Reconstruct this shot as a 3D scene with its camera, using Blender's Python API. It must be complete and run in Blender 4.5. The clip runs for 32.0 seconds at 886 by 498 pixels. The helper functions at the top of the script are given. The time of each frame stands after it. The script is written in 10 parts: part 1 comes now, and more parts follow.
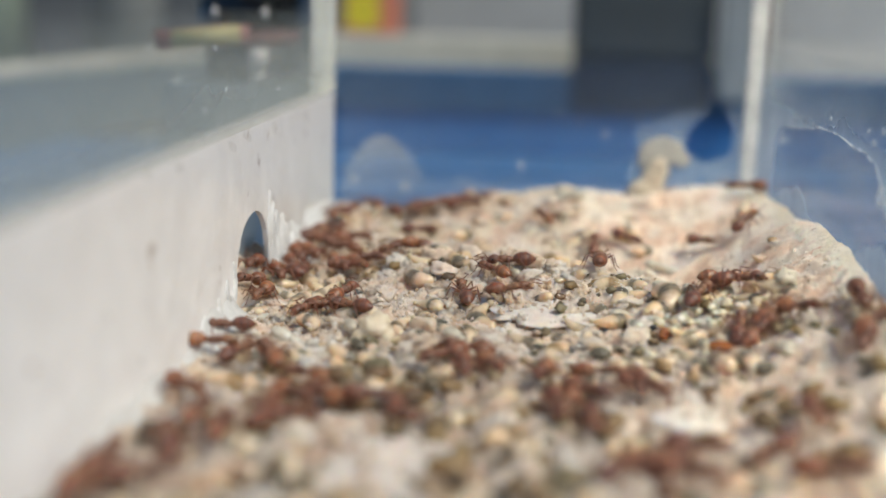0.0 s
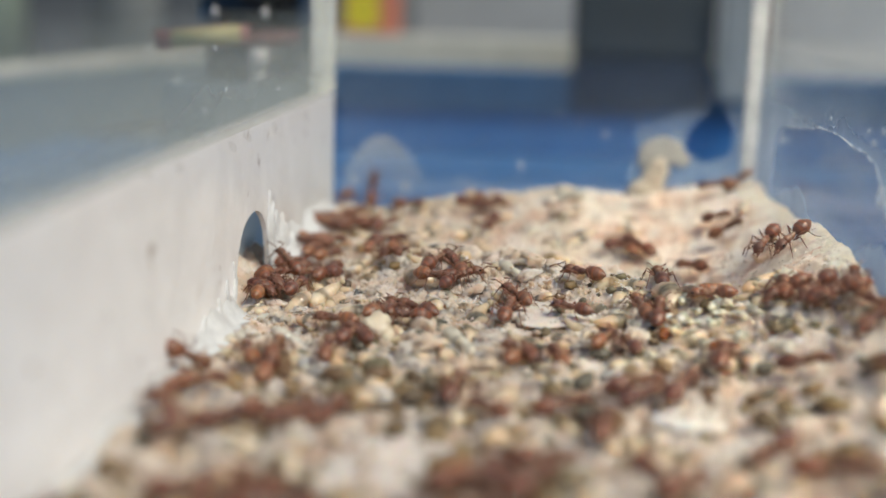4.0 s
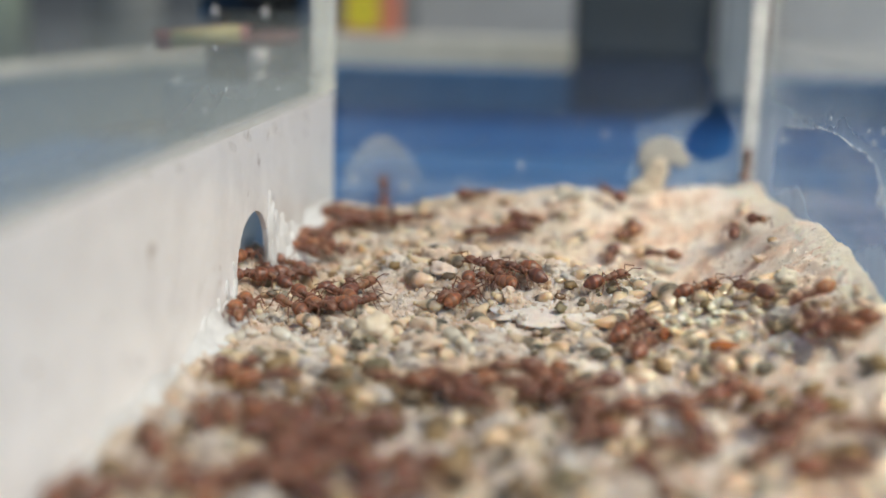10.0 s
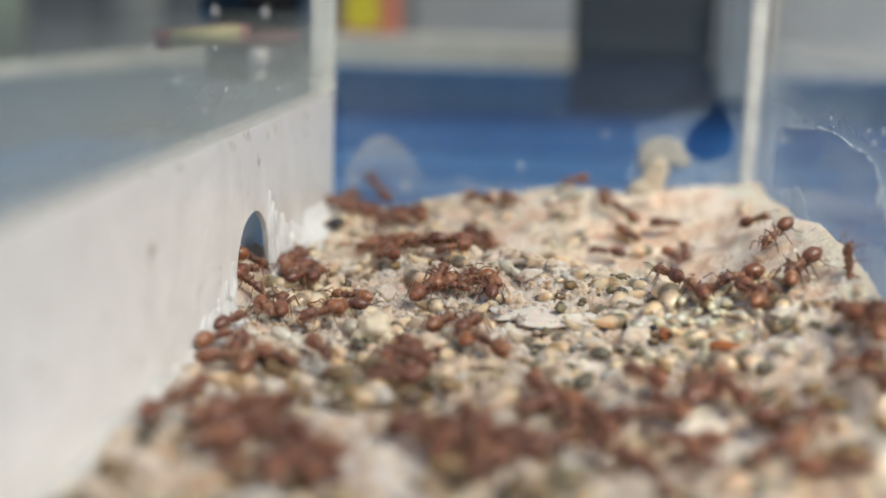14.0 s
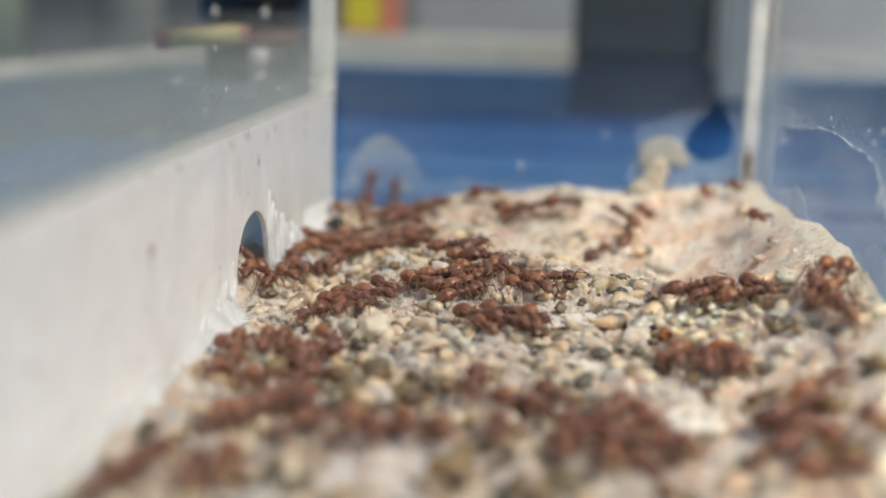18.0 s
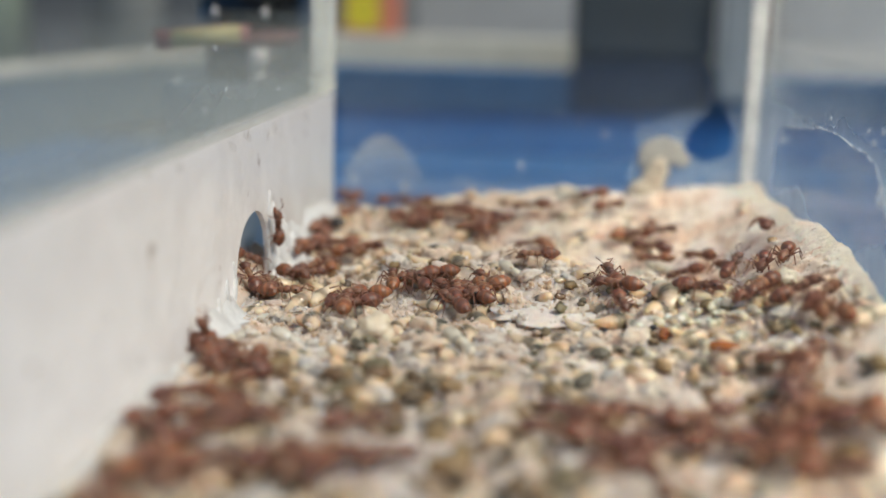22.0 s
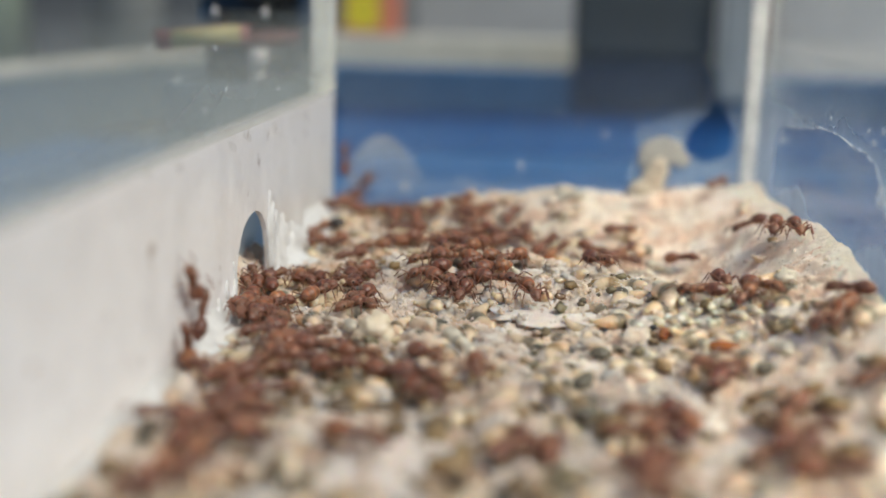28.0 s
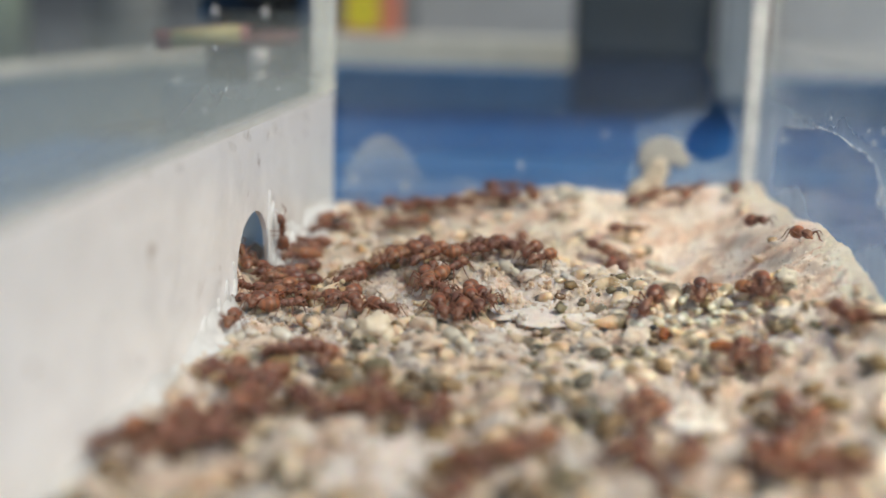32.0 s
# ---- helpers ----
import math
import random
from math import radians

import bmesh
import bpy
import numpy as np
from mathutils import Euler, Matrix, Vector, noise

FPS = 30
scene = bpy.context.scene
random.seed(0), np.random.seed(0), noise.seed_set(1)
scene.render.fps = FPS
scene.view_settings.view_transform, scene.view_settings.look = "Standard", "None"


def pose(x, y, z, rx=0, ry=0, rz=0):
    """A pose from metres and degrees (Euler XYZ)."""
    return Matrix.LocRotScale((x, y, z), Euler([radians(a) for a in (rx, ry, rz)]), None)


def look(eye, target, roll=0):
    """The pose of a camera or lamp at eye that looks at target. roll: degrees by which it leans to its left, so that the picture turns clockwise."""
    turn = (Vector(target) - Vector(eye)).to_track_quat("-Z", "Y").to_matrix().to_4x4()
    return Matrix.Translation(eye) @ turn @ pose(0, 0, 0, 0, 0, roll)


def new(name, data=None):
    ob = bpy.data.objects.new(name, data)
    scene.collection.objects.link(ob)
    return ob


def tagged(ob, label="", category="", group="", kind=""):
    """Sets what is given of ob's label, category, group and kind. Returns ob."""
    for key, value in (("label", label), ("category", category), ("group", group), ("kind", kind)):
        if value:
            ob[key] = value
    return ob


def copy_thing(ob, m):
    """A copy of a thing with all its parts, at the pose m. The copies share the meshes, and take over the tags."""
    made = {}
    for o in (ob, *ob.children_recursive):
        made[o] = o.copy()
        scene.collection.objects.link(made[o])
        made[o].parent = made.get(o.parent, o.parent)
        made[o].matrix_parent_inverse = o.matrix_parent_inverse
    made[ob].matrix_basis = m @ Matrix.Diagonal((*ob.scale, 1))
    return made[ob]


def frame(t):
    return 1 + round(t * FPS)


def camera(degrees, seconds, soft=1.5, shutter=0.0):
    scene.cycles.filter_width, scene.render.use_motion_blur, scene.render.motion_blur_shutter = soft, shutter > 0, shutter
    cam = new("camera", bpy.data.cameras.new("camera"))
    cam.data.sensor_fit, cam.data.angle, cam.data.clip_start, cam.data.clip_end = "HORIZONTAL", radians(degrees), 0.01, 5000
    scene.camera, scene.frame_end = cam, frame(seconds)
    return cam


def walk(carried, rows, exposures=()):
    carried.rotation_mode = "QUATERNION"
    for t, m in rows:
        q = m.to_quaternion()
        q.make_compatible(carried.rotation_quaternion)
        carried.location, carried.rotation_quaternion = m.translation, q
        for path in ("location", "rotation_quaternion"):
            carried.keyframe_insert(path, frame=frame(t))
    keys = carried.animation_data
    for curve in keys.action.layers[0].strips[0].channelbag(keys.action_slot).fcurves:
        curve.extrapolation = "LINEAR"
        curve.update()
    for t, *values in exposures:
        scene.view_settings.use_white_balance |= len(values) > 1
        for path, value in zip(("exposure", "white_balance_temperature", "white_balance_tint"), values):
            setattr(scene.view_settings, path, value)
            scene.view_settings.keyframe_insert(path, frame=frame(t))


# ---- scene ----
MM = 0.001

# ---- camera: a phone on a stand, close to the open front of the box ----
EYE = Vector((0, 0, 0.029))
SIGHT = Vector((-math.tan(radians(4.56)), 1, -math.tan(radians(11.6))))
cam = camera(40, 32.0, soft=1.6, shutter=0.5)
cam.data.dof.use_dof = True
cam.data.dof.focus_distance = 0.114
cam.data.dof.aperture_fstop = 49.5 / 3.5
cam.data.dof.aperture_blades = 0
walk(cam, [(0, look(EYE, EYE + SIGHT, 1.5)), (32, look(EYE, EYE + SIGHT, 1.5))], [(0, 0.11), (32, 0.11)])

# ---- daylight ----
SUN_AZ, SUN_EL = 124, 50      # degrees clockwise from +y, and above the horizon
world = bpy.data.worlds.new("sky")
scene.world = world
world.use_nodes = True
sky = world.node_tree.nodes.new("ShaderNodeTexSky")
sky.sky_type, sky.sun_disc = "NISHITA", False
sky.sun_elevation, sky.sun_rotation = radians(SUN_EL), radians(SUN_AZ)
world.node_tree.links.new(sky.outputs[0], world.node_tree.nodes["Background"].inputs[0])
world.node_tree.nodes["Background"].inputs[1].default_value = 0.116
sun = new("sun", bpy.data.lights.new("sun", "SUN"))
sun.data.energy, sun.data.angle, sun.data.color = 2.30, radians(24), (1.0, 0.95, 0.80)
az, el = radians(SUN_AZ), radians(SUN_EL)
sun.matrix_world = look(Vector((math.sin(az) * math.cos(el), math.cos(az) * math.cos(el), math.sin(el))), (0, 0, 0))


# ---- materials ----
class Nodes:
    """A material under construction."""

    def __init__(self, name):
        self.mat = bpy.data.materials.new(name)
        self.mat.use_nodes = True
        self.tree = self.mat.node_tree
        self.bsdf = self.tree.nodes["Principled BSDF"]
        self.out = self.tree.nodes["Material Output"]
        self.coord = self.tree.nodes.new("ShaderNodeTexCoord")

    def node(self, kind, **values):
        n = self.tree.nodes.new(kind)
        for key, value in values.items():
            n.inputs[key].default_value = value
        return n

    def link(self, a, b):
        self.tree.links.new(a, b)

    def noise(self, scale, detail=4, rough=0.6, space="Object"):
        n = self.node("ShaderNodeTexNoise", Scale=scale, Detail=detail, Roughness=rough)
        self.link(self.coord.outputs[space], n.inputs["Vector"])
        return n.outputs["Fac"]

    def ramp(self, fac, stops):
        n = self.tree.nodes.new("ShaderNodeValToRGB")
        while len(n.color_ramp.elements) < len(stops):
            n.color_ramp.elements.new(0.5)
        for e, (p, c) in zip(n.color_ramp.elements, stops):
            e.position, e.color = p, (*c, 1) if len(c) == 3 else c
        self.link(fac, n.inputs["Fac"])
        return n.outputs["Color"]

    def mix(self, fac, a, b, how="MIX"):
        n = self.tree.nodes.new("ShaderNodeMix")
        n.data_type, n.blend_type = "RGBA", how
        for value, sock in ((fac, n.inputs[0]), (a, n.inputs[6]), (b, n.inputs[7])):
            if isinstance(value, bpy.types.NodeSocket):
                self.link(value, sock)
            else:
                sock.default_value = value if isinstance(value, float) else (*value, 1)
        return n.outputs[2]

    def bump(self, height, distance, strength=1.0):
        n = self.node("ShaderNodeBump", Strength=strength, Distance=distance)
        self.link(height, n.inputs["Height"])
        self.link(n.outputs["Normal"], self.bsdf.inputs["Normal"])

    def color(self, c):
        if isinstance(c, bpy.types.NodeSocket):
            self.link(c, self.bsdf.inputs["Base Color"])
        else:
            self.bsdf.inputs["Base Color"].default_value = (*c, 1)

    def set(self, **values):
        for key, value in values.items():
            self.bsdf.inputs[key.replace("_", " ")].default_value = value


def plain(name, c1, c2, scale, rough=0.5, bump=0.0, fine=6.0, metal=0.0, subsurf=0.0, spec=0.5, coat=0.0):
    """A surface whose colour wanders between two tones, with a fine grain and relief."""
    m = Nodes(name)
    wide, grain = m.noise(scale, 3), m.noise(scale * fine, 5)
    base = m.mix(m.ramp(wide, [(0.35, (0, 0, 0)), (0.65, (1, 1, 1))]), c1, c2)
    tone = m.ramp(grain, [(0.3, (0.82, 0.82, 0.82)), (0.7, (1.0, 1.0, 1.0))])
    m.color(m.mix(1.0, base, tone, "MULTIPLY"))
    r = m.ramp(grain, [(0.3, (rough * 0.8,) * 3), (0.7, (min(1, rough * 1.2),) * 3)])
    m.link(r, m.bsdf.inputs["Roughness"])
    m.set(Metallic=metal, Specular_IOR_Level=spec, Coat_Weight=coat)
    if subsurf:
        m.set(Subsurface_Weight=subsurf, Subsurface_Scale=0.0008, Subsurface_Radius=(1, 0.7, 0.45))
    if bump:
        m.bump(grain, bump)
    return m.mat


def varied(name, tones, rough, scale, subsurf=0.0, bump=0.0, coat=0.0, by_island=False, plates=0, depth=0.0006, reds=(1, 0.8, 0.6)):
    """One of several tones for each object (or each loose piece), with a mottled grain."""
    m = Nodes(name)
    if by_island:
        pick = m.tree.nodes.new("ShaderNodeNewGeometry").outputs["Random Per Island"]
    else:
        pick = m.tree.nodes.new("ShaderNodeObjectInfo").outputs["Random"]
    stops = [(i / max(1, len(tones) - 1), c) for i, c in enumerate(tones)]
    grain = m.noise(scale, 4)
    tone = m.ramp(grain, [(0.3, (0.72, 0.72, 0.72)), (0.7, (1.0, 1.0, 1.0))])
    c = m.mix(1.0, m.ramp(pick, stops), tone, "MULTIPLY")
    if plates:
        rings = m.tree.nodes.new("ShaderNodeTexWave")
        rings.inputs["Scale"].default_value = plates
        rings.inputs["Distortion"].default_value = 0.6
        m.link(m.coord.outputs["Object"], rings.inputs["Vector"])
        c = m.mix(m.ramp(rings.outputs["Fac"], [(0.55, (0, 0, 0)), (0.95, (0.7,) * 3)]), c, m.mix(1.0, c, (1.9, 1.6, 1.2), "MULTIPLY"))
    m.color(c)
    m.set(Roughness=rough, Coat_Weight=coat, Coat_Roughness=0.15)
    if subsurf:
        m.set(Subsurface_Weight=subsurf, Subsurface_Scale=depth, Subsurface_Radius=reds)
    if bump:
        m.bump(grain, bump)
    return m.mat


def glass(name, tint=(0.97, 0.985, 0.98), rough=0.0):
    m = Nodes(name)
    m.color(tint)
    m.set(Transmission_Weight=1.0, Roughness=rough, IOR=1.18)
    return m.mat


def film(name, tint, low, high, scale, fade=None):
    """A dried film on a pane: partly see-through, patchy; fade: heights between which it thins out."""
    m = Nodes(name)
    m.color(tint)
    m.set(Roughness=0.85, Specular_IOR_Level=0.2)
    clear = m.tree.nodes.new("ShaderNodeBsdfTransparent")
    blend = m.tree.nodes.new("ShaderNodeMixShader")
    f = m.ramp(m.noise(scale, 5, 0.65), [(0.3, (low,) * 3), (0.72, (high,) * 3)])
    if fade:
        split = m.tree.nodes.new("ShaderNodeSeparateXYZ")
        m.link(m.coord.outputs["Object"], split.inputs[0])
        span = m.tree.nodes.new("ShaderNodeMapRange")
        for key, value in zip((1, 2, 3, 4), (*fade, 1.0, 0.0)):
            span.inputs[key].default_value = value
        m.link(split.outputs["Z"], span.inputs[0])
        f = m.mix(1.0, f, span.outputs[0], "MULTIPLY")
    m.link(f, blend.inputs[0])
    m.link(clear.outputs[0], blend.inputs[1])
    m.link(m.bsdf.outputs[0], blend.inputs[2])
    m.link(blend.outputs[0], m.out.inputs["Surface"])
    return m.mat


def fogged(name, tint):
    """A fogged pane that glows with the daylight behind it."""
    m = Nodes(name)
    m.color(tint)
    m.set(Roughness=0.8, Specular_IOR_Level=0.2)
    glow = m.tree.nodes.new("ShaderNodeBsdfTranslucent")
    m.link(m.ramp(m.noise(160, 3), [(0.3, tuple(c * 0.85 for c in tint)), (0.7, tint)]), glow.inputs["Color"])
    blend = m.tree.nodes.new("ShaderNodeMixShader")
    blend.inputs[0].default_value = 0.8
    m.link(m.bsdf.outputs[0], blend.inputs[1])
    m.link(glow.outputs[0], blend.inputs[2])
    m.link(blend.outputs[0], m.out.inputs["Surface"])
    return m.mat


def ground_material():
    m = Nodes("sand_and_plaster")
    wide, mid, grain = m.noise(110, 3), m.noise(420, 4), m.noise(2600, 6, 0.7)
    tan = m.mix(m.ramp(mid, [(0.35, (0, 0, 0)), (0.65, (1, 1, 1))]), (0.633, 0.474, 0.345), (0.722, 0.589, 0.465))
    pale = m.mix(m.ramp(wide, [(0.48, (0, 0, 0)), (0.62, (1, 1, 1))]), tan, (0.722, 0.576, 0.474))
    place = m.tree.nodes.new("ShaderNodeSeparateXYZ")
    m.link(m.coord.outputs["Object"], place.inputs[0])
    far = m.tree.nodes.new("ShaderNodeMapRange")
    far.inputs[1].default_value, far.inputs[2].default_value = 0.120, 0.140
    m.link(place.outputs["Y"], far.inputs[0])
    pale = m.mix(m.mix(1.0, far.outputs[0], m.ramp(wide, [(0.30, (0.25,) * 3), (0.60, (0.95,) * 3)]), "MULTIPLY"), pale, (0.82, 0.70, 0.535))
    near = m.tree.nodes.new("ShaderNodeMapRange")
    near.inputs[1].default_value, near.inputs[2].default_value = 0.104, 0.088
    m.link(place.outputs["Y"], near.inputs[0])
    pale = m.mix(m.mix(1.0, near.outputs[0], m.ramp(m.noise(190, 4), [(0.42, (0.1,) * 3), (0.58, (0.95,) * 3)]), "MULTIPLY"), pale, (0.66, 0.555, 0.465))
    side = m.tree.nodes.new("ShaderNodeMapRange")
    side.inputs[1].default_value, side.inputs[2].default_value = 0.002, 0.014
    m.link(place.outputs["X"], side.inputs[0])
    pale = m.mix(m.mix(1.0, side.outputs[0], m.ramp(m.noise(150, 4), [(0.36, (0.25,) * 3), (0.56, (0.95,) * 3)]), "MULTIPLY"), pale, (0.91, 0.78, 0.665))
    peach = m.ramp(m.noise(260, 3, 0.5), [(0.46, (0, 0, 0)), (0.58, (0.85,) * 3)])
    pale = m.mix(peach, pale, (0.74, 0.50, 0.36))
    milky = m.ramp(m.noise(205, 4, 0.55), [(0.50, (0, 0, 0)), (0.62, (0.9,) * 3)])
    pale = m.mix(milky, pale, (0.86, 0.735, 0.625))
    speck = m.ramp(m.noise(1500, 2, 0.5), [(0.27, (0.45, 0.38, 0.30)), (0.36, (1, 1, 1))])
    c = m.mix(1.0, pale, speck, "MULTIPLY")
    m.color(m.mix(1.0, c, m.ramp(grain, [(0.25, (0.82, 0.80, 0.78)), (0.6, (1, 1, 1))]), "MULTIPLY"))
    m.set(Roughness=0.8, Specular_IOR_Level=0.25, Subsurface_Weight=0.85, Subsurface_Scale=0.0018, Subsurface_Radius=(1, 0.8, 0.6))
    m.bump(grain, 0.00035)
    return m.mat


def plaster_material():
    m = Nodes("plaster_coat")
    broad, wide, mid, grain = m.noise(34, 4, 0.55), m.noise(95, 5, 0.6), m.noise(260, 4), m.noise(2200, 6, 0.7)
    c = m.mix(m.ramp(wide, [(0.42, (0, 0, 0)), (0.58, (1, 1, 1))]), (0.79, 0.76, 0.73), (0.98, 0.97, 0.95))
    c = m.mix(m.ramp(broad, [(0.44, (0, 0, 0)), (0.58, (0.85,) * 3)]), c, (0.985, 0.975, 0.955))
    place = m.tree.nodes.new("ShaderNodeSeparateXYZ")
    m.link(m.coord.outputs["Object"], place.inputs[0])
    thin = m.tree.nodes.new("ShaderNodeMapRange")      # the coat thins out towards the glued corner
    thin.inputs[1].default_value, thin.inputs[2].default_value = 0.112, 0.150
    m.link(place.outputs["Y"], thin.inputs[0])
    c = m.mix(m.mix(1.0, thin.outputs[0], m.ramp(mid, [(0.35, (0.5,) * 3), (0.62, (1.0,) * 3)]), "MULTIPLY"), c, (0.70, 0.70, 0.66))
    coat = m.tree.nodes.new("ShaderNodeMapRange")      # the wall's brightness put into its colour: light foot, greyer top
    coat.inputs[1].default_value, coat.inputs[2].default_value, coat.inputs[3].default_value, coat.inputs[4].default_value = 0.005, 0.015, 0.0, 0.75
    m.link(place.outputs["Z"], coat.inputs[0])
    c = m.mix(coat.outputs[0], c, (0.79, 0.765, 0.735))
    spots = m.ramp(m.noise(330, 2, 0.4), [(0.25, (0.62, 0.57, 0.52)), (0.31, (1, 1, 1))])
    c = m.mix(1.0, c, spots, "MULTIPLY")
    m.color(m.mix(1.0, c, m.ramp(mid, [(0.3, (0.93, 0.93, 0.93)), (0.6, (1, 1, 1))]), "MULTIPLY"))
    m.set(Roughness=0.38, Coat_Weight=0.25, Coat_Roughness=0.2)
    m.bump(wide, 0.0012, 0.6)
    return m.mat


def brood_material(name, tones, guts, by_island=False):
    """Glossy, milky grub skin; the dark gut that shows through it follows the mesh's own gut weight."""
    m = Nodes(name)
    if by_island:
        pick = m.tree.nodes.new("ShaderNodeNewGeometry").outputs["Random Per Island"]
    else:
        pick = m.tree.nodes.new("ShaderNodeObjectInfo").outputs["Random"]
    skin = m.ramp(pick, [(i / (len(tones) - 1), c) for i, c in enumerate(tones)])
    again = m.tree.nodes.new("ShaderNodeMath")
    again.operation = "MULTIPLY"
    again.inputs[1].default_value = 7.31
    m.link(pick, again.inputs[0])
    part_of = m.tree.nodes.new("ShaderNodeMath")
    part_of.operation = "FRACT"
    m.link(again.outputs[0], part_of.inputs[0])
    gut = m.ramp(part_of.outputs[0], [(i / (len(guts) - 1), c) for i, c in enumerate(guts)])
    weight = m.tree.nodes.new("ShaderNodeAttribute")
    weight.attribute_name = "gut"
    patchy = m.ramp(m.noise(1300, 3), [(0.25, (0.7,) * 3), (0.55, (1.0,) * 3)])
    grain = m.noise(900, 4)
    c = m.mix(m.mix(1.0, weight.outputs["Fac"], patchy, "MULTIPLY"), skin, gut)
    m.color(m.mix(1.0, c, m.ramp(grain, [(0.3, (0.84, 0.83, 0.80)), (0.7, (1, 1, 1))]), "MULTIPLY"))
    m.set(Roughness=0.30, Coat_Weight=0.6, Coat_Roughness=0.10, Subsurface_Weight=0.85, Subsurface_Scale=0.0013, Subsurface_Radius=(1, 0.75, 0.5))
    m.bump(grain, 0.00003)
    return m.mat


GROUND = ground_material()
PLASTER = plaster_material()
FILLET = plain("wet_plaster", (0.80, 0.80, 0.78), (0.74, 0.73, 0.70), 200, 0.35, 0.0003, coat=0.3)
RIGHT_SMEAR = plain("cream_plaster", (0.92, 0.82, 0.67), (0.86, 0.74, 0.58), 260, 0.75, 0.0005, subsurf=0.9)
ACRYLIC = glass("clear_acrylic")
HAZY = film("scuffed_acrylic", (0.38, 0.42, 0.415), 0.36, 0.92, 22, (0.0148, 0.0280))
FROSTED = film("frosted_edge", (0.74, 0.76, 0.71), 0.12, 0.34, 90)
WHITE_JOINT = film("white_glue_joint", (0.72, 0.72, 0.69), 0.30, 0.80, 160)
THIN_FILM = film("thin_dried_film", (0.42, 0.50, 0.60), 0.20, 0.42, 40)
FILM_R = film("dried_film", (0.60, 0.71, 0.82), 0.32, 0.70, 70, (0.013, 0.0265))
FILM_B = film("dried_splash", (0.56, 0.60, 0.60), 0.30, 0.66, 140, (0.0115, 0.0015))
SMUDGE = film("grey_smudge", (0.42, 0.39, 0.36), 0.0, 0.32, 500)
FOOT = film("dried_foot_film", (0.6, 0.64, 0.66), 0.02, 0.30, 160)
FOOT2 = film("dried_pane_film", (0.33, 0.44, 0.57), 0.36, 0.62, 110, (0.0115, 0.0178))
FOGGED = fogged("fogged_pane", (0.90, 0.96, 0.97))
HAZE = film("dusty_haze", (0.52, 0.59, 0.65), 0.07, 0.17, 45, (0.008, 0.027))
RIM = film("dried_rim", (0.75, 0.78, 0.80), 0.10, 0.60, 500)
MUD = film("dried_sand_mud", (0.50, 0.485, 0.425), 0.55, 0.90, 260)
MUD_FOOT = film("wet_sand_mud", (0.62, 0.54, 0.41), 0.75, 0.98, 260)
FADE = film("plaster_wash", (0.64, 0.63, 0.605), 0.85, 1.0, 200, (0.0160, 0.0179))
BLUE = plain("blue_plastic", (0.034, 0.158, 0.375), (0.044, 0.178, 0.41), 25, 0.5, 0.00008, spec=0.3)
CREAM = plain("cream_board", (0.64, 0.61, 0.51), (0.50, 0.49, 0.42), 40, 0.7, 0.0002)
GREY = plain("grey_wall_paint", (0.41, 0.42, 0.435), (0.46, 0.47, 0.485), 9, 0.8, 0.0004)
DARK = plain("dark_slate_plastic", (0.030, 0.040, 0.045), (0.040, 0.050, 0.056), 30, 0.45, 0.0001)
SHADED_BLUE = plain("shaded_blue_plastic", (0.030, 0.086, 0.170), (0.038, 0.102, 0.192), 25, 0.5, spec=0.3)
NAVY = plain("navy_plastic", (0.006, 0.016, 0.038), (0.009, 0.023, 0.050), 30, 0.5)
PALE = plain("pale_grey_plastic", (0.25, 0.265, 0.26), (0.29, 0.30, 0.29), 30, 0.5)
BEIGE = plain("beige_plastic", (0.74, 0.70, 0.63), (0.69, 0.65, 0.59), 20, 0.6)
MISTY = plain("misty_blue_plastic", (0.10, 0.15, 0.19), (0.14, 0.19, 0.22), 25, 0.5)
SLATE = plain("slate_paint", (0.10, 0.11, 0.12), (0.13, 0.14, 0.15), 8, 0.7)
JADE = plain("jade_plastic", (0.28, 0.34, 0.28), (0.32, 0.38, 0.32), 30, 0.5)
BLACK = plain("black_gloss_plastic", (0.012, 0.013, 0.015), (0.02, 0.02, 0.022), 60, 0.3, coat=0.2)
CHROME = plain("brushed_steel", (0.66, 0.62, 0.58), (0.58, 0.54, 0.51), 150, 0.55, metal=0.3)
RED = plain("red_print", (0.66, 0.22, 0.12), (0.60, 0.18, 0.10), 90, 0.5)
YELLOW = plain("yellow_print", (0.80, 0.66, 0.03), (0.72, 0.55, 0.03), 90, 0.5)
DULL_RED = plain("faded_red_print", (0.36, 0.15, 0.12), (0.30, 0.12, 0.10), 300, 0.6)
DULL_YELLOW = plain("faded_yellow_print", (0.46, 0.40, 0.17), (0.40, 0.35, 0.16), 300, 0.6)
TABLE = plain("table_laminate", (0.15, 0.155, 0.15), (0.19, 0.19, 0.18), 14, 0.6, 0.0002)

ANT = varied("ant_cuticle", [(0.143, 0.061, 0.040), (0.207, 0.093, 0.055), (0.290, 0.143, 0.073), (0.167, 0.072, 0.047), (0.240, 0.108, 0.058)],
             0.45, 900, subsurf=0.75, bump=0.00003, coat=0.06, depth=0.0009, reds=(1, 0.5, 0.35))
GASTER = varied("gaster_cuticle", [(0.128, 0.053, 0.037), (0.184, 0.077, 0.048), (0.290, 0.133, 0.064), (0.146, 0.061, 0.040), (0.224, 0.097, 0.054)],
                0.40, 700, subsurf=0.75, bump=0.00002, coat=0.1, plates=550, depth=0.0009, reds=(1, 0.5, 0.35))
LIMB = plain("ant_limb", (0.24, 0.095, 0.05), (0.18, 0.07, 0.04), 900, 0.5)
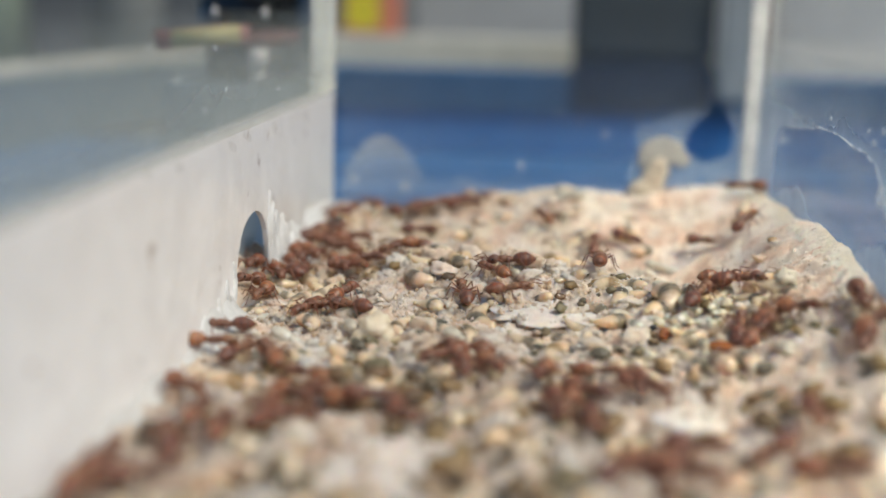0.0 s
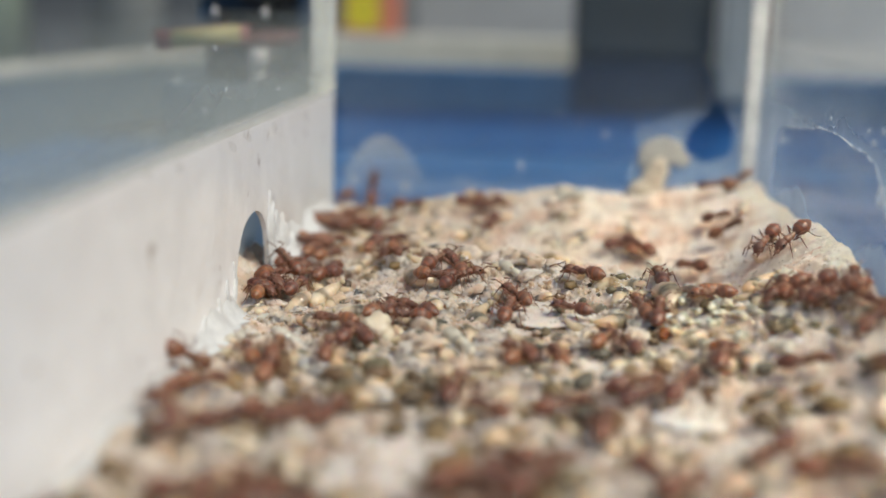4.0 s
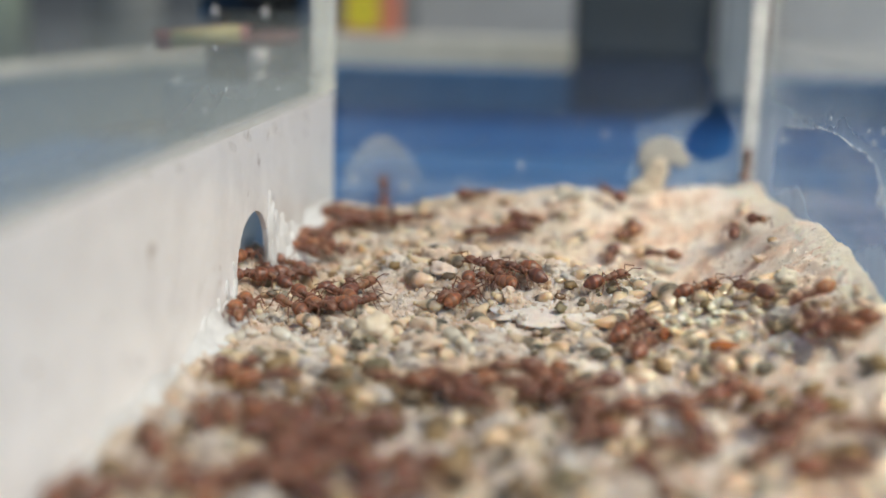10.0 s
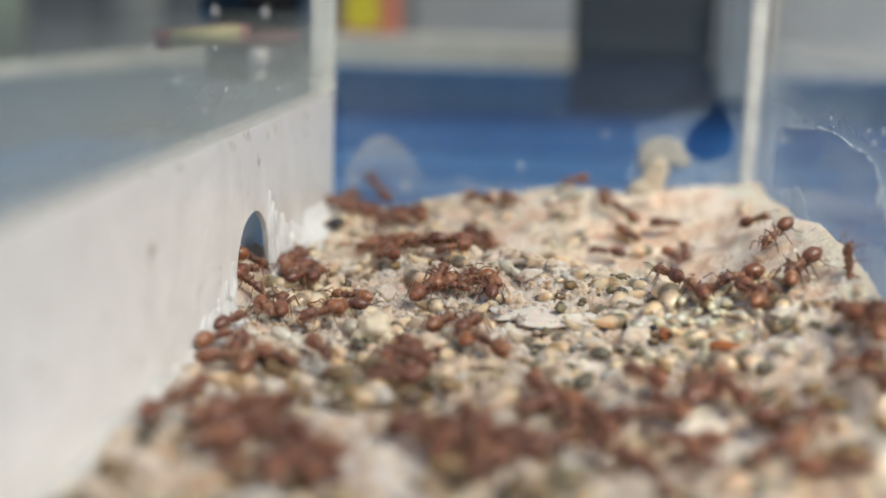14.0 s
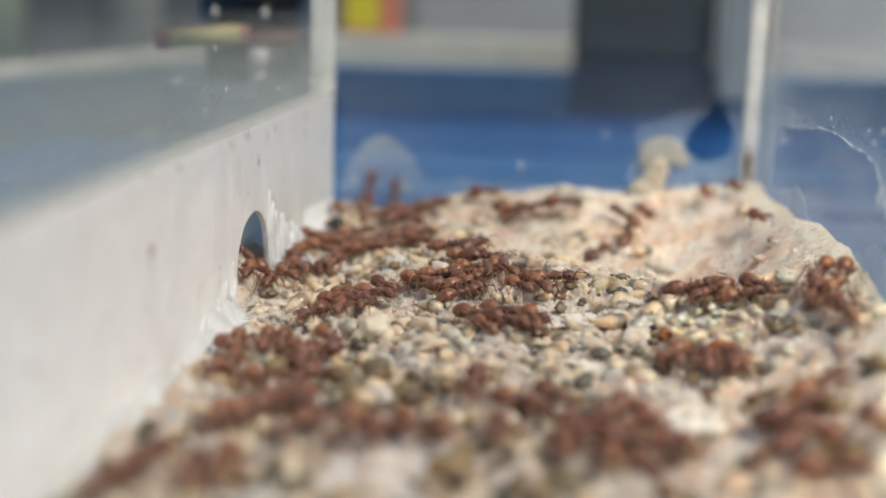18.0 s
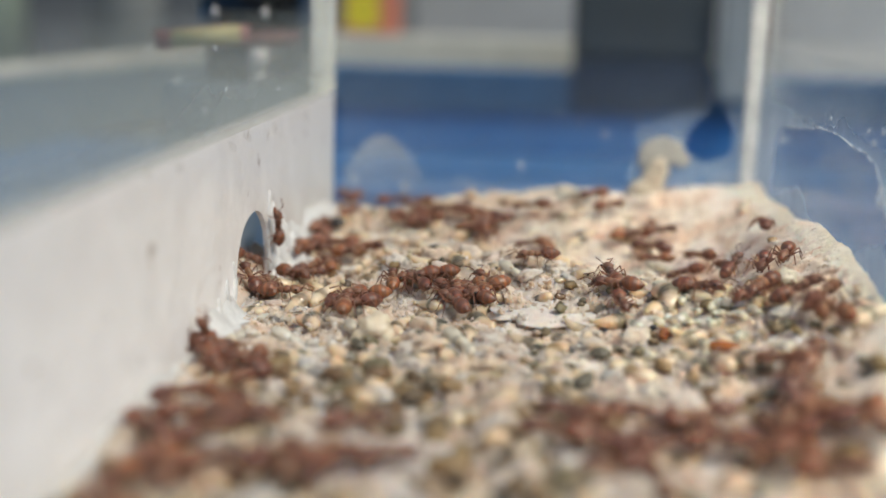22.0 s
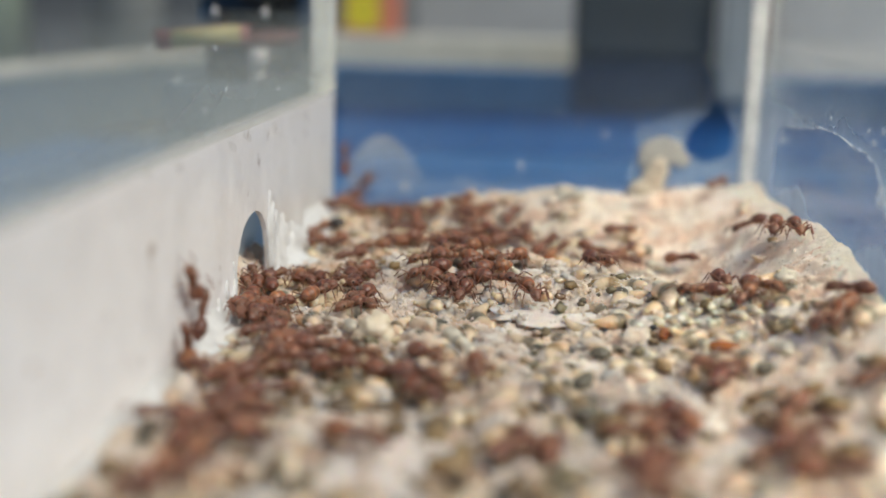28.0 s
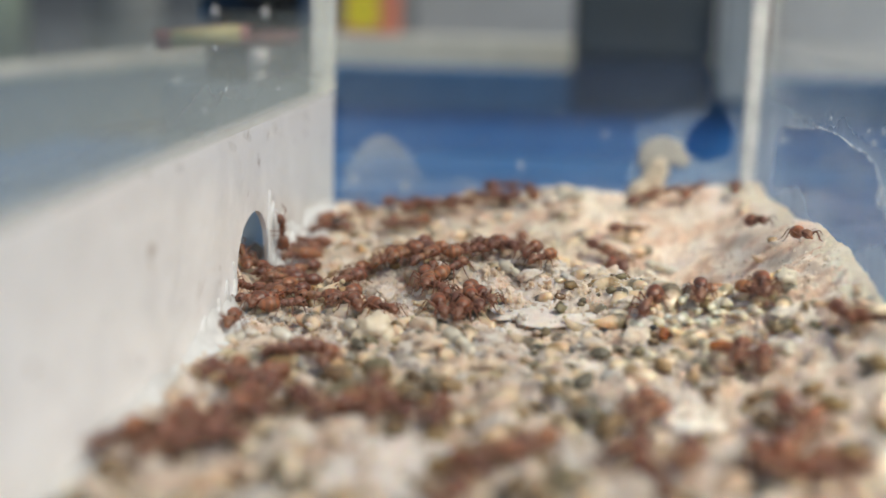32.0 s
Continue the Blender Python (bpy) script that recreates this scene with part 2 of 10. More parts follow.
EYE_M = plain("ant_eye", (0.012, 0.009, 0.008), (0.02, 0.014, 0.01), 900, 0.2)
SKINS = [(0.78, 0.60, 0.40), (0.71, 0.56, 0.38), (0.84, 0.68, 0.50), (0.76, 0.53, 0.31), (0.81, 0.63, 0.47), (0.68, 0.52, 0.35), (0.84, 0.60, 0.43)]
GUTS = [(0.075, 0.070, 0.052), (0.17, 0.15, 0.10), (0.055, 0.050, 0.044), (0.34, 0.22, 0.09), (0.11, 0.105, 0.085), (0.30, 0.26, 0.17), (0.065, 0.058, 0.05), (0.46, 0.36, 0.23)]
LARVA = brood_material("larva_skin", SKINS, GUTS)
LARVA_HEAP = brood_material("larva_skin_heap", SKINS, GUTS, True)
LARVA_HEAD = plain("larva_head", (0.62, 0.52, 0.34), (0.55, 0.44, 0.27), 900, 0.35)
BRISTLE_GLINT = plain("bristle_glint", (0.85, 0.85, 0.82), (0.8, 0.8, 0.78), 900, 0.1, coat=1.0)
PUPA = varied("pupa_skin", [(0.66, 0.60, 0.47), (0.62, 0.56, 0.45), (0.70, 0.66, 0.56)], 0.3, 800, subsurf=0.4, coat=0.3)
CRUMB = varied("sand_crumb", [(0.706, 0.545, 0.404), (0.761, 0.619, 0.495), (0.631, 0.472, 0.323), (0.780, 0.673, 0.574), (0.464, 0.301, 0.180),
                              (0.669, 0.491, 0.351), (0.780, 0.619, 0.512), (0.743, 0.636, 0.521)], 0.75, 1500, subsurf=0.75, bump=0.0001, by_island=True, depth=0.0011)
FLAKE = plain("white_plaster_flake", (0.84, 0.71, 0.60), (0.88, 0.79, 0.70), 330, 0.85, 0.0003, subsurf=0.7)
STONE = plain("cream_pebble", (0.74, 0.60, 0.40), (0.82, 0.74, 0.60), 220, 0.6, 0.0002, subsurf=0.2)
CHITIN = plain("black_chitin", (0.016, 0.014, 0.012), (0.03, 0.025, 0.02), 800, 0.25, coat=0.4)
AMBER = varied("amber_cuticle", [(0.42, 0.14, 0.03), (0.36, 0.10, 0.025)], 0.25, 700, subsurf=0.3, coat=0.4)


# ---- mesh helpers ----
def link(name, bm, material, parent=None, label="", smooth=True):
    me = bpy.data.meshes.new(name)
    bm.to_mesh(me)
    bm.free()
    me.materials.append(material)
    if smooth:
        me.shade_smooth()
    ob = new(name, me)
    if parent:
        ob.parent = parent
    if label:
        ob["label"] = label
    return ob


def part(name, bm, material, parent, label=""):
    return link(name, bm, material, parent, label)


def box(bm, lo, hi, bevel=0.0):
    lo, hi = Vector(lo), Vector(hi)
    got = bmesh.ops.create_cube(bm, size=1, matrix=Matrix.LocRotScale((lo + hi) / 2, None, hi - lo))
    if bevel:
        edges = list({e for v in got["verts"] for e in v.link_edges})
        bmesh.ops.bevel(bm, geom=edges, offset=bevel, segments=2, affect="EDGES", profile=0.6)


def flat_box(name, lo, hi, material, bevel=0.0, parent=None, label=""):
    bm = bmesh.new()
    box(bm, lo, hi, bevel)
    return link(name, bm, material, parent, label, smooth=False)


def egg(bm, centre, size, rings=8, segs=10, taper=0.0, turn=None):
    """An ellipsoid along x; taper pinches its +x end."""
    got = bmesh.ops.create_uvsphere(bm, u_segments=segs, v_segments=rings, radius=1,
                                    matrix=Matrix.Rotation(math.pi / 2, 4, "Y"))
    for v in got["verts"]:
        k = 1 - taper * (v.co.x * 0.5 + 0.5) ** 1.5
        v.co = Vector((v.co.x * size[0], v.co.y * size[1] * k, v.co.z * size[2] * k))
        if turn:
            v.co = turn @ v.co
        v.co += Vector(centre)


def tube(bm, points, radii, segs=6):
    """A tapered tube through the points, closed at its ends."""
    rows = []
    for i, p in enumerate(points):
        p = Vector(p)
        d = (Vector(points[min(i + 1, len(points) - 1)]) - Vector(points[max(i - 1, 0)])).normalized()
        a = d.orthogonal().normalized()
        b = d.cross(a)
        if rows:
            first = rows[-1][0].co - Vector(points[i - 1])
            a = (first - d * first.dot(d)).normalized()
            b = d.cross(a)
        rows.append([bm.verts.new(p + radii[i] * (a * math.cos(k * math.tau / segs) + b * math.sin(k * math.tau / segs)))
                     for k in range(segs)])
    for r0, r1 in zip(rows, rows[1:]):
        for k in range(segs):
            bm.faces.new((r0[k], r0[(k + 1) % segs], r1[(k + 1) % segs], r1[k]))
    bm.faces.new(rows[0][::-1])
    bm.faces.new(rows[-1])


def lump(bm, centre, size, seed, level=2, rough=0.25, turn=0.0):
    """An irregular pebble or crumb."""
    got = bmesh.ops.create_icosphere(bm, subdivisions=level, radius=1)
    r = Matrix.Rotation(turn, 3, "Z")
    for v in got["verts"]:
        k = 1 + rough * noise.noise(v.co * 1.4 + Vector((seed * 7.3, seed * 3.1, 0))) + rough * 0.5 * noise.noise(v.co * 3.3 + Vector((0, seed * 5.7, 1)))
        v.co = r @ Vector((v.co.x * size[0], v.co.y * size[1], v.co.z * size[2])) * k + Vector(centre)


def step(a, b, x):
    t = min(1, max(0, (x - a) / (b - a)))
    return t * t * (3 - 2 * t)


def along(pairs, x):
    """A polyline's height at x."""
    return float(np.interp(x, [p[0] for p in pairs], [p[1] for p in pairs]))


HOLE = (107.0, 120.5)


# ---- the floor of the box: a bed of sand on plaster (lengths here in mm) ----
LEFT, RIGHT, FRONT, BACK, TOP = -27.5, 27.7, 52.0, 162.0, 34.0
BACK_PROFILE = [(-28, 1.0), (-18, 1.6), (-9, 3.3), (3, 4.9), (7, 4.6), (11, 3.9), (18, 4.8), (28, 6.0)]
CREST = [(-20, 126), (-8, 124), (0, 121), (6, 117.5), (12, 113), (20, 108)]
RIGHT_PROFILE = [(50, 2.0), (97, 5.2), (112, 7.2), (121, 7.8), (128, 7.0), (140, 6.4), (162, 6.0)]


def bed(x, y):
    """Height of the bed without its grain; past the side wall, the ramp in the passage."""
    if x < LEFT:
        return min(4.0, 0.5 + 0.75 * (LEFT - x)) + 0.3 * noise.noise(Vector((x * 0.5, y * 0.4, 2)))
    z = along(BACK_PROFILE, x) * step(128, 160, y)
    side = step(12, RIGHT, x) ** 1.6
    z = z * (1 - side) + along(RIGHT_PROFILE, y) * side
    z += 0.9 * step(5, 24, x) * step(60, 75, y) * (1 - step(95, 120, y)) * (1 - side)
    crest = along(CREST, x)      # a lip of packed sand, with a trough behind it
    lip = y - crest
    z += 3.1 * step(-24, -9, x) * (1 - 0.75 * step(15, 24, x)) * math.exp(-(lip / (14 if lip < 0 else 4.5)) ** 2)
    z -= 1.5 * step(-11, 1, x) * (1 - step(13, 22, x)) * step(crest - 1, crest + 6, y) * (1 - step(crest + 13, crest + 32, y))
    v = Vector((x, y, 0))
    z += 0.55 * noise.noise(v * 0.085) + 0.35 * noise.noise(v * 0.21 + Vector((9, 2, 4)))
    z += 0.5 * math.exp(-((x + 30) / 4) ** 2)
    return z


def grain(x, y):
    v = Vector((x, y, 3))
    calm = 0.3 + 0.7 * (1 - step(12, 24, x) * step(100, 118, y)) * (1 - 0.6 * step(126, 140, y) * step(-12, -4, x))
    crumbly = 0.5 - abs(noise.noise(v * 0.55 + Vector((4, 1, 0)))) - 0.6 * abs(noise.noise(v * 1.25 + Vector((0, 7, 2))))
    return calm * (0.36 * noise.noise(v * 0.45) + 1.25 * crumbly - 0.15 + 0.20 * noise.noise(v * 1.9) + 0.10 * noise.noise(v * 3.7))


def floor_at(x, y):
    """Height in metres of the bed at x, y in mm."""
    return (bed(x, y) + grain(x, y)) * MM


def build_bed():
    nx, ny = 220, 440
    xs = [LEFT + (RIGHT - LEFT) * i / nx for i in range(nx + 1)]
    ys = [FRONT + (BACK - FRONT) * j / ny for j in range(ny + 1)]
    verts = [(x * MM, y * MM, floor_at(x, y)) for y in ys for x in xs]
    w = nx + 1
    faces = [(j * w + i, j * w + i + 1, (j + 1) * w + i + 1, (j + 1) * w + i) for j in range(ny) for i in range(nx)]
    me = bpy.data.meshes.new("floor")
    me.from_pydata(verts, [], faces)
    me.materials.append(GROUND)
    me.shade_smooth()
    ob = new("floor", me)
    tagged(ob, "tan sand and crumbled plaster bed of the ant box", "floor", kind="structure")


build_bed()


# ---- the box: base, walls, corner posts ----
def wall_left():
    """The wall with the arched passage: a plaster-coated lower band under clear acrylic."""
    x0, x1 = LEFT - 0.5, LEFT
    top = 16.7
    hole0, hole1, spring, crown = *HOLE, 3.2, 8.5
    bm = bmesh.new()
    arch = [(hole0 + (hole1 - hole0) * i / 14) for i in range(15)]

    def low(y):
        if hole0 <= y <= hole1:
            u = (y - (hole0 + hole1) / 2) / ((hole1 - hole0) / 2)
            return spring + (crown - spring) * max(0, 1 - abs(u) ** 2.2) ** 0.6
        return -3.0
    # panel outline with the arch cut out, as a strip of quads on both faces
    cols = [(FRONT - 3, -3.0)] + [(FRONT - 3 + (hole0 - FRONT + 3) * i / 12, -3.0) for i in range(1, 12)] + [(hole0, -3.0)]
    cols += [(y, low(y)) for y in arch] + [(hole1, -3.0)]
    cols += [(hole1 + (BACK - hole1) * i / 8, -3.0) for i in range(1, 9)]

    def lean(x, y):
        return x - 0.55 * step(122, 166, y)

    def crest(y):
        return top + 0.04 * noise.noise(Vector((y * 0.3, 1, 2)))
    inner = [(bm.verts.new((lean(x1, y) * MM, y * MM, z * MM)), bm.verts.new((lean(x1, y) * MM, y * MM, crest(y) * MM))) for y, z in cols]
    outer = [(bm.verts.new((lean(x0, y) * MM, y * MM, z * MM)), bm.verts.new((lean(x0, y) * MM, y * MM, (crest(y) - 7) * MM))) for y, z in cols]
    for (a, b), (c, d), (e, f), (g, h) in zip(inner, inner[1:], outer, outer[1:]):
        if (a.co - c.co).length > 1e-7 and abs(a.co.y - c.co.y) > 1e-8:
            bm.faces.new((a, b, d, c))
            bm.faces.new((e, g, h, f))
            bm.faces.new((b, f, h, d))
            bm.faces.new((a, c, g, e))
        elif abs(a.co.z - c.co.z) > 1e-7:
            bm.faces.new((a, c, g, e))
    bmesh.ops.recalc_face_normals(bm, faces=bm.faces)
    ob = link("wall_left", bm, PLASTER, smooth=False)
    tagged(ob, "white plaster-coated side wall with an arched ant passage", "wall", kind="structure")
    pane = flat_box("upper_pane", ((LEFT - 3.2) * MM, (FRONT - 3) * MM, 12.0 * MM), ((LEFT - 0.9) * MM, BACK * MM, TOP * MM), HAZY, 0.0, ob, "scuffed hazy acrylic pane")
    pane.visible_shadow = False
    wash = flat_box("plaster_wash", ((LEFT - 0.88) * MM, (FRONT - 3) * MM, 15.6 * MM), ((LEFT - 0.62) * MM, (BACK - 0.2) * MM, 18.0 * MM), FADE, 0.0, ob, "thin white wash above the plaster")
    wash.visible_shadow = False
    flap = flat_box("passage_pane", ((LEFT - 3.2) * MM, 111 * MM, 0.0), ((LEFT - 3.0) * MM, 138 * MM, 11.9 * MM), FOGGED, 0.0, ob, "fogged blue-grey pane behind the passage")
    flap.visible_shadow = False
    return ob


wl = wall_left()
wb = flat_box("wall_back", ((LEFT - 3.2) * MM, BACK * MM, -3 * MM), ((RIGHT + 3) * MM, (BACK + 2.5) * MM, TOP * MM), ACRYLIC, 0.0003)
wb.visible_shadow = False
tagged(wb, "clear acrylic end wall with dried splashes", "wall", kind="structure")
wr = flat_box("wall_right", (RIGHT * MM, (FRONT - 3) * MM, -3 * MM), ((RIGHT + 2.5) * MM, (BACK - 0.05) * MM, TOP * MM), ACRYLIC, 0.0003)
wr.visible_shadow = False
tagged(wr, "clear acrylic side wall filmed with dried residue", "wall", kind="structure")
base = flat_box("box_base", ((LEFT - 3.2) * MM, (FRONT - 3) * MM, -6 * MM), ((RIGHT + 3) * MM, (BACK + 2.5) * MM, -3.05 * MM), ACRYLIC, 0.0003)
tagged(base, "clear acrylic base of the ant box", "floor", kind="structure")


def passage():
    """The sand ramp that fills the passage behind the arch."""
    nx, ny = 44, 48
    verts = [((LEFT + 0.3 - 0.5 * i) * MM, (98 + 0.6 * j) * MM, floor_at(LEFT - 0.01 - 0.5 * i, 98 + 0.6 * j)) for j in range(ny + 1) for i in range(nx + 1)]
    w = nx + 1
    me = bpy.data.meshes.new("floor_passage")
    me.from_pydata(verts, [], [(j * w + i, (j + 1) * w + i, (j + 1) * w + i + 1, j * w + i + 1) for j in range(ny) for i in range(nx)])
    me.materials.append(GROUND)
    me.shade_smooth()
    tagged(new("floor_passage", me), "sand ramp in the passage behind the arch", "floor", kind="structure")


passage()


def fillet():
    """White plaster smeared into the joint between the side wall and the bed."""
    rows = []
    bm = bmesh.new()
    for i in range(111):
        y = 60 + i * 0.9
        arch = step(HOLE[0] - 1.5, HOLE[0], y) * (1 - step(HOLE[1], HOLE[1] + 1.0, y))
        k = (1 - arch) * (0.5 + 0.5 * noise.noise(Vector((y * 0.25, 3, 1)))) * (0.8 + 1.2 * step(119, 124, y) * (1 - step(150, 160, y)) + 1.0 * step(92, 99, y) * (1 - step(105, 108, y)))
        h, wd = 0.15 + 2.0 * k, 0.1 + 2.6 * k
        pts = []
        for q in range(7):
            f = q / 6
            x = LEFT + 0.03 - 0.6 * step(122, 166, y) * (1 - f) + wd * f
            z = max(bed(x, y) - 0.15, bed(LEFT, y) + h * (1 - f) ** 2) + (0.1 * noise.noise(Vector((x * 1.5, y * 1.5, 7))) if 0 < q < 6 else 0)
            pts.append(bm.verts.new((x * MM, y * MM, z * MM)))
        rows.append(pts)
    for a, b in zip(rows, rows[1:]):
        for q in range(6):
            bm.faces.new((a[q], a[q + 1], b[q + 1], b[q]))
    bmesh.ops.recalc_face_normals(bm, faces=bm.faces)
    tagged(link("wall_fillet", bm, FILLET), "white plaster smear along the foot of the wall", "plaster smear", kind="structure")


fillet()


def plaster_runs():
    """Glossy white runs of plaster down the wall beside the passage."""
    run = random.Random(31)
    for y, top, foot, r in ((120.4, 9.6, 1.0, 0.5), (122.0, 8.2, 1.0, 0.8), (123.9, 7.0, 0.8, 0.9), (126.2, 6.2, 0.8, 1.0), (128.6, 4.8, 0.8, 1.1), (131.5, 4.4, 0.8, 1.2),
                            (134.8, 3.4, 0.8, 1.0), (106.2, 5.2, 0.4, 0.6), (103.9, 4.0, 0.4, 0.7), (100.6, 3.0, 0.3, 0.7), (96.2, 2.6, 0.2, 0.8)):
        bm = bmesh.new()
        n = 9
        pts = [((LEFT + 0.02) * MM, (y + 0.35 * math.sin(i * 0.8 + y)) * MM, (top + (foot - top) * i / (n - 1)) * MM) for i in range(n)]
        tube(bm, pts, [r * (0.25 + 0.75 * (i / (n - 1)) ** 0.7) * run.uniform(0.85, 1.15) * MM for i in range(n)], 10)
        for v in bm.verts:
            v.co.x = (LEFT + 0.02) * MM + (v.co.x - (LEFT + 0.02) * MM) * 0.55
        part("plaster_run", bm, FILLET, wl, "glossy white run of plaster")


plaster_runs()


def fillet_right():
    """Pale sand and plaster drawn up the clear side wall along the edge of the bed."""
    rows = []
    bm = bmesh.new()
    for i in range(120):
        y = 88 + i * 0.615
        k = 0.55 + 0.45 * noise.noise(Vector((y * 0.22, 8, 4))) + 1.3 * step(144, 158, y)
        wd, h = 1.5 + 1.8 * k, 0.2 + 0.5 * k
        pts = []
        for q in range(7):
            f = q / 6
            x = RIGHT - 0.06 - wd * (1 - f)
            z = bed(x, y) + (-0.25 if q == 0 else grain(x, y) * 0.5 + h * f ** 2.2 + 0.08 * noise.noise(Vector((x * 1.5, y * 1.5, 7))))
            pts.append(bm.verts.new((x * MM, y * MM, z * MM)))
        rows.append(pts)
    for a, b in zip(rows, rows[1:]):
        for q in range(6):
            bm.faces.new((a[q], a[q + 1], b[q + 1], b[q]))
    bmesh.ops.recalc_face_normals(bm, faces=bm.faces)
    tagged(link("wall_fillet_right", bm, RIGHT_SMEAR), "pale cream plaster smear along the clear wall", "plaster smear", kind="structure")


fillet_right()
fill = flat_box("bed_fill", (LEFT * MM, FRONT * MM, -3 * MM), (RIGHT * MM, (BACK - 0.1) * MM, -1.6 * MM), GROUND)
tagged(fill, "packed sand under the bed", "floor", kind="structure")


def corner(name, x0, x1, y0, y1, z0, material, label):
    bm = bmesh.new()
    n = 40
    pts = []
    for i in range(n + 1):
        z = z0 + (TOP - z0) * i / n
        w = 0.25 * noise.noise(Vector((z * 0.5, x0, 1)))
        pts.append([bm.verts.new(((x + w * s) * MM, y * MM, z * MM)) for x, y, s in ((x0, y0, 0), (x1, y0, 1), (x1, y1, 1), (x0, y1, 0))])
    for a, b in zip(pts, pts[1:]):
        for k in range(4):
            bm.faces.new((a[k], a[(k + 1) % 4], b[(k + 1) % 4], b[k]))
    bm.faces.new(pts[0][::-1])
    bm.faces.new(pts[-1])
    ob = link(name, bm, material, smooth=False)
    ob.visible_shadow = False
    return tagged(ob, label, "corner joint", kind="structure")


for k, deep in enumerate((17.0, 13.0, 8.5, 3.0)):      # the glue thins out along the pane in steps
    corner("corner_joint_1", LEFT - 0.55 + 0.03 * k, LEFT - 0.53 + 0.03 * k, BACK - deep, BACK - 0.1, 16.9, FROSTED, "whitish glued acrylic corner joint")
corner("corner_joint_2", RIGHT - 1.7, RIGHT - 0.02, BACK - 2.5, BACK - 0.1, 3.5, WHITE_JOINT, "whitish glued acrylic corner joint")


# ---- dried films and splashes on the panes ----
def patch(name, material, keep, u0, u1, v0, v1, cell, place, label, parent):
    """A thin film of small cells wherever keep(u, v) says so; place() puts u, v into the world."""
    nu, nv = int((u1 - u0) / cell), int((v1 - v0) / cell)
    verts, faces, index = [], [], {}

    def corner_of(i, j):
        if (i, j) not in index:
            index[i, j] = len(verts)
            verts.append(place(u0 + i * cell, v0 + j * cell))
        return index[i, j]
    for i in range(nu):
        for j in range(nv):
            if keep(u0 + (i + 0.5) * cell, v0 + (j + 0.5) * cell):
                faces.append((corner_of(i, j), corner_of(i + 1, j), corner_of(i + 1, j + 1), corner_of(i, j + 1)))
    me = bpy.data.meshes.new(name)
    me.from_pydata(verts, [], faces)
    me.materials.append(material)
    ob = new(name, me)
    ob.parent = parent
    ob["label"] = label
    ob.visible_shadow = False
    return ob


def wob(a, b, k=0.5, s=1.0):
    return s * noise.noise(Vector((a * k, b * k, 5.5)))


for sy, sz, sw, sh in ((123.0, 15.8, 1.3, 0.7), (106.0, 15.7, 1.5, 0.45), (111.5, 16.0, 1.8, 0.4), (90.0, 16.0, 1.0, 0.5), (82.5, 16.5, 0.8, 0.4), (122.5, 8.0, 1.2, 1.0), (141.0, 15.2, 1.6, 0.6)):
    patch("smudge", SMUDGE, lambda u, v: ((u - sy) / sw) ** 2 + ((v - sz + 0.25 * (u - sy)) / sh) ** 2 < 1 + 0.6 * wob(u, v, 1.7), sy - 3, sy + 3, sz - 2, sz + 2, 0.12,
          lambda u, v: ((LEFT + 0.05 - 0.55 * step(122, 166, u)) * MM, u * MM, v * MM), "faint grey smudge", wl)

for sy, sz, r in ((90.5, 22.6, 0.35), (105.0, 20.9, 0.25), (98.0, 19.6, 0.2), (120.0, 22.5, 0.2), (84.0, 25.0, 0.3), (126.0, 19.5, 0.22), (101.5, 24.5, 0.25)):
    bm = bmesh.new()
    lump(bm, ((LEFT - 0.2) * MM, sy * MM, sz * MM), (0.1 * MM, r * 1.3 * MM, r * MM), sy, 2, 0.3)
    part("dried_speck", bm, RIM, wl, "white dried speck")

# the clear window left in the film of the right wall: its upper edge in (y, z) mm
WINDOW_TOP = [(90, 6.0), (99, 13.6), (103, 16.6), (107, 17.0), (112, 17.2), (117, 17.6), (123, 17.6), (134, 16.5), (144, 15.6), (147, 14.0), (150, 3.0)]


def film_right(y, z):
    edge = along(WINDOW_TOP, y)
    inside = z < edge and z > 7.8 + 1.4 * wob(y, z, 0.3) + 2.2 * step(122, 132, y) * (1 - step(132, 141, y)) + 2.5 * (1 - step(98, 108, y))
    return not inside and z < 24.5


patch("dried_film", FILM_R, film_right, 78, 161.5, 1.5, 24.5, 0.25, lambda u, v: ((RIGHT - 0.08) * MM, u * MM, v * MM), "pale dried water film", wr)
patch("thin_film", THIN_FILM, lambda y, z: z < 17.6, 80, 161, 2, 18, 0.4, lambda u, v: ((RIGHT - 0.05) * MM, u * MM, v * MM), "thin bluish dried film", wr)
bm = bmesh.new()
ridge = [(y, along(WINDOW_TOP, y) + 0.25 * wob(y, 1, 0.9)) for y in np.linspace(98, 143, 60)]
tube(bm, [((RIGHT - 0.14) * MM, y * MM, z * MM) for y, z in ridge], [(0.06 + 0.06 * abs(wob(y, z, 1.3))) * MM for y, z in ridge], 6)
part("film_edge", bm, RIM, wr, "white dried edge of the film")
for y, z, r in ((100.5, 14.2, 0.75), (143.0, 14.2, 0.45), (99.0, 17.6, 0.3), (104, 18.2, 0.22), (97.5, 18.6, 0.2), (101.5, 19.4, 0.16), (99.6, 20.4, 0.2), (106.0, 19.0, 0.12), (97.8, 16.2, 0.18), (120.0, 18.8, 0.12), (131.0, 17.9, 0.12), (137.0, 17.4, 0.1)):
    bm = bmesh.new()
    ring = [((RIGHT - 0.14) * MM, (y + r * math.cos(a)) * MM, (z + r * 1.1 * math.sin(a)) * MM) for a in np.linspace(0, math.tau, 15)]
    tube(bm, ring, [0.07 * MM + 0.1 * r * MM] * 15, 6)
    part("dried_drop", bm, RIM, wr, "white ring of a dried drop")


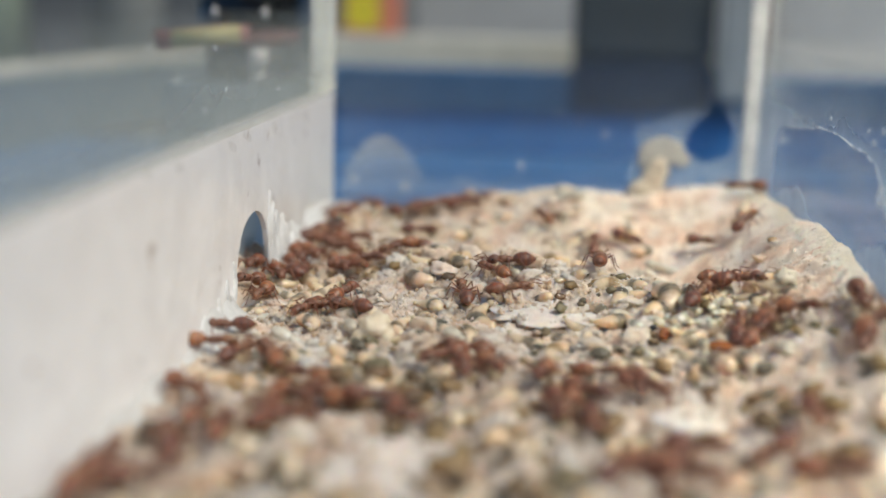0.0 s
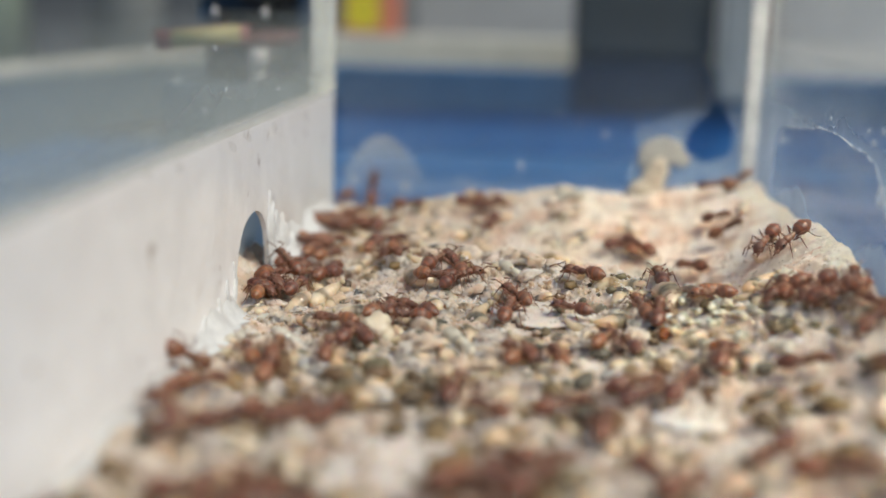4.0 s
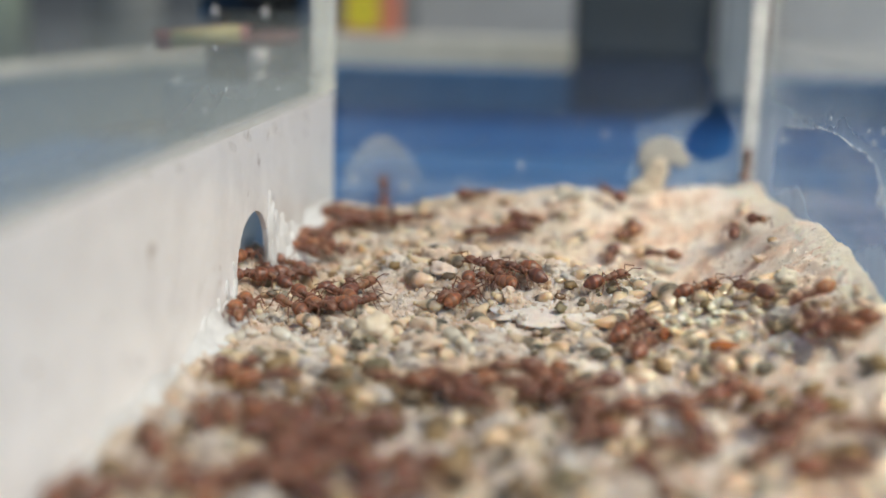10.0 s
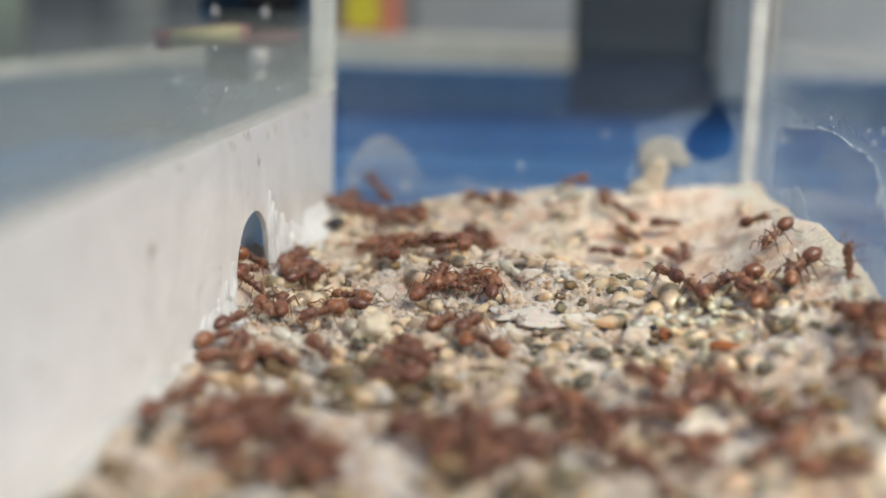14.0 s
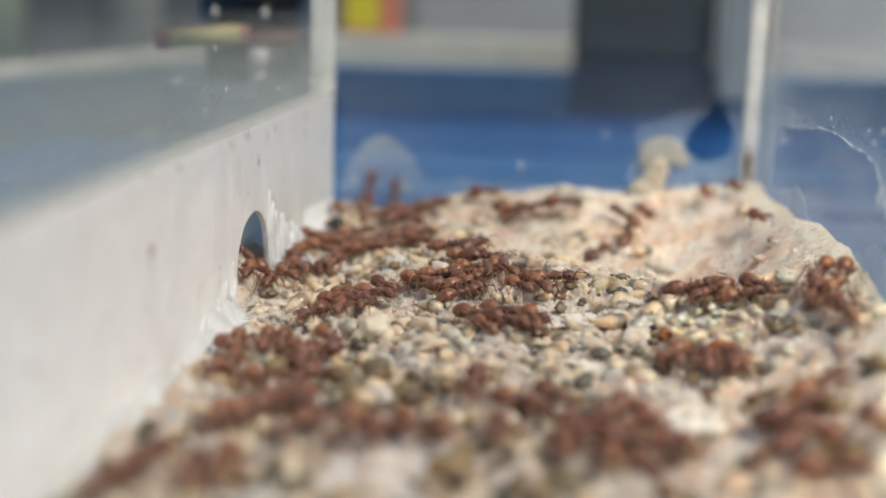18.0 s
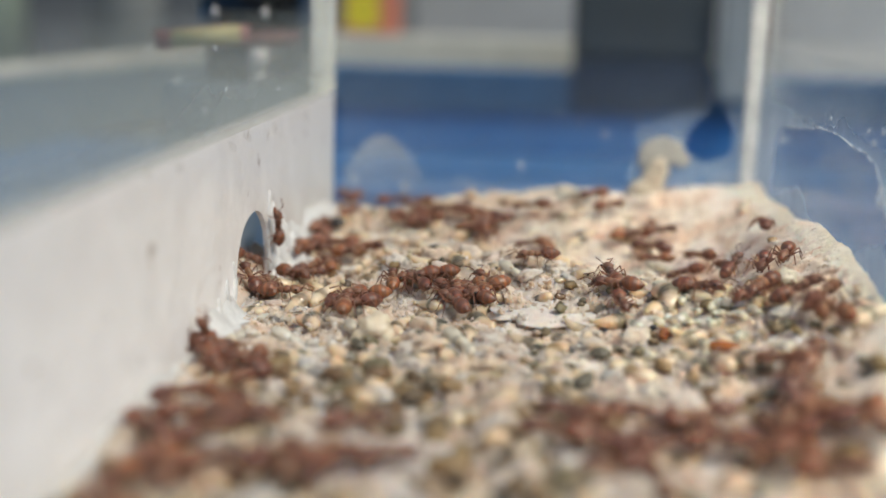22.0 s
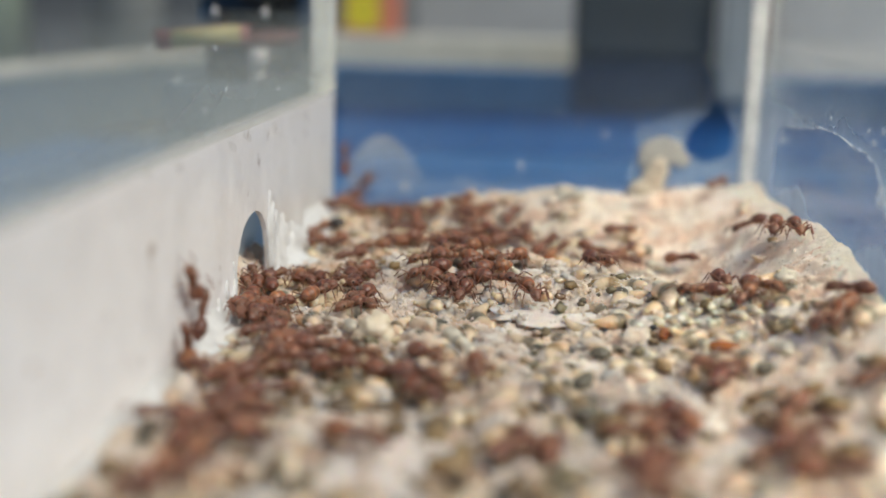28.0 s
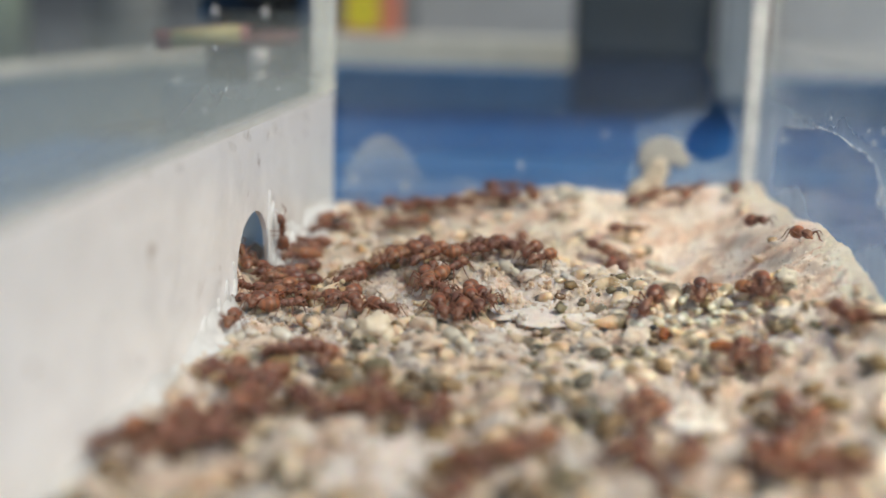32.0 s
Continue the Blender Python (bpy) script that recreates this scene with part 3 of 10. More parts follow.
def dome(cx, base_z, half, height, power=2.0):
    return lambda x, z: z < base_z + height * max(0, 1 - abs((x - cx) / half + 0.05 * wob(x, z, 0.6)) ** power) ** 0.6 + 0.2 * wob(x, z, 1.2)


def back_at(u, v):
    return (u * MM, (BACK - 0.08) * MM, v * MM)


patch("dried_splash", FILM_B, dome(-21.4, 1.0, 6.3, 10.0), -27.3, -13, 0.5, 13, 0.2, back_at, "pale dome-shaped dried splash", wb)
patch("dried_film", FOOT, lambda x, z: z < 5.2 + 1.2 * wob(x, 0, 0.25, 1.0) + 2.6 * math.exp(-((x - 24) / 4) ** 2), -27.3, 27.5, 0.5, 9, 0.25, back_at, "pale dried film along the foot of the pane", wb)


def clear_hump(x, z):
    """The clear patch in the film: a narrow crown over a rounded belly."""
    half = 3.1 * (step(8.8, 10.8, z) ** 0.5 if z < 12 else (1 - step(11.7, 17.4, z)) ** 0.75)
    return abs(x - 21.9 - 0.16 * (z - 12)) < half + 0.25 * wob(x, z, 0.5)


patch("dried_film", FOOT2, lambda x, z: z < 15.9 - 0.03 * abs(x - 22) ** 2 + 0.4 * wob(x, z, 0.4) and x > 12.0 + 1.0 * wob(x, z, 0.3) and not clear_hump(x, z),
      11, 27.4, 0.5, 17.5, 0.2, lambda u, v: (u * MM, (BACK - 0.06) * MM, v * MM), "pale dried film round a clear patch", wb)
patch("dust_haze", HAZE, lambda x, z: not clear_hump(x, z), -27.3, 27.5, 0.5, 33.5, 0.5, lambda u, v: (u * MM, (BACK - 0.04) * MM, v * MM), "thin dusty haze on the pane", wb)
for cx, cz, r in ((-2.8, 7.6, 0.38), (-8.2, 10.8, 0.2), (-25.2, 5.0, 0.5), (-18.3, 4.2, 0.6), (4.8, 13.4, 0.25), (8.2, 12.2, 0.35), (2.0, 14.6, 0.18), (12.5, 14.0, 0.2), (-3.3, 13.0, 0.15), (20.2, 5.0, 0.5)):
    bm = bmesh.new()
    lump(bm, (cx * MM, (BACK - 0.12) * MM, cz * MM), (r * MM, 0.12 * MM, r * 1.25 * MM), cx, 2, 0.3)
    part("dried_speck", bm, RIM, wb, "white dried speck")


def mud_cap():
    """A lump of wet sand stuck to the end pane: a rounded cap over a leaning foot."""
    bm = bmesh.new()
    lump(bm, (16.0 * MM, (BACK - 0.3) * MM, 9.3 * MM), (3.25 * MM, 0.3 * MM, 2.75 * MM), 4.1, 4, 0.16)
    for v in bm.verts:      # the underside is hollowed where the film shows through
        hollow = math.exp(-((v.co.x / MM - 17.0) / 1.7) ** 2)
        if v.co.z < 9.0 * MM:
            v.co.z = 9.0 * MM + (v.co.z - 9.0 * MM) * (1 - 0.8 * hollow)
    ob = link("mud_smear", bm, MUD)
    tagged(ob, "greyish tan cap of dried sand on the end pane", "mud smear")
    bm = bmesh.new()
    lump(bm, (15.5 * MM, (BACK - 0.75) * MM, 7.8 * MM), (1.25 * MM, 0.5 * MM, 1.5 * MM), 4.1, 3, 0.2)
    lump(bm, (14.7 * MM, (BACK - 0.8) * MM, 6.3 * MM), (1.55 * MM, 0.7 * MM, 1.8 * MM), 9.3, 3, 0.2)
    lump(bm, (13.7 * MM, (BACK - 0.9) * MM, 4.9 * MM), (2.3 * MM, 0.9 * MM, 1.6 * MM), 7.7, 3, 0.25)
    part("sand_foot", bm, MUD_FOOT, ob, "lighter tan leaning foot of sand")


mud_cap()


# ---- the blue tray that the box stands in, and what stands round it ----
def tray():
    root = new("tray")
    root.location = (0, 0.12, -0.009)
    z0, rim = 0.003, 0.0225

    def b(name, lo, hi, mat=BLUE, bevel=0.0008, label=""):
        return flat_box(name, lo, hi, mat, bevel, root, label)
    b("bottom", (-0.15, -0.125, 0.0), (0.19, 0.166, 0.003))
    b("far_wall", (-0.052, 0.163, 0.003), (0.19, 0.166, rim))
    b("side_wall", (0.190, -0.125, 0.0), (0.193, 0.166, rim))
    # shade on the upper far wall, added as a darker blue strip
    b("shade_band", (-0.052, 0.1615, 0.0125), (0.189, 0.1629, rim - 0.0002), SHADED_BLUE, 0.0004, "darker blue band for the shade on the upper wall")
    b("rim", (-0.052, 0.1665, rim - 0.003), (0.196, 0.171, rim))
    for y in (0.09, 0.125):
        b("floor_rib", (-0.100, y, 0.003), (0.188, y + 0.0025, 0.0042))
    tagged(root, "shallow blue plastic tray under the ant box", "tray")
    return root


tray()
table = flat_box("table", (-0.9, -0.4, -0.04), (0.9, 0.84, -0.0091), TABLE, 0.004)
tagged(table, "grey-brown laminate table top", "table", kind="structure")
backwall = flat_box("wall_room", (-3.0, 0.95, -0.8), (3.0, 1.05, 1.6), GREY)
room_floor = flat_box("floor_room", (-3.0, -3.0, -0.80), (3.0, 0.95, -0.76), TABLE)
tagged(room_floor, "dull grey floor under the table", "floor", kind="structure")
side_room = flat_box("wall_room_side", (-3.1, -3.0, -0.80), (-3.0, 0.95, 1.6), GREY)
tagged(side_room, "dull grey painted side wall of the room", "wall", kind="structure")
for lx, ly in ((-0.84, -0.34), (0.84, -0.34), (-0.84, 0.78), (0.84, 0.78)):
    flat_box("leg", (lx - 0.025, ly - 0.025, -0.759), (lx + 0.025, ly + 0.025, -0.0402), SLATE, 0.003, table)
tagged(backwall, "dull grey painted wall behind the table", "wall", kind="structure")


def ledge():
    ob = flat_box("board", (-0.056, 0, 0), (0.20, 0.018, 0.0287), CREAM, 0.001)
    ob.matrix_world = pose(0.0, 0.315, -0.009, 0, 0, 1.0)
    tagged(ob, "cream wooden board standing behind the blue tray", "board")


ledge()


def dark_case():
    root = new("dark_case")
    root.location = (0.0275, 0.2935, 0.0135)
    flat_box("case", (-0.0215, -0.0125, 0.0034), (0.0103, 0.0, 0.0215), DARK, 0.002, root)
    flat_box("lower_panel", (-0.0215, -0.0128, -0.0085), (0.0103, -0.002, 0.0032), NAVY, 0.0008, root, "navy blue lower panel")
    flat_box("clip", (-0.02, 0.0, 0.0005), (0.009, 0.004, 0.003), DARK, 0.0005, root)
    tagged(root, "dark slate plastic case clipped over the tray rim", "case")
    ob = flat_box("strip", (0.0384, 0.2765, 0.0085), (0.0462, 0.2805, 0.034), PALE, 0.001)
    tagged(ob, "pale grey plastic strip leaning beside the dark case", "strip")


dark_case()


def carton():
    root = new("carton")
    root.location = (-0.0445, 0.3165, 0.0198)
    flat_box("carton_body", (-0.0085, 0, 0), (0.0052, 0.015, 0.03), RED, 0.0006, root)
    flat_box("label_panel", (-0.0074, -0.0003, 0.0016), (0.0012, 0.0, 0.0125), YELLOW, 0.0, root, "yellow printed panel")
    tagged(root, "small red carton with a yellow panel on the board", "carton")


carton()


def feeder():
    """A black-capped canister with a printed band and a steel latch, on a block just outside the scuffed pane."""
    k = 0.295
    block = flat_box("block", (-0.0492, 0.1545, -0.0059), (-0.0312, 0.1765, 0.0176), MISTY, 0.0008)
    tagged(block, "grey-blue plastic block beside the ant box", "block")
    root = new("canister")
    root.location = (-0.0398, 0.1655, 0.0177)
    for name, rad, z0, z1, mat, lab in (("base", 0.0225, 0.0, 0.0165, BLACK, "black glossy base"), ("band", 0.0215, 0.0165, 0.0252, DULL_RED, "red printed band"),
                                        ("cap", 0.0255, 0.0252, 0.060, BLACK, "black glossy cap")):
        bm = bmesh.new()
        bmesh.ops.create_cone(bm, segments=48, radius1=rad * k, radius2=rad * 0.97 * k, depth=(z1 - z0) * k, cap_ends=True, matrix=Matrix.Translation((0, 0, (z0 + z1) / 2 * k)))
        bmesh.ops.bevel(bm, geom=[e for e in bm.edges if abs(e.verts[0].co.z - e.verts[1].co.z) < 1e-6], offset=0.0015 * k, segments=3, affect="EDGES")
        part(name, bm, mat, root, lab)
    bm = bmesh.new()
    for z0, z1, rad in ((0.0000, 0.0046, 0.0036), (0.0052, 0.0150, 0.0040)):
        bmesh.ops.create_cone(bm, segments=24, radius1=rad * k, radius2=rad * k, depth=(z1 - z0) * k, cap_ends=True, matrix=Matrix.Translation((0.0078 * k, -0.0245 * k, (z0 + z1) / 2 * k)))
    part("latch", bm, CHROME, root, "bright steel latch")
    bm = bmesh.new()
    box(bm, (-0.037 * k, -0.0245 * k, 0.0165 * k), (0.006 * k, -0.0232 * k, 0.0256 * k))
    tag = part("paper_tag", bm, DULL_RED, root, "red and yellow printed paper tag")
    tag.rotation_euler = (0, radians(-6), 0)
    bm = bmesh.new()
    box(bm, (-0.029 * k, -0.0251 * k, 0.0172 * k), (0.002 * k, -0.0247 * k, 0.0252 * k))
    part("stripe", bm, DULL_YELLOW, tag, "yellow printed stripe")
    # two added pale beads stand in for the highlights on the black cap
    for x in (-0.012, 0.0105):
        bm = bmesh.new()
        egg(bm, (x * k, -math.sqrt(0.0252 ** 2 - x * x) * k, 0.0305 * k), (0.0016 * k, 0.0012 * k, 0.0030 * k), 8, 10)
        part("cap_glint", bm, CHROME, root, "small pale bead for a highlight on the cap")
    tagged(root, "black glossy canister with red band, paper tag and steel latch", "canister")


feeder()


def side_board():
    ob = new("divider")
    ob.matrix_world = pose(-0.134, 0.160, -0.0059, 0, 0, -6.8)
    flat_box("divider_panel", (0, 0, 0), (0.006, 0.225, 0.0155), MISTY, 0.0006, ob)
    flat_box("top_edge", (-0.0004, 0, 0.0156), (0.0064, 0.225, 0.0184), CREAM, 0.0008, ob, "cream plastic edging")
    tagged(ob, "low grey-blue divider with a cream top edge in the tray", "divider")
    ob = flat_box("cabinet", (-0.62, 0.62, -0.0089), (-0.085, 0.80, 0.30), SLATE, 0.004)
    tagged(ob, "dark slate cabinet at the back of the table", "cabinet")
    for x, y, rad, tall, mat, lab in ((-0.160, 0.46, 0.014, 0.12, PALE, "pale translucent jar"), (-0.214, 0.47, 0.010, 0.10, JADE, "pale green jar")):
        root = new("jar")
        root.location = (x, y, -0.0089)
        bm = bmesh.new()
        bmesh.ops.create_cone(bm, segments=32, radius1=rad, radius2=rad * 0.94, depth=tall * 0.86, cap_ends=True, matrix=Matrix.Translation((0, 0, tall * 0.43)))
        bmesh.ops.bevel(bm, geom=[e for e in bm.edges if abs(e.verts[0].co.z - e.verts[1].co.z) < 1e-6], offset=0.002, segments=2, affect="EDGES")
        part("jar_body", bm, mat, root)
        bm = bmesh.new()
        bmesh.ops.create_cone(bm, segments=32, radius1=rad * 0.8, radius2=rad * 0.8, depth=tall * 0.14, cap_ends=True, matrix=Matrix.Translation((0, 0, tall * 0.93)))
        part("lid", bm, DARK, root, "dark screw lid")
        tagged(root, lab + " standing behind the tray", "jar", "jars behind the tray")


side_board()
ob = flat_box("beige_box", (0.057, 0.30, -0.0089), (0.20, 0.42, 0.05), BEIGE, 0.003)
tagged(ob, "plain beige plastic box behind the tray", "box")


# ---- brood, crumbs and debris on the bed ----
def larva_mesh(bm, length, width, bend, rings=11, per=3, segs=10):
    """A plump grub of ringed segments along x, fat behind and narrow at the curled head; gut: how much of the dark gut shows."""
    rows = []
    weight = bm.verts.layers.float.new("gut")
    n = rings * per
    for i in range(n + 1):
        t = i / n
        r = width / 2 * max(0.06, math.sin(math.pi * min(1, t * 0.93 + 0.06)) ** 0.55) * (1 - 0.50 * t ** 2.0)
        r *= 1 + 0.045 * math.cos(math.tau * (t * rings)) * (0.3 + math.sin(math.pi * t))
        a = bend * (t - 0.5)
        x, y = (length * (t - 0.5), 0) if abs(bend) < 0.01 else (length / bend * math.sin(a), length / bend * (1 - math.cos(a)))
        out = Vector((-math.sin(a), math.cos(a), 0))
        ring = []
        for k in range(segs):
            b = k * math.tau / segs
            v = bm.verts.new((Vector((x, y, width * 0.46)) + r * (out * math.cos(b) + Vector((0, 0, 0.94)) * math.sin(b))) * MM)
            v[weight] = min(1.0, 1.6 * math.exp(-((t - 0.42) / 0.125) ** 2) * (0.75 + 0.25 * math.sin(b)))
            ring.append(v)
        rows.append(ring)
    for r0, r1 in zip(rows, rows[1:]):
        for k in range(segs):
            bm.faces.new((r0[k], r0[(k + 1) % segs], r1[(k + 1) % segs], r1[k]))
    bm.faces.new(rows[0][::-1])
    bm.faces.new(rows[-1])


def larva(length, width, bend, beads):
    bm = bmesh.new()
    larva_mesh(bm, length, width, bend)
    ob = link("larva", bm, LARVA)
    bm = bmesh.new()
    a = bend * 0.5
    egg(bm, (length / bend * math.sin(a) * MM, length / bend * (1 - math.cos(a)) * MM, width * 0.46 * MM), (0.14 * width * MM, 0.15 * width * MM, 0.14 * width * MM), 6, 8)
    part("head", bm, LARVA_HEAD, ob, "small yellowish head")
    if beads:
        # white beads stand in for the sunlit glints along the bristles
        bm = bmesh.new()
        for k in range(7):
            t = (k - 3) / 10
            y = 0.5 * bend * (t * length) ** 2 / length
            lump(bm, (t * length * MM, (y - width * 0.16) * MM, width * 0.945 * (1 - 0.9 * t * t) * MM), (0.075 * MM, 0.045 * MM, 0.06 * MM), k, 1, 0.1)
        part("glint_ridge", bm, BRISTLE_GLINT, ob, "row of white beads for the glints on the bristles")
    return tagged(ob, "plump translucent cream ant larva with a dark gut", "larva", "ant brood on the bed")


def pupa(length, width):
    """A curled pale pupa: gaster, chest and tucked head."""
    bm = bmesh.new()
    egg(bm, (-0.26 * length * MM, 0, width * 0.42 * MM), (0.30 * length * MM, width * 0.46 * MM, width * 0.44 * MM))
    egg(bm, (0.08 * length * MM, 0, width * 0.5 * MM), (0.2 * length * MM, width * 0.33 * MM, width * 0.36 * MM))
    egg(bm, (0.34 * length * MM, 0, width * 0.38 * MM), (0.19 * length * MM, width * 0.38 * MM, width * 0.36 * MM))
    for s in (-1, 1):
        tube(bm, [((0.2 * length) * MM, s * width * 0.3 * MM, width * 0.3 * MM), (0.0, s * width * 0.4 * MM, width * 0.2 * MM), (-0.25 * length * MM, s * width * 0.3 * MM, width * 0.12 * MM)],
             [0.08 * MM, 0.07 * MM, 0.04 * MM], 5)
    return tagged(link("pupa", bm, PUPA), "creamy white ant pupa lying on the sand", "pupa", "ant brood on the bed")


def bedded(x, y, turn, sink=0.1, tilt=0.0):
    return pose(x * MM, y * MM, floor_at(x, y) - sink * MM, tilt, tilt * 0.6, turn)


rng = random.Random(11)


def brood_density(x, y):
    """Where the brood lies thick: all over the bed but for the plaster patches, the smooth slope and the far end."""
    d = 0.50 + 1.3 * noise.noise(Vector((x * 0.14, y * 0.11, 8)))
    d *= 1 - 0.92 * step(14, 19, x) * step(104, 110, y)
    d *= 1 - 0.9 * step(20.5, 23, x) * step(95, 102, y)
    d *= 1 - 0.6 * step(0, 7, x) * (1 - step(98, 104, y))
    d *= 1 - 0.6 * step(13, 18, x) * (1 - step(92, 98, y))
    d *= 1 - 0.8 * step(120, 130, y) * step(-18, -8, x)
    d *= 1 - 0.5 * step(-4, 2, x) * step(112, 117, y) * (1 - step(122, 126, y))
    for cx, cy, r in FLAKES_AT:
        if ((x - cx) / r) ** 2 + ((y - cy) / (r * 0.9)) ** 2 < 1:
            d *= 0.12
    return max(0.04 * (1 - step(15, 18, x)), min(1, d))


# plaster flakes that show bare through the brood: x, y, half width (mm)
FLAKES_AT = [(1.6, 108.5, 6.6), (-8.4, 72.6, 6.2), (11.6, 82.8, 4.0), (20.6, 91.0, 6.6), (15.5, 76.0, 3.6), (3.6, 95.6, 2.4), (25.0, 84.0, 4.5)]


def on_flake(x, y):
    return any(cx < 20 and ((x - cx) / r) ** 2 + ((y - cy) / (r * 0.8)) ** 2 < 0.8 for cx, cy, r in FLAKES_AT)


def place_brood():
    kinds = [larva(3.9, 1.6, 1.7, True), larva(3.7, 1.5, 2.4, False), larva(3.4, 1.45, -2.0, True), larva(4.2, 1.65, 1.2, True), larva(2.9, 1.25, 2.6, False),
             pupa(3.6, 1.35), larva(3.6, 1.55, -1.5, False), larva(4.0, 1.6, -2.6, False)]
    first = {}
    spots, cells = [], {}

    def free(x, y, gap):
        i, j = int(x // 2), int(y // 2)
        for a in range(i - 1, i + 2):
            for b in range(j - 1, j + 2):
                for p, q in cells.get((a, b), ()):
                    if (p - x) ** 2 + (q - y) ** 2 < gap * gap:
                        return False
        return True
    tries = 0
    while len(spots) < 185 and tries < 60000:
        tries += 1
        x, y = rng.uniform(LEFT + 1.2, RIGHT - 1.2), 92 + 66 * rng.random() ** 1.35
        if rng.random() < brood_density(x, y) and free(x, y, 2.3):
            spots.append((x, y))
            cells.setdefault((int(x // 2), int(y // 2)), []).append((x, y))
    for n, (x, y) in enumerate(spots):
        k = rng.choice((0, 0, 1, 1, 2, 2, 3, 3, 4, 5, 6, 6, 7, 7))
        m = bedded(x, y, rng.uniform(0, 360), rng.uniform(0.3, 1.0), rng.uniform(-40, 40))
        if k not in first:
            first[k] = kinds[k]
            kinds[k].matrix_basis = m
            made = kinds[k]
        else:
            made = copy_thing(kinds[k], m)
        s = rng.uniform(0.85, 1.25)
        made.scale = (s, s, s)
    return kinds


KINDS = place_brood()


def near_heap():
    """The uncounted brood: thick before the lens, and filling in between the single grubs further off."""
    shapes = []
    for length, width, bend in ((4.2, 1.7, 1.3), (3.9, 1.6, 2.3), (3.5, 1.5, -1.7), (4.0, 1.65, -2.5)):
        bm = bmesh.new()
        larva_mesh(bm, length, width, bend, 9, 2, 8)
        bm.verts.index_update()
        weight = bm.verts.layers.float["gut"]
        shapes.append(([v.co.copy() for v in bm.verts], [[v.index for v in f.verts] for f in bm.faces], [v[weight] for v in bm.verts]))
        bm.free()
    verts, faces, guts, singles = [], [], [], 0
    for n in range(950):
        x, y = rng.uniform(LEFT + 1.0, RIGHT - 1.0), 58 + 76 * rng.random() ** 1.5
        if rng.random() > (1.15 if y < 96 else 0.3) * brood_density(x, y):
            continue
        m = bedded(x, y, rng.uniform(0, 360), rng.uniform(0.4, 1.3), rng.uniform(-40, 40)) @ Matrix.Scale(rng.uniform(0.8, 1.2), 4)
        vs, fs, gs = rng.choice(shapes)
        if y > 82 and singles < 110:      # those in plain sight lie there one by one
            copy_thing(KINDS[(0, 1, 2, 3, 6, 7)[n % 6]], m)
            singles += 1
            continue
        o = len(verts)
        verts += [tuple(m @ v) for v in vs]
        faces += [[o + i for i in f] for f in fs]
        guts += gs
    me = bpy.data.meshes.new("brood_heap")
    me.from_pydata(verts, [], faces)
    me.attributes.new("gut", "FLOAT", "POINT").data.foreach_set("value", guts)
    me.materials.append(LARVA_HEAP)
    me.shade_smooth()
    tagged(new("brood_heap", me), "loose heap of cream ant larvae with dark guts", "ant brood", kind="stuff")


near_heap()


def pearls():
    """Small round young larvae in a cluster on the crumbs."""
    first = None
    for n in range(30):
        x, y = rng.gauss(15.0, 3.2), rng.gauss(103.0, 4.0)
        x = min(x, RIGHT - 2)
        m = bedded(x, y, rng.uniform(0, 360), -0.05, rng.uniform(-15, 15))
        if first is None:
            bm = bmesh.new()
            larva_mesh(bm, 1.7, 0.95, 1.4, 8, 2, 10)
            first = link("young_larva", bm, PEARL)
            bm = bmesh.new()
            egg(bm, (0.78 * MM, 0.28 * MM, 0.44 * MM), (0.13 * MM, 0.13 * MM, 0.13 * MM), 6, 8)
            part("head", bm, LARVA_HEAD, first, "small yellowish head")
            tagged(first, "small pearly round young ant larva on crumbs", "larva", "cluster of young larvae")
            first.matrix_basis = m
            made = first
        else:
            made = copy_thing(first, m)
        s = rng.uniform(0.75, 1.3)
        made.scale = (s, s, s)


PEARL = brood_material("pearl_skin", [(0.72, 0.66, 0.52), (0.76, 0.70, 0.58), (0.66, 0.61, 0.48)], [(0.2, 0.2, 0.17), (0.5, 0.46, 0.36)])
pearls()


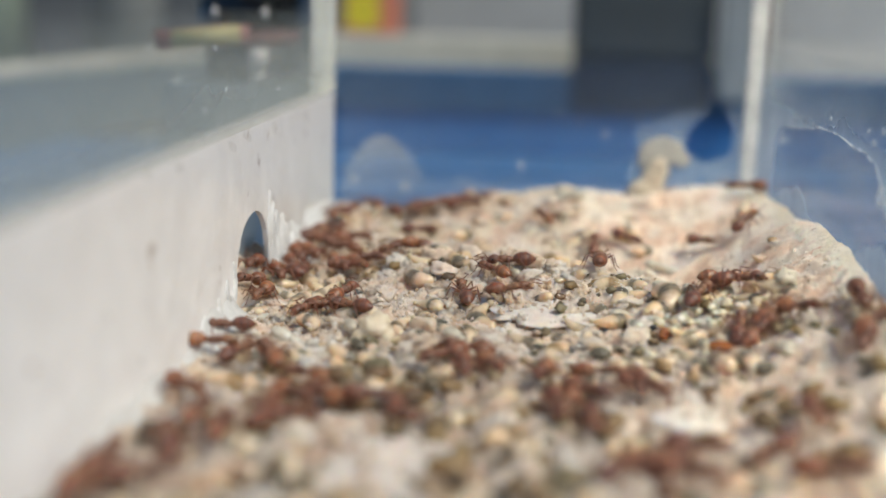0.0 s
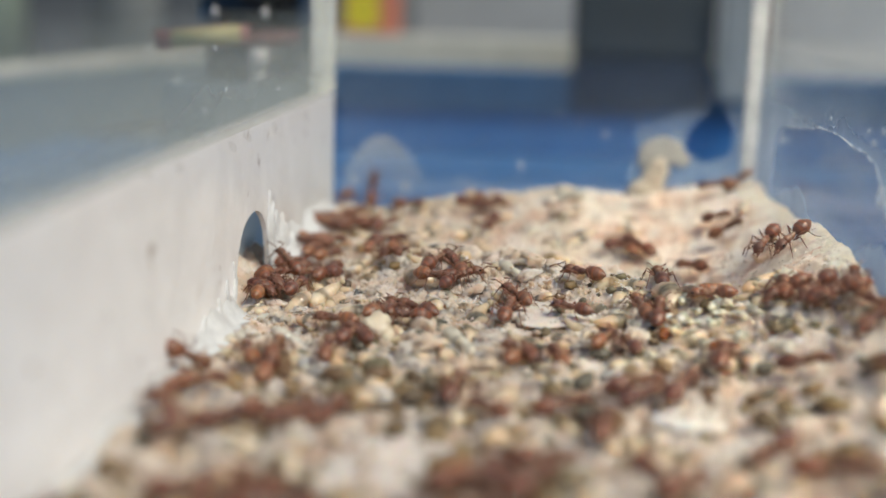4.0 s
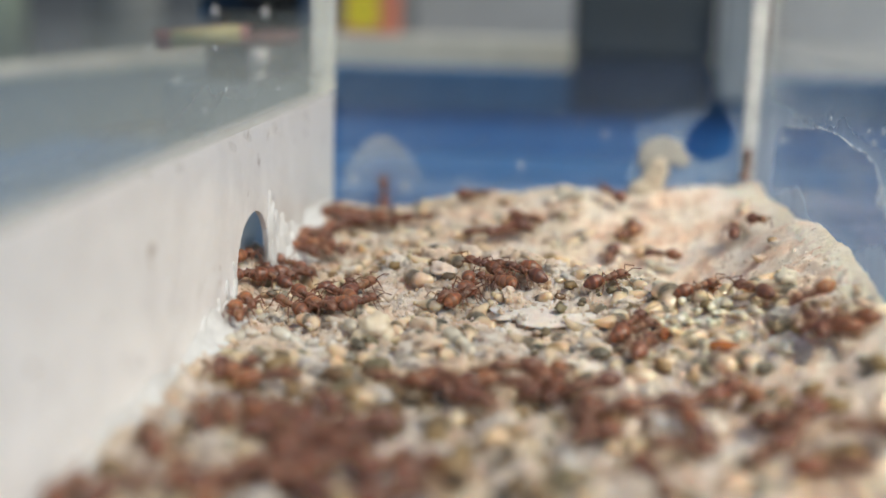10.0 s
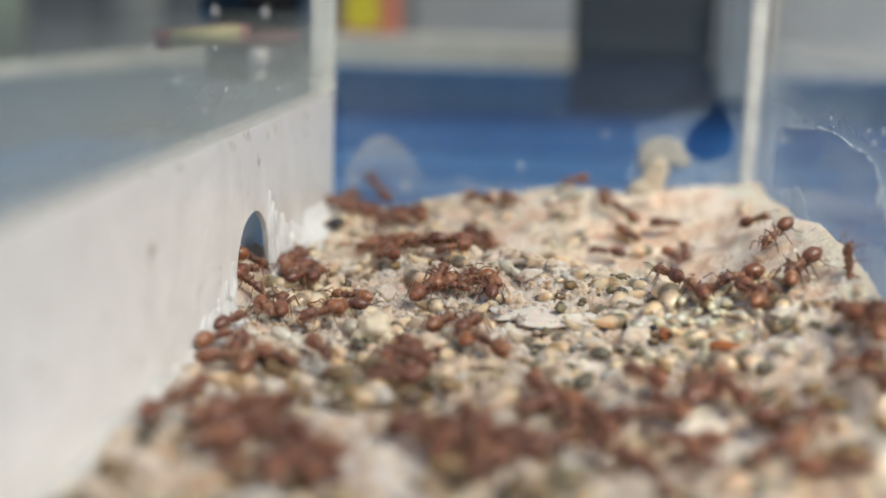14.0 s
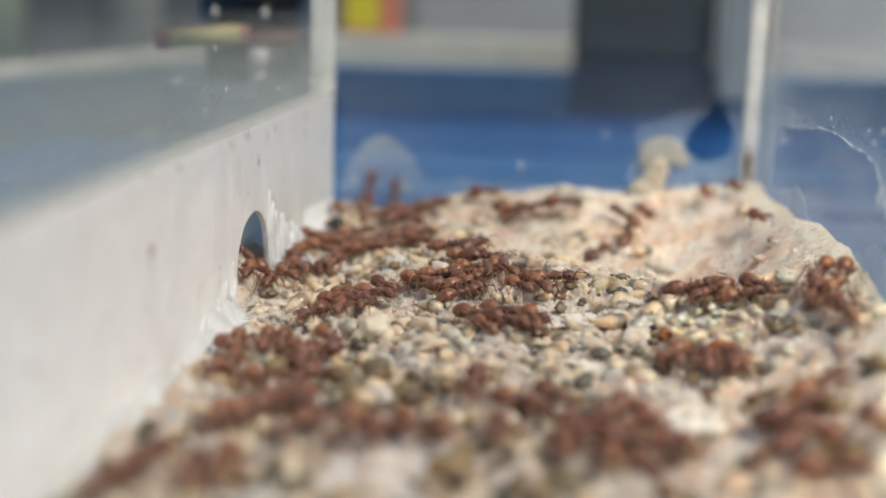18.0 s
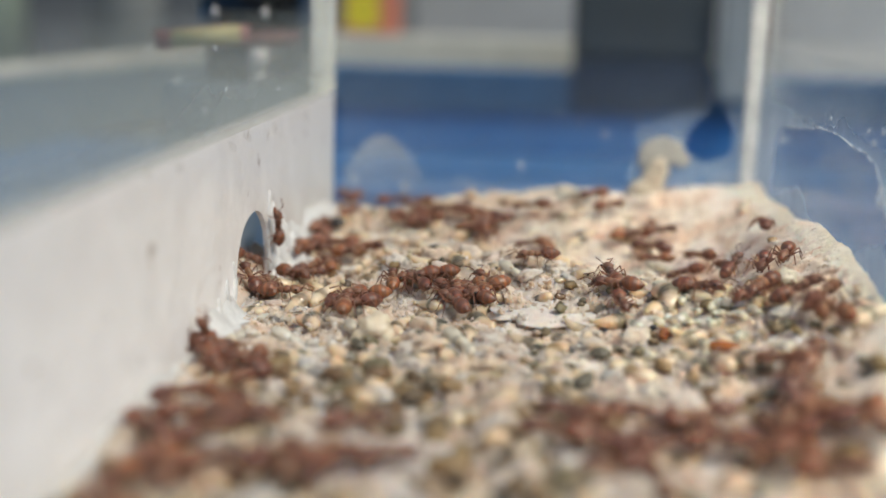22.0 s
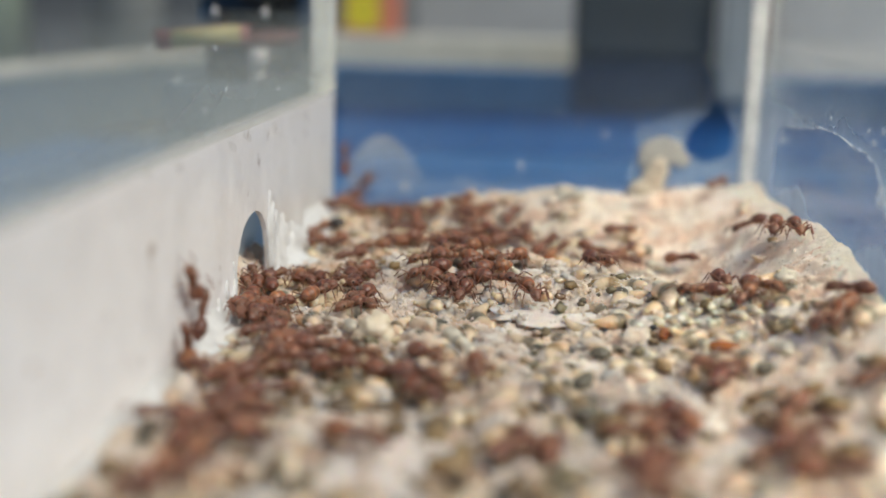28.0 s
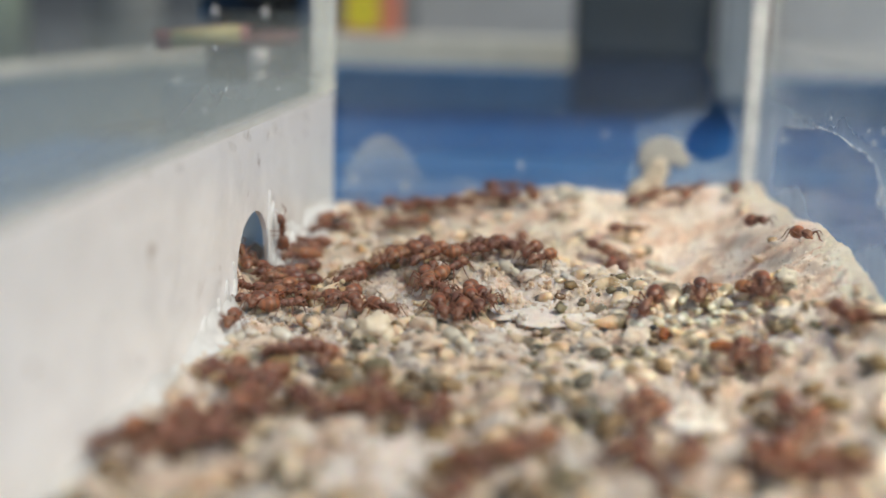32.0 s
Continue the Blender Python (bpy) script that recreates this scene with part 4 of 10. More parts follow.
def crumbs():
    """Loose sand grains and plaster crumbs over the whole bed."""
    shapes = []
    for k in range(7):
        bm = bmesh.new()
        lump(bm, (0, 0, 0), (1, rng.uniform(0.6, 1), rng.uniform(0.5, 0.9)), k + 0.5, 2, 0.8)
        bm.verts.index_update()
        shapes.append((np.array([v.co[:] for v in bm.verts]), np.array([[v.index for v in f.verts] for f in bm.faces])))
        bm.free()
    verts, faces, o = [], [], 0
    for n in range(10500):
        x, y = rng.uniform(LEFT + 0.3, RIGHT - 0.3), rng.uniform(56, 161)
        if rng.random() < 0.75 * step(14, 20, x) * step(98, 108, y):
            continue
        if rng.random() < 0.7 * step(122, 134, y) * step(-14, -5, x):
            continue
        if on_flake(x, y) and rng.random() < 0.3:
            continue
        near = noise.noise(Vector((x * 0.22, y * 0.16, 1.5)))
        r = (0.08 + 0.20 * rng.random() ** 2.5) * (1.0 + 0.9 * max(0, near)) * MM
        if rng.random() < 0.10 * (0.4 + max(0, near) * 3):
            r *= rng.uniform(1.6, 2.6)
        vs, fs = rng.choice(shapes)
        turn = np.array(Euler((rng.uniform(0, 6), rng.uniform(0, 6), rng.uniform(0, 6))).to_matrix())
        verts.append(vs @ turn.T * r + np.array((x * MM, y * MM, floor_at(x, y) + 0.1 * r + (0.40 * MM if on_flake(x, y) else 0))))
        faces.append(fs + o)
        o += len(vs)
    me = bpy.data.meshes.new("sand_crumbs")
    me.from_pydata(np.concatenate(verts).tolist(), [], np.concatenate(faces).tolist())
    me.materials.append(CRUMB)
    tagged(new("sand_crumbs", me), "loose tan sand grains and plaster crumbs", "sand", kind="stuff")
    shapes = []
    for k in range(7):
        bm = bmesh.new()
        lump(bm, (0, 0, 0), (1.25, rng.uniform(0.85, 1.25), rng.uniform(0.45, 0.75)), k + 7.5, 3, 0.8)
        bm.verts.index_update()
        shapes.append((np.array([v.co[:] for v in bm.verts]), np.array([[v.index for v in f.verts] for f in bm.faces])))
        bm.free()
    verts, faces, o = [], [], 0
    for n in range(2600):
        x, y = rng.uniform(LEFT + 1, RIGHT - 1), 58 + 100 * rng.random() ** 1.2
        if noise.noise(Vector((x * 0.2, y * 0.14, 31))) < rng.uniform(-0.6, 0.25) or rng.random() < 0.85 * step(14, 20, x) * step(98, 108, y) or rng.random() < 0.8 * step(120, 132, y) * step(-14, -5, x):
            continue
        if on_flake(x, y) or rng.random() < 0.5 * step(1, 6, x) * (1 - step(104, 110, y)) or rng.random() < 0.7 * step(11, 16, x):
            continue
        vs, fs = shapes[n % 7]
        r = (0.30 + 1.05 * rng.random() ** 2.0) * MM
        turn = np.array(Euler((rng.uniform(-0.5, 0.5), rng.uniform(-0.5, 0.5), rng.uniform(0, 6))).to_matrix())
        verts.append(vs @ turn.T * r + np.array((x * MM, y * MM, floor_at(x, y) + rng.uniform(-0.45, 0.30 - 0.15 * step(2, 9, x)) * MM)))
        faces.append(fs + o)
        o += len(vs)
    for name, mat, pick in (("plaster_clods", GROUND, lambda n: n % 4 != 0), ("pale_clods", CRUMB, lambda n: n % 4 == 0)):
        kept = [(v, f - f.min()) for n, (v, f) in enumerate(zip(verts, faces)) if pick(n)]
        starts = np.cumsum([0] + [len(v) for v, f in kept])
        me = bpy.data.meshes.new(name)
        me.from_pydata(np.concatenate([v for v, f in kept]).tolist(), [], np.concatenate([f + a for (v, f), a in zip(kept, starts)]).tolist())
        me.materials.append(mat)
        me.shade_smooth()
        tagged(new(name, me), "pinkish cream clods of crumbled plaster paste", "plaster crumbs", kind="stuff")


crumbs()


def flake(x, y, half, n):
    """A flat broken flake of white plaster with a chipped outline."""
    bm = bmesh.new()
    got = bmesh.ops.create_icosphere(bm, subdivisions=4, radius=1)
    for v in got["verts"]:
        a = math.atan2(v.co.y, v.co.x)
        k = 1 + 0.45 * noise.noise(Vector((math.cos(a) * 1.5, math.sin(a) * 1.5, n * 3.0))) + 0.22 * noise.noise(Vector((math.cos(a) * 4, math.sin(a) * 4, n)))
        top = 0.22 + 0.03 * half + 0.30 * noise.noise(v.co * 2.2 + Vector((n, 0, 0))) + 0.10 * noise.noise(v.co * 7)
        v.co = Vector((v.co.x * half * k, v.co.y * half * 0.72 * k, top * math.copysign(abs(v.co.z) ** 1.3, v.co.z))) * MM
    ob = link("plaster_flake", bm, FLAKE)
    ob.matrix_world = pose(x * MM, y * MM, floor_at(x, y) + 0.12 * MM, 2 * math.sin(n), 3 * math.cos(n * 2), 25 * n)
    tagged(ob, "flat white chipped plaster flake half bedded in sand", "plaster flake", "plaster flakes on the bed")


for n, (fx, fy, fr) in enumerate(FLAKES_AT):
    if fx < 20:      # the paste along the clear wall is bare, without a flake
        flake(fx, fy, fr * 0.92, n + 1)


def debris():
    """Single pieces that lie still among the brood."""
    bm = bmesh.new()
    lump(bm, (0, 0, 0.9 * MM), (1.75 * MM, 1.35 * MM, 1.25 * MM), 3.3, 3, 0.65, 0.5)
    ob = link("pebble", bm, STONE)
    ob.matrix_world = pose(-13.6 * MM, 100.2 * MM, floor_at(-13.6, 100.2), 0, 0, 20)
    tagged(ob, "rounded cream and amber pebble among the larvae", "pebble")
    bm = bmesh.new()
    lump(bm, (0, 0, 0.7 * MM), (1.2 * MM, 0.8 * MM, 0.8 * MM), 6.1, 3, 0.9)
    lump(bm, (1.1 * MM, 0.5 * MM, 0.5 * MM), (0.9 * MM, 0.8 * MM, 0.6 * MM), 8.4, 2, 0.25)
    ob = link("food_lump", bm, PUPA)
    ob.matrix_world = pose(21.7 * MM, 106.0 * MM, floor_at(21.7, 106.0) - 0.1 * MM, 0, 0, 60)
    tagged(ob, "glossy white lump of food on the sand", "food lump")
    for x, y, s, turn in ((-24.2, 143.0, 1.25, 10), (-19.1, 81.1, 1.0, 120), (8.8, 87.6, 1.0, 200), (10.1, 102.6, 0.6, 70), (-22.8, 124.6, 0.6, 40), (-25.6, 122.0, 0.4, 0)):
        bm = bmesh.new()
        egg(bm, (0, 0, 0.55 * s * MM), (0.85 * s * MM, 0.75 * s * MM, 0.62 * s * MM), 10, 12, 0.25)
        egg(bm, (-0.8 * s * MM, 0.1 * MM, 0.42 * s * MM), (0.5 * s * MM, 0.4 * s * MM, 0.36 * s * MM), 8, 10)
        ob = link("dark_pellet", bm, CHITIN)
        ob.matrix_world = pose(x * MM, y * MM, floor_at(x, y) + (0.9 * MM if y > 140 else 0), 6, -8, turn)
        tagged(ob, "glossy black insect remnant on the sand", "insect remnant", "dark remnants on the bed")
    for x, y, length, turn, mat, lab in ((15.6, 107.6, 3.4, 8, GASTER, "brown empty insect husk lying on the sand"), (15.2, 95.2, 3.0, -25, AMBER, "amber empty insect husk among crumbs"),
                                         (10.9, 100.5, 2.4, 80, AMBER, "amber empty insect husk among crumbs"), (-19.8, 137.6, 1.6, 30, CHITIN, "black shard of insect husk")):
        bm = bmesh.new()
        egg(bm, (0, 0, 0.5 * MM), (length / 2 * MM, length * 0.24 * MM, length * 0.21 * MM), 10, 12, 0.3)
        for v in bm.verts:
            if v.co.z < 0.3 * MM:
                v.co.z = 0.3 * MM + (v.co.z - 0.3 * MM) * 0.35
            v.co.z += 0.02 * MM * math.sin(v.co.x / MM * 9)
        ob = link("insect_husk", bm, mat)
        ob.matrix_world = pose(x * MM, y * MM, floor_at(x, y) + 0.05 * MM, 0, -6, turn)
        tagged(ob, lab, "insect husk", "husks on the bed")


debris()


def litter():
    """Brown scraps of food and husk trodden in between the brood."""
    verts, faces, o = [], [], 0
    bm = bmesh.new()
    lump(bm, (0, 0, 0), (1, 0.7, 0.55), 2.5, 2, 0.5)
    bm.verts.index_update()
    vs = np.array([v.co[:] for v in bm.verts])
    fs = np.array([[v.index for v in f.verts] for f in bm.faces])
    bm.free()
    for n in range(1050):
        x, y = rng.uniform(LEFT + 1.5, RIGHT - 1.5) if n < 800 else rng.uniform(-22, 4), 60 + (66 if n < 800 else 38) * rng.random()
        if noise.noise(Vector((x * 0.17, y * 0.13, 55))) < rng.uniform(-0.3, 0.3) or rng.random() < 0.8 * step(14, 20, x) * step(98, 108, y):
            continue
        r = (0.2 + 0.6 * rng.random() ** 2 + 0.7 * rng.random() * (1 - step(84, 104, y))) * MM
        turn = np.array(Euler((rng.uniform(-0.4, 0.4), rng.uniform(-0.4, 0.4), rng.uniform(0, 6))).to_matrix())
        verts.append(vs @ turn.T * r + np.array((x * MM, y * MM, floor_at(x, y) + 0.55 * r)))
        faces.append(fs + o)
        o += len(vs)
    me = bpy.data.meshes.new("brown_litter")
    me.from_pydata(np.concatenate(verts).tolist(), [], np.concatenate(faces).tolist())
    me.materials.append(LITTER)
    me.shade_smooth()
    tagged(new("brown_litter", me), "brown scraps of food and husk in the sand", "litter", kind="stuff")


LITTER = varied("brown_litter", [(0.17, 0.095, 0.045), (0.36, 0.23, 0.10), (0.09, 0.06, 0.035), (0.30, 0.20, 0.08), (0.13, 0.115, 0.085), (0.22, 0.18, 0.09)], 0.5, 1300, subsurf=0.15, coat=0.15, by_island=True)
litter()


# ---- ants ----
HIPS = [(0.42, 0.24, 0.74), (0.10, 0.27, 0.70), (-0.22, 0.25, 0.72)]
KNEES = [(0.62, 0.62, 0.42), (0.05, 0.85, 0.45), (-0.62, 0.72, 0.45)]
ANKLES = [(0.95, 0.86, -0.38), (0.10, 1.16, -0.40), (-1.05, 0.98, -0.40)]
TOES = [(1.22, 1.00, -0.70), (0.16, 1.42, -0.68), (-1.40, 1.18, -0.70)]


def ant():
    """A worker ant, 4.3 mm long, heading along +x, feet at z = 0."""
    root = new("ant")
    bm = bmesh.new()
    egg(bm, (-1.42 * MM, 0, 0.88 * MM), (0.98 * MM, 0.64 * MM, 0.60 * MM), 18, 14, 0.0, Matrix.Rotation(radians(-8), 3, "Y"))
    for v in bm.verts:
        x = v.co.x / MM
        if x < -1.5:
            k = 1 - 0.42 * ((-1.5 - x) / 0.8) ** 1.6
            v.co.y *= k
            v.co.z = 0.83 * MM + (v.co.z - 0.83 * MM) * k
        # faint steps between the plates
        s = 1 + 0.03 * math.sin(x * 11)
        v.co.y *= s
        v.co.z = 0.83 * MM + (v.co.z - 0.83 * MM) * s
    part("gaster", bm, GASTER, root, "glossy red-brown abdomen")
    bm = bmesh.new()
    egg(bm, (0.46 * MM, 0, 0.98 * MM), (0.44 * MM, 0.34 * MM, 0.35 * MM), 8, 10)
    egg(bm, (0.02 * MM, 0, 0.93 * MM), (0.50 * MM, 0.28 * MM, 0.30 * MM), 8, 10)
    egg(bm, (-0.30 * MM, 0, 0.84 * MM), (0.20 * MM, 0.15 * MM, 0.15 * MM), 6, 8)
    egg(bm, (-0.46 * MM, 0, 0.93 * MM), (0.10 * MM, 0.16 * MM, 0.22 * MM), 6, 8)
    egg(bm, (-0.66 * MM, 0, 0.88 * MM), (0.13 * MM, 0.17 * MM, 0.17 * MM), 6, 8)
    part("thorax", bm, ANT, root)
    bm = bmesh.new()
    egg(bm, (1.28 * MM, 0, 0.98 * MM), (0.60 * MM, 0.52 * MM, 0.44 * MM), 12, 14, 0.26, Matrix.Rotation(radians(18), 3, "Y"))
    head = part("head", bm, ANT, root)
    for s in (-1, 1):
        bm = bmesh.new()
        egg(bm, (1.36 * MM, s * 0.49 * MM, 1.07 * MM), (0.12 * MM, 0.06 * MM, 0.10 * MM), 6, 8)
        part("eye", bm, EYE_M, head, "small black eye")
        bm = bmesh.new()
        tube(bm, [(1.72 * MM, s * 0.22 * MM, 0.76 * MM), (1.92 * MM, s * 0.20 * MM, 0.70 * MM), (2.02 * MM, s * 0.04 * MM, 0.68 * MM)],
             [0.09 * MM, 0.08 * MM, 0.03 * MM], 6)
        part("mandible", bm, LIMB, head)
        bm = bmesh.new()
        hip = Vector((1.66, s * 0.20, 1.06))
        pts = [(0, 0, 0), (0.26, s * 0.42, 0.30), (0.34, s * 0.56, 0.36), (0.74, s * 0.50, 0.22), (1.12, s * 0.42, 0.10)]
        tube(bm, [Vector(p) * MM for p in pts], [r * MM for r in (0.04, 0.042, 0.04, 0.048, 0.055)], 6)
        feeler = part("antenna", bm, LIMB, root, "elbowed antenna")
        feeler.location = hip * MM
    for i in range(3):
        for s in (-1, 1):
            bm = bmesh.new()
            pts = [Vector((0, 0, 0))] + [Vector((p[0] - (0.1 if i == 1 else 0), s * p[1], p[2])) for p in (KNEES[i], ANKLES[i], TOES[i])]
            mid = [pts[0], pts[0].lerp(pts[1], 0.45), pts[1], pts[1].lerp(pts[2], 0.4), pts[2], pts[3]]
            tube(bm, [p * MM for p in mid], [r * MM for r in (0.07, 0.085, 0.05, 0.055, 0.034, 0.022)], 6)
            leg = part("leg", bm, LIMB, root, "thin jointed leg")
            leg.location = Vector((HIPS[i][0], s * HIPS[i][1], HIPS[i][2])) * MM
    tagged(root, "small red-brown worker ant with a glossy abdomen", "ant", "worker ants of the colony")
    return root


def up_of(surface):
    return {"L": Vector((1, 0, 0)), "R": Vector((-1, 0, 0)), "B": Vector((0, -1, 0))}.get(surface, Vector((0, 0, 1)))


def ant_pose(row):
    """(t, x, y, heading) on the bed, or (t, wall, u, v, heading) on a wall: u, v are y, z or, on the end pane, x, z."""
    if isinstance(row[1], str):
        _, wall, u, v, h = row
        c, s = math.cos(radians(h)), math.sin(radians(h))
        if wall == "B":
            place, ahead = Vector((u, BACK - 0.1, v)), Vector((c, 0, s))
        else:
            place, ahead = Vector((LEFT + 0.05 if wall == "L" else RIGHT - 0.15, u, v)), Vector((0, c, s))
        up = up_of(wall)
        place *= MM
    else:
        _, x, y, h = row
        ahead = Vector((math.cos(radians(h)), math.sin(radians(h)), 0))
        z0, z1, z2 = (bed(x + ahead.x * k, min(BACK - 0.5, y + ahead.y * k)) for k in (0, 1.3, -1.3))
        ahead.z = (z1 - z2) / 2.6
        ahead.normalize()
        place = Vector((x, y, max(z0, (z1 + z2) / 2) + 0.60)) * MM
        up = Vector((0, 0, 1))
    side = up.cross(ahead).normalized()
    up = ahead.cross(side)
    return Matrix.Translation(place) @ Matrix((ahead, side, up)).transposed().to_4x4()


def crawl(thing, rows):
    """Key an ant's way; wide turns are taken in several steps."""
    poses = [(r[0], ant_pose(r)) for r in rows]
    steps = [poses[0]]
    for (t0, m0), (t1, m1) in zip(poses, poses[1:]):
        q0, q1 = m0.to_quaternion(), m1.to_quaternion()
        n = 1 + int(math.degrees(q0.rotation_difference(q1).angle) // 70) if q0.dot(q1) >= 0 else 1 + int(math.degrees(q0.rotation_difference(-q1).angle) // 70)
        for k in range(1, n):
            f = k / n
            steps.append((t0 + (t1 - t0) * f, Matrix.Translation(m0.translation.lerp(m1.translation, f)) @ q0.slerp(q1, f).to_matrix().to_4x4()))
        steps.append((t1, m1))
    walk(thing, steps)


def gait(thing, rows, seed):
    """Legs step in two tripods, quicker swings while the ant is on its way; the antennae feel about."""
    times = [r[0] for r in rows]
    spots = [ant_pose(r).translation for r in rows]
    def pace(t):
        k = max(0, min(len(times) - 2, sum(1 for x in times if x <= t) - 1))
        return min(1.0, (spots[k + 1] - spots[k]).length / max(0.1, times[k + 1] - times[k]) / 0.006)
    legs = [o for o in thing.children if o.name.startswith("leg")]
    for i, leg in enumerate(legs):
        hip = leg.location.copy()
        phase = (i // 2 + i % 2) % 2
        side = 1 if hip.y > 0 else -1
        swings = []
        for k in range(81):
            t = k * 0.4
            a = (0.15 + 0.85 * pace(t)) * 17 * (1 if (k + phase) % 2 else -1) + 4 * math.sin(seed + k * 1.7 + i)
            swings.append((t, pose(*hip, side * abs(a) * 0.25, 0, a * side)))
        walk(leg, swings)
    for i, feeler in enumerate(o for o in thing.children if o.name.startswith("antenna")):
        hip = feeler.location.copy()
        walk(feeler, [(t * 0.5, pose(*hip, 0, 9 * math.sin(seed * 3 + t * 2.3 + i * 2), 13 * math.sin(seed + t * 1.9 + i))) for t in range(65)])


REFUSE_AT = [(15.9, 73.2), (8.5, 70.5), (18.3, 71.8)]


def refuse(first):
    """Dead ants lying on their sides on the bed."""
    lay = random.Random(21)
    for x, y in REFUSE_AT:
        one = copy_thing(first, pose(x * MM, y * MM, floor_at(x, y) + 1.0 * MM, lay.uniform(70, 110), lay.uniform(-10, 10), lay.uniform(0, 360)))
        one.name = "dead_ant"
        tagged(one, "dried dead ant lying on its side on the sand", "dead ant", "dead ants on the bed")
        s = lay.uniform(1.1, 1.4)
        one.scale = (s, s, s)


def colony(count):
    first = ant()
    herd = [first] + [copy_thing(first, pose(0, 0, 0)) for _ in range(count - 1)]
    refuse(first)
    sizes = random.Random(5)
    for a in herd:
        s = sizes.uniform(1.0, 1.2)
        a.scale = (s, s, s)
    return herd


FOLLOWERS = 51
LEADERS = [0, 1, 3, 5, 6, 7, 9, 10, 11, 14, 16, 22, 23, 44, 45, 49, 49, 52, 53, 55, 57, 60, 61, 61, 63, 63, 67, 76, 76, 77, 77, 80, 80, 82, 82, 83, 83, 84, 96, 101, 101, 102, 102, 108, 22, 22, 5, 23, 10, 22, 5]      # ants that keep to the bed, with company beside them


def beside(rows, seed):
    """The way of an ant that keeps close to another one, now before it, now behind, and often half on top of the crowd."""
    free = random.Random(seed)
    turn = free.uniform(0, math.tau)
    way = []
    for t, x, y, h in rows:
        turn += free.uniform(-0.7, 0.7)
        far = free.uniform(1.5, 2.8) * (1.6 - 0.6 * step(88, 100, y))
        x, y = x + far * math.cos(turn), y + 1.3 * far * math.sin(turn)
        way.append((t, min(RIGHT - 1.8, max(LEFT + 1.7, x)), min(160.0, max(52.9, y)), h + free.uniform(-60, 60)))
    return way


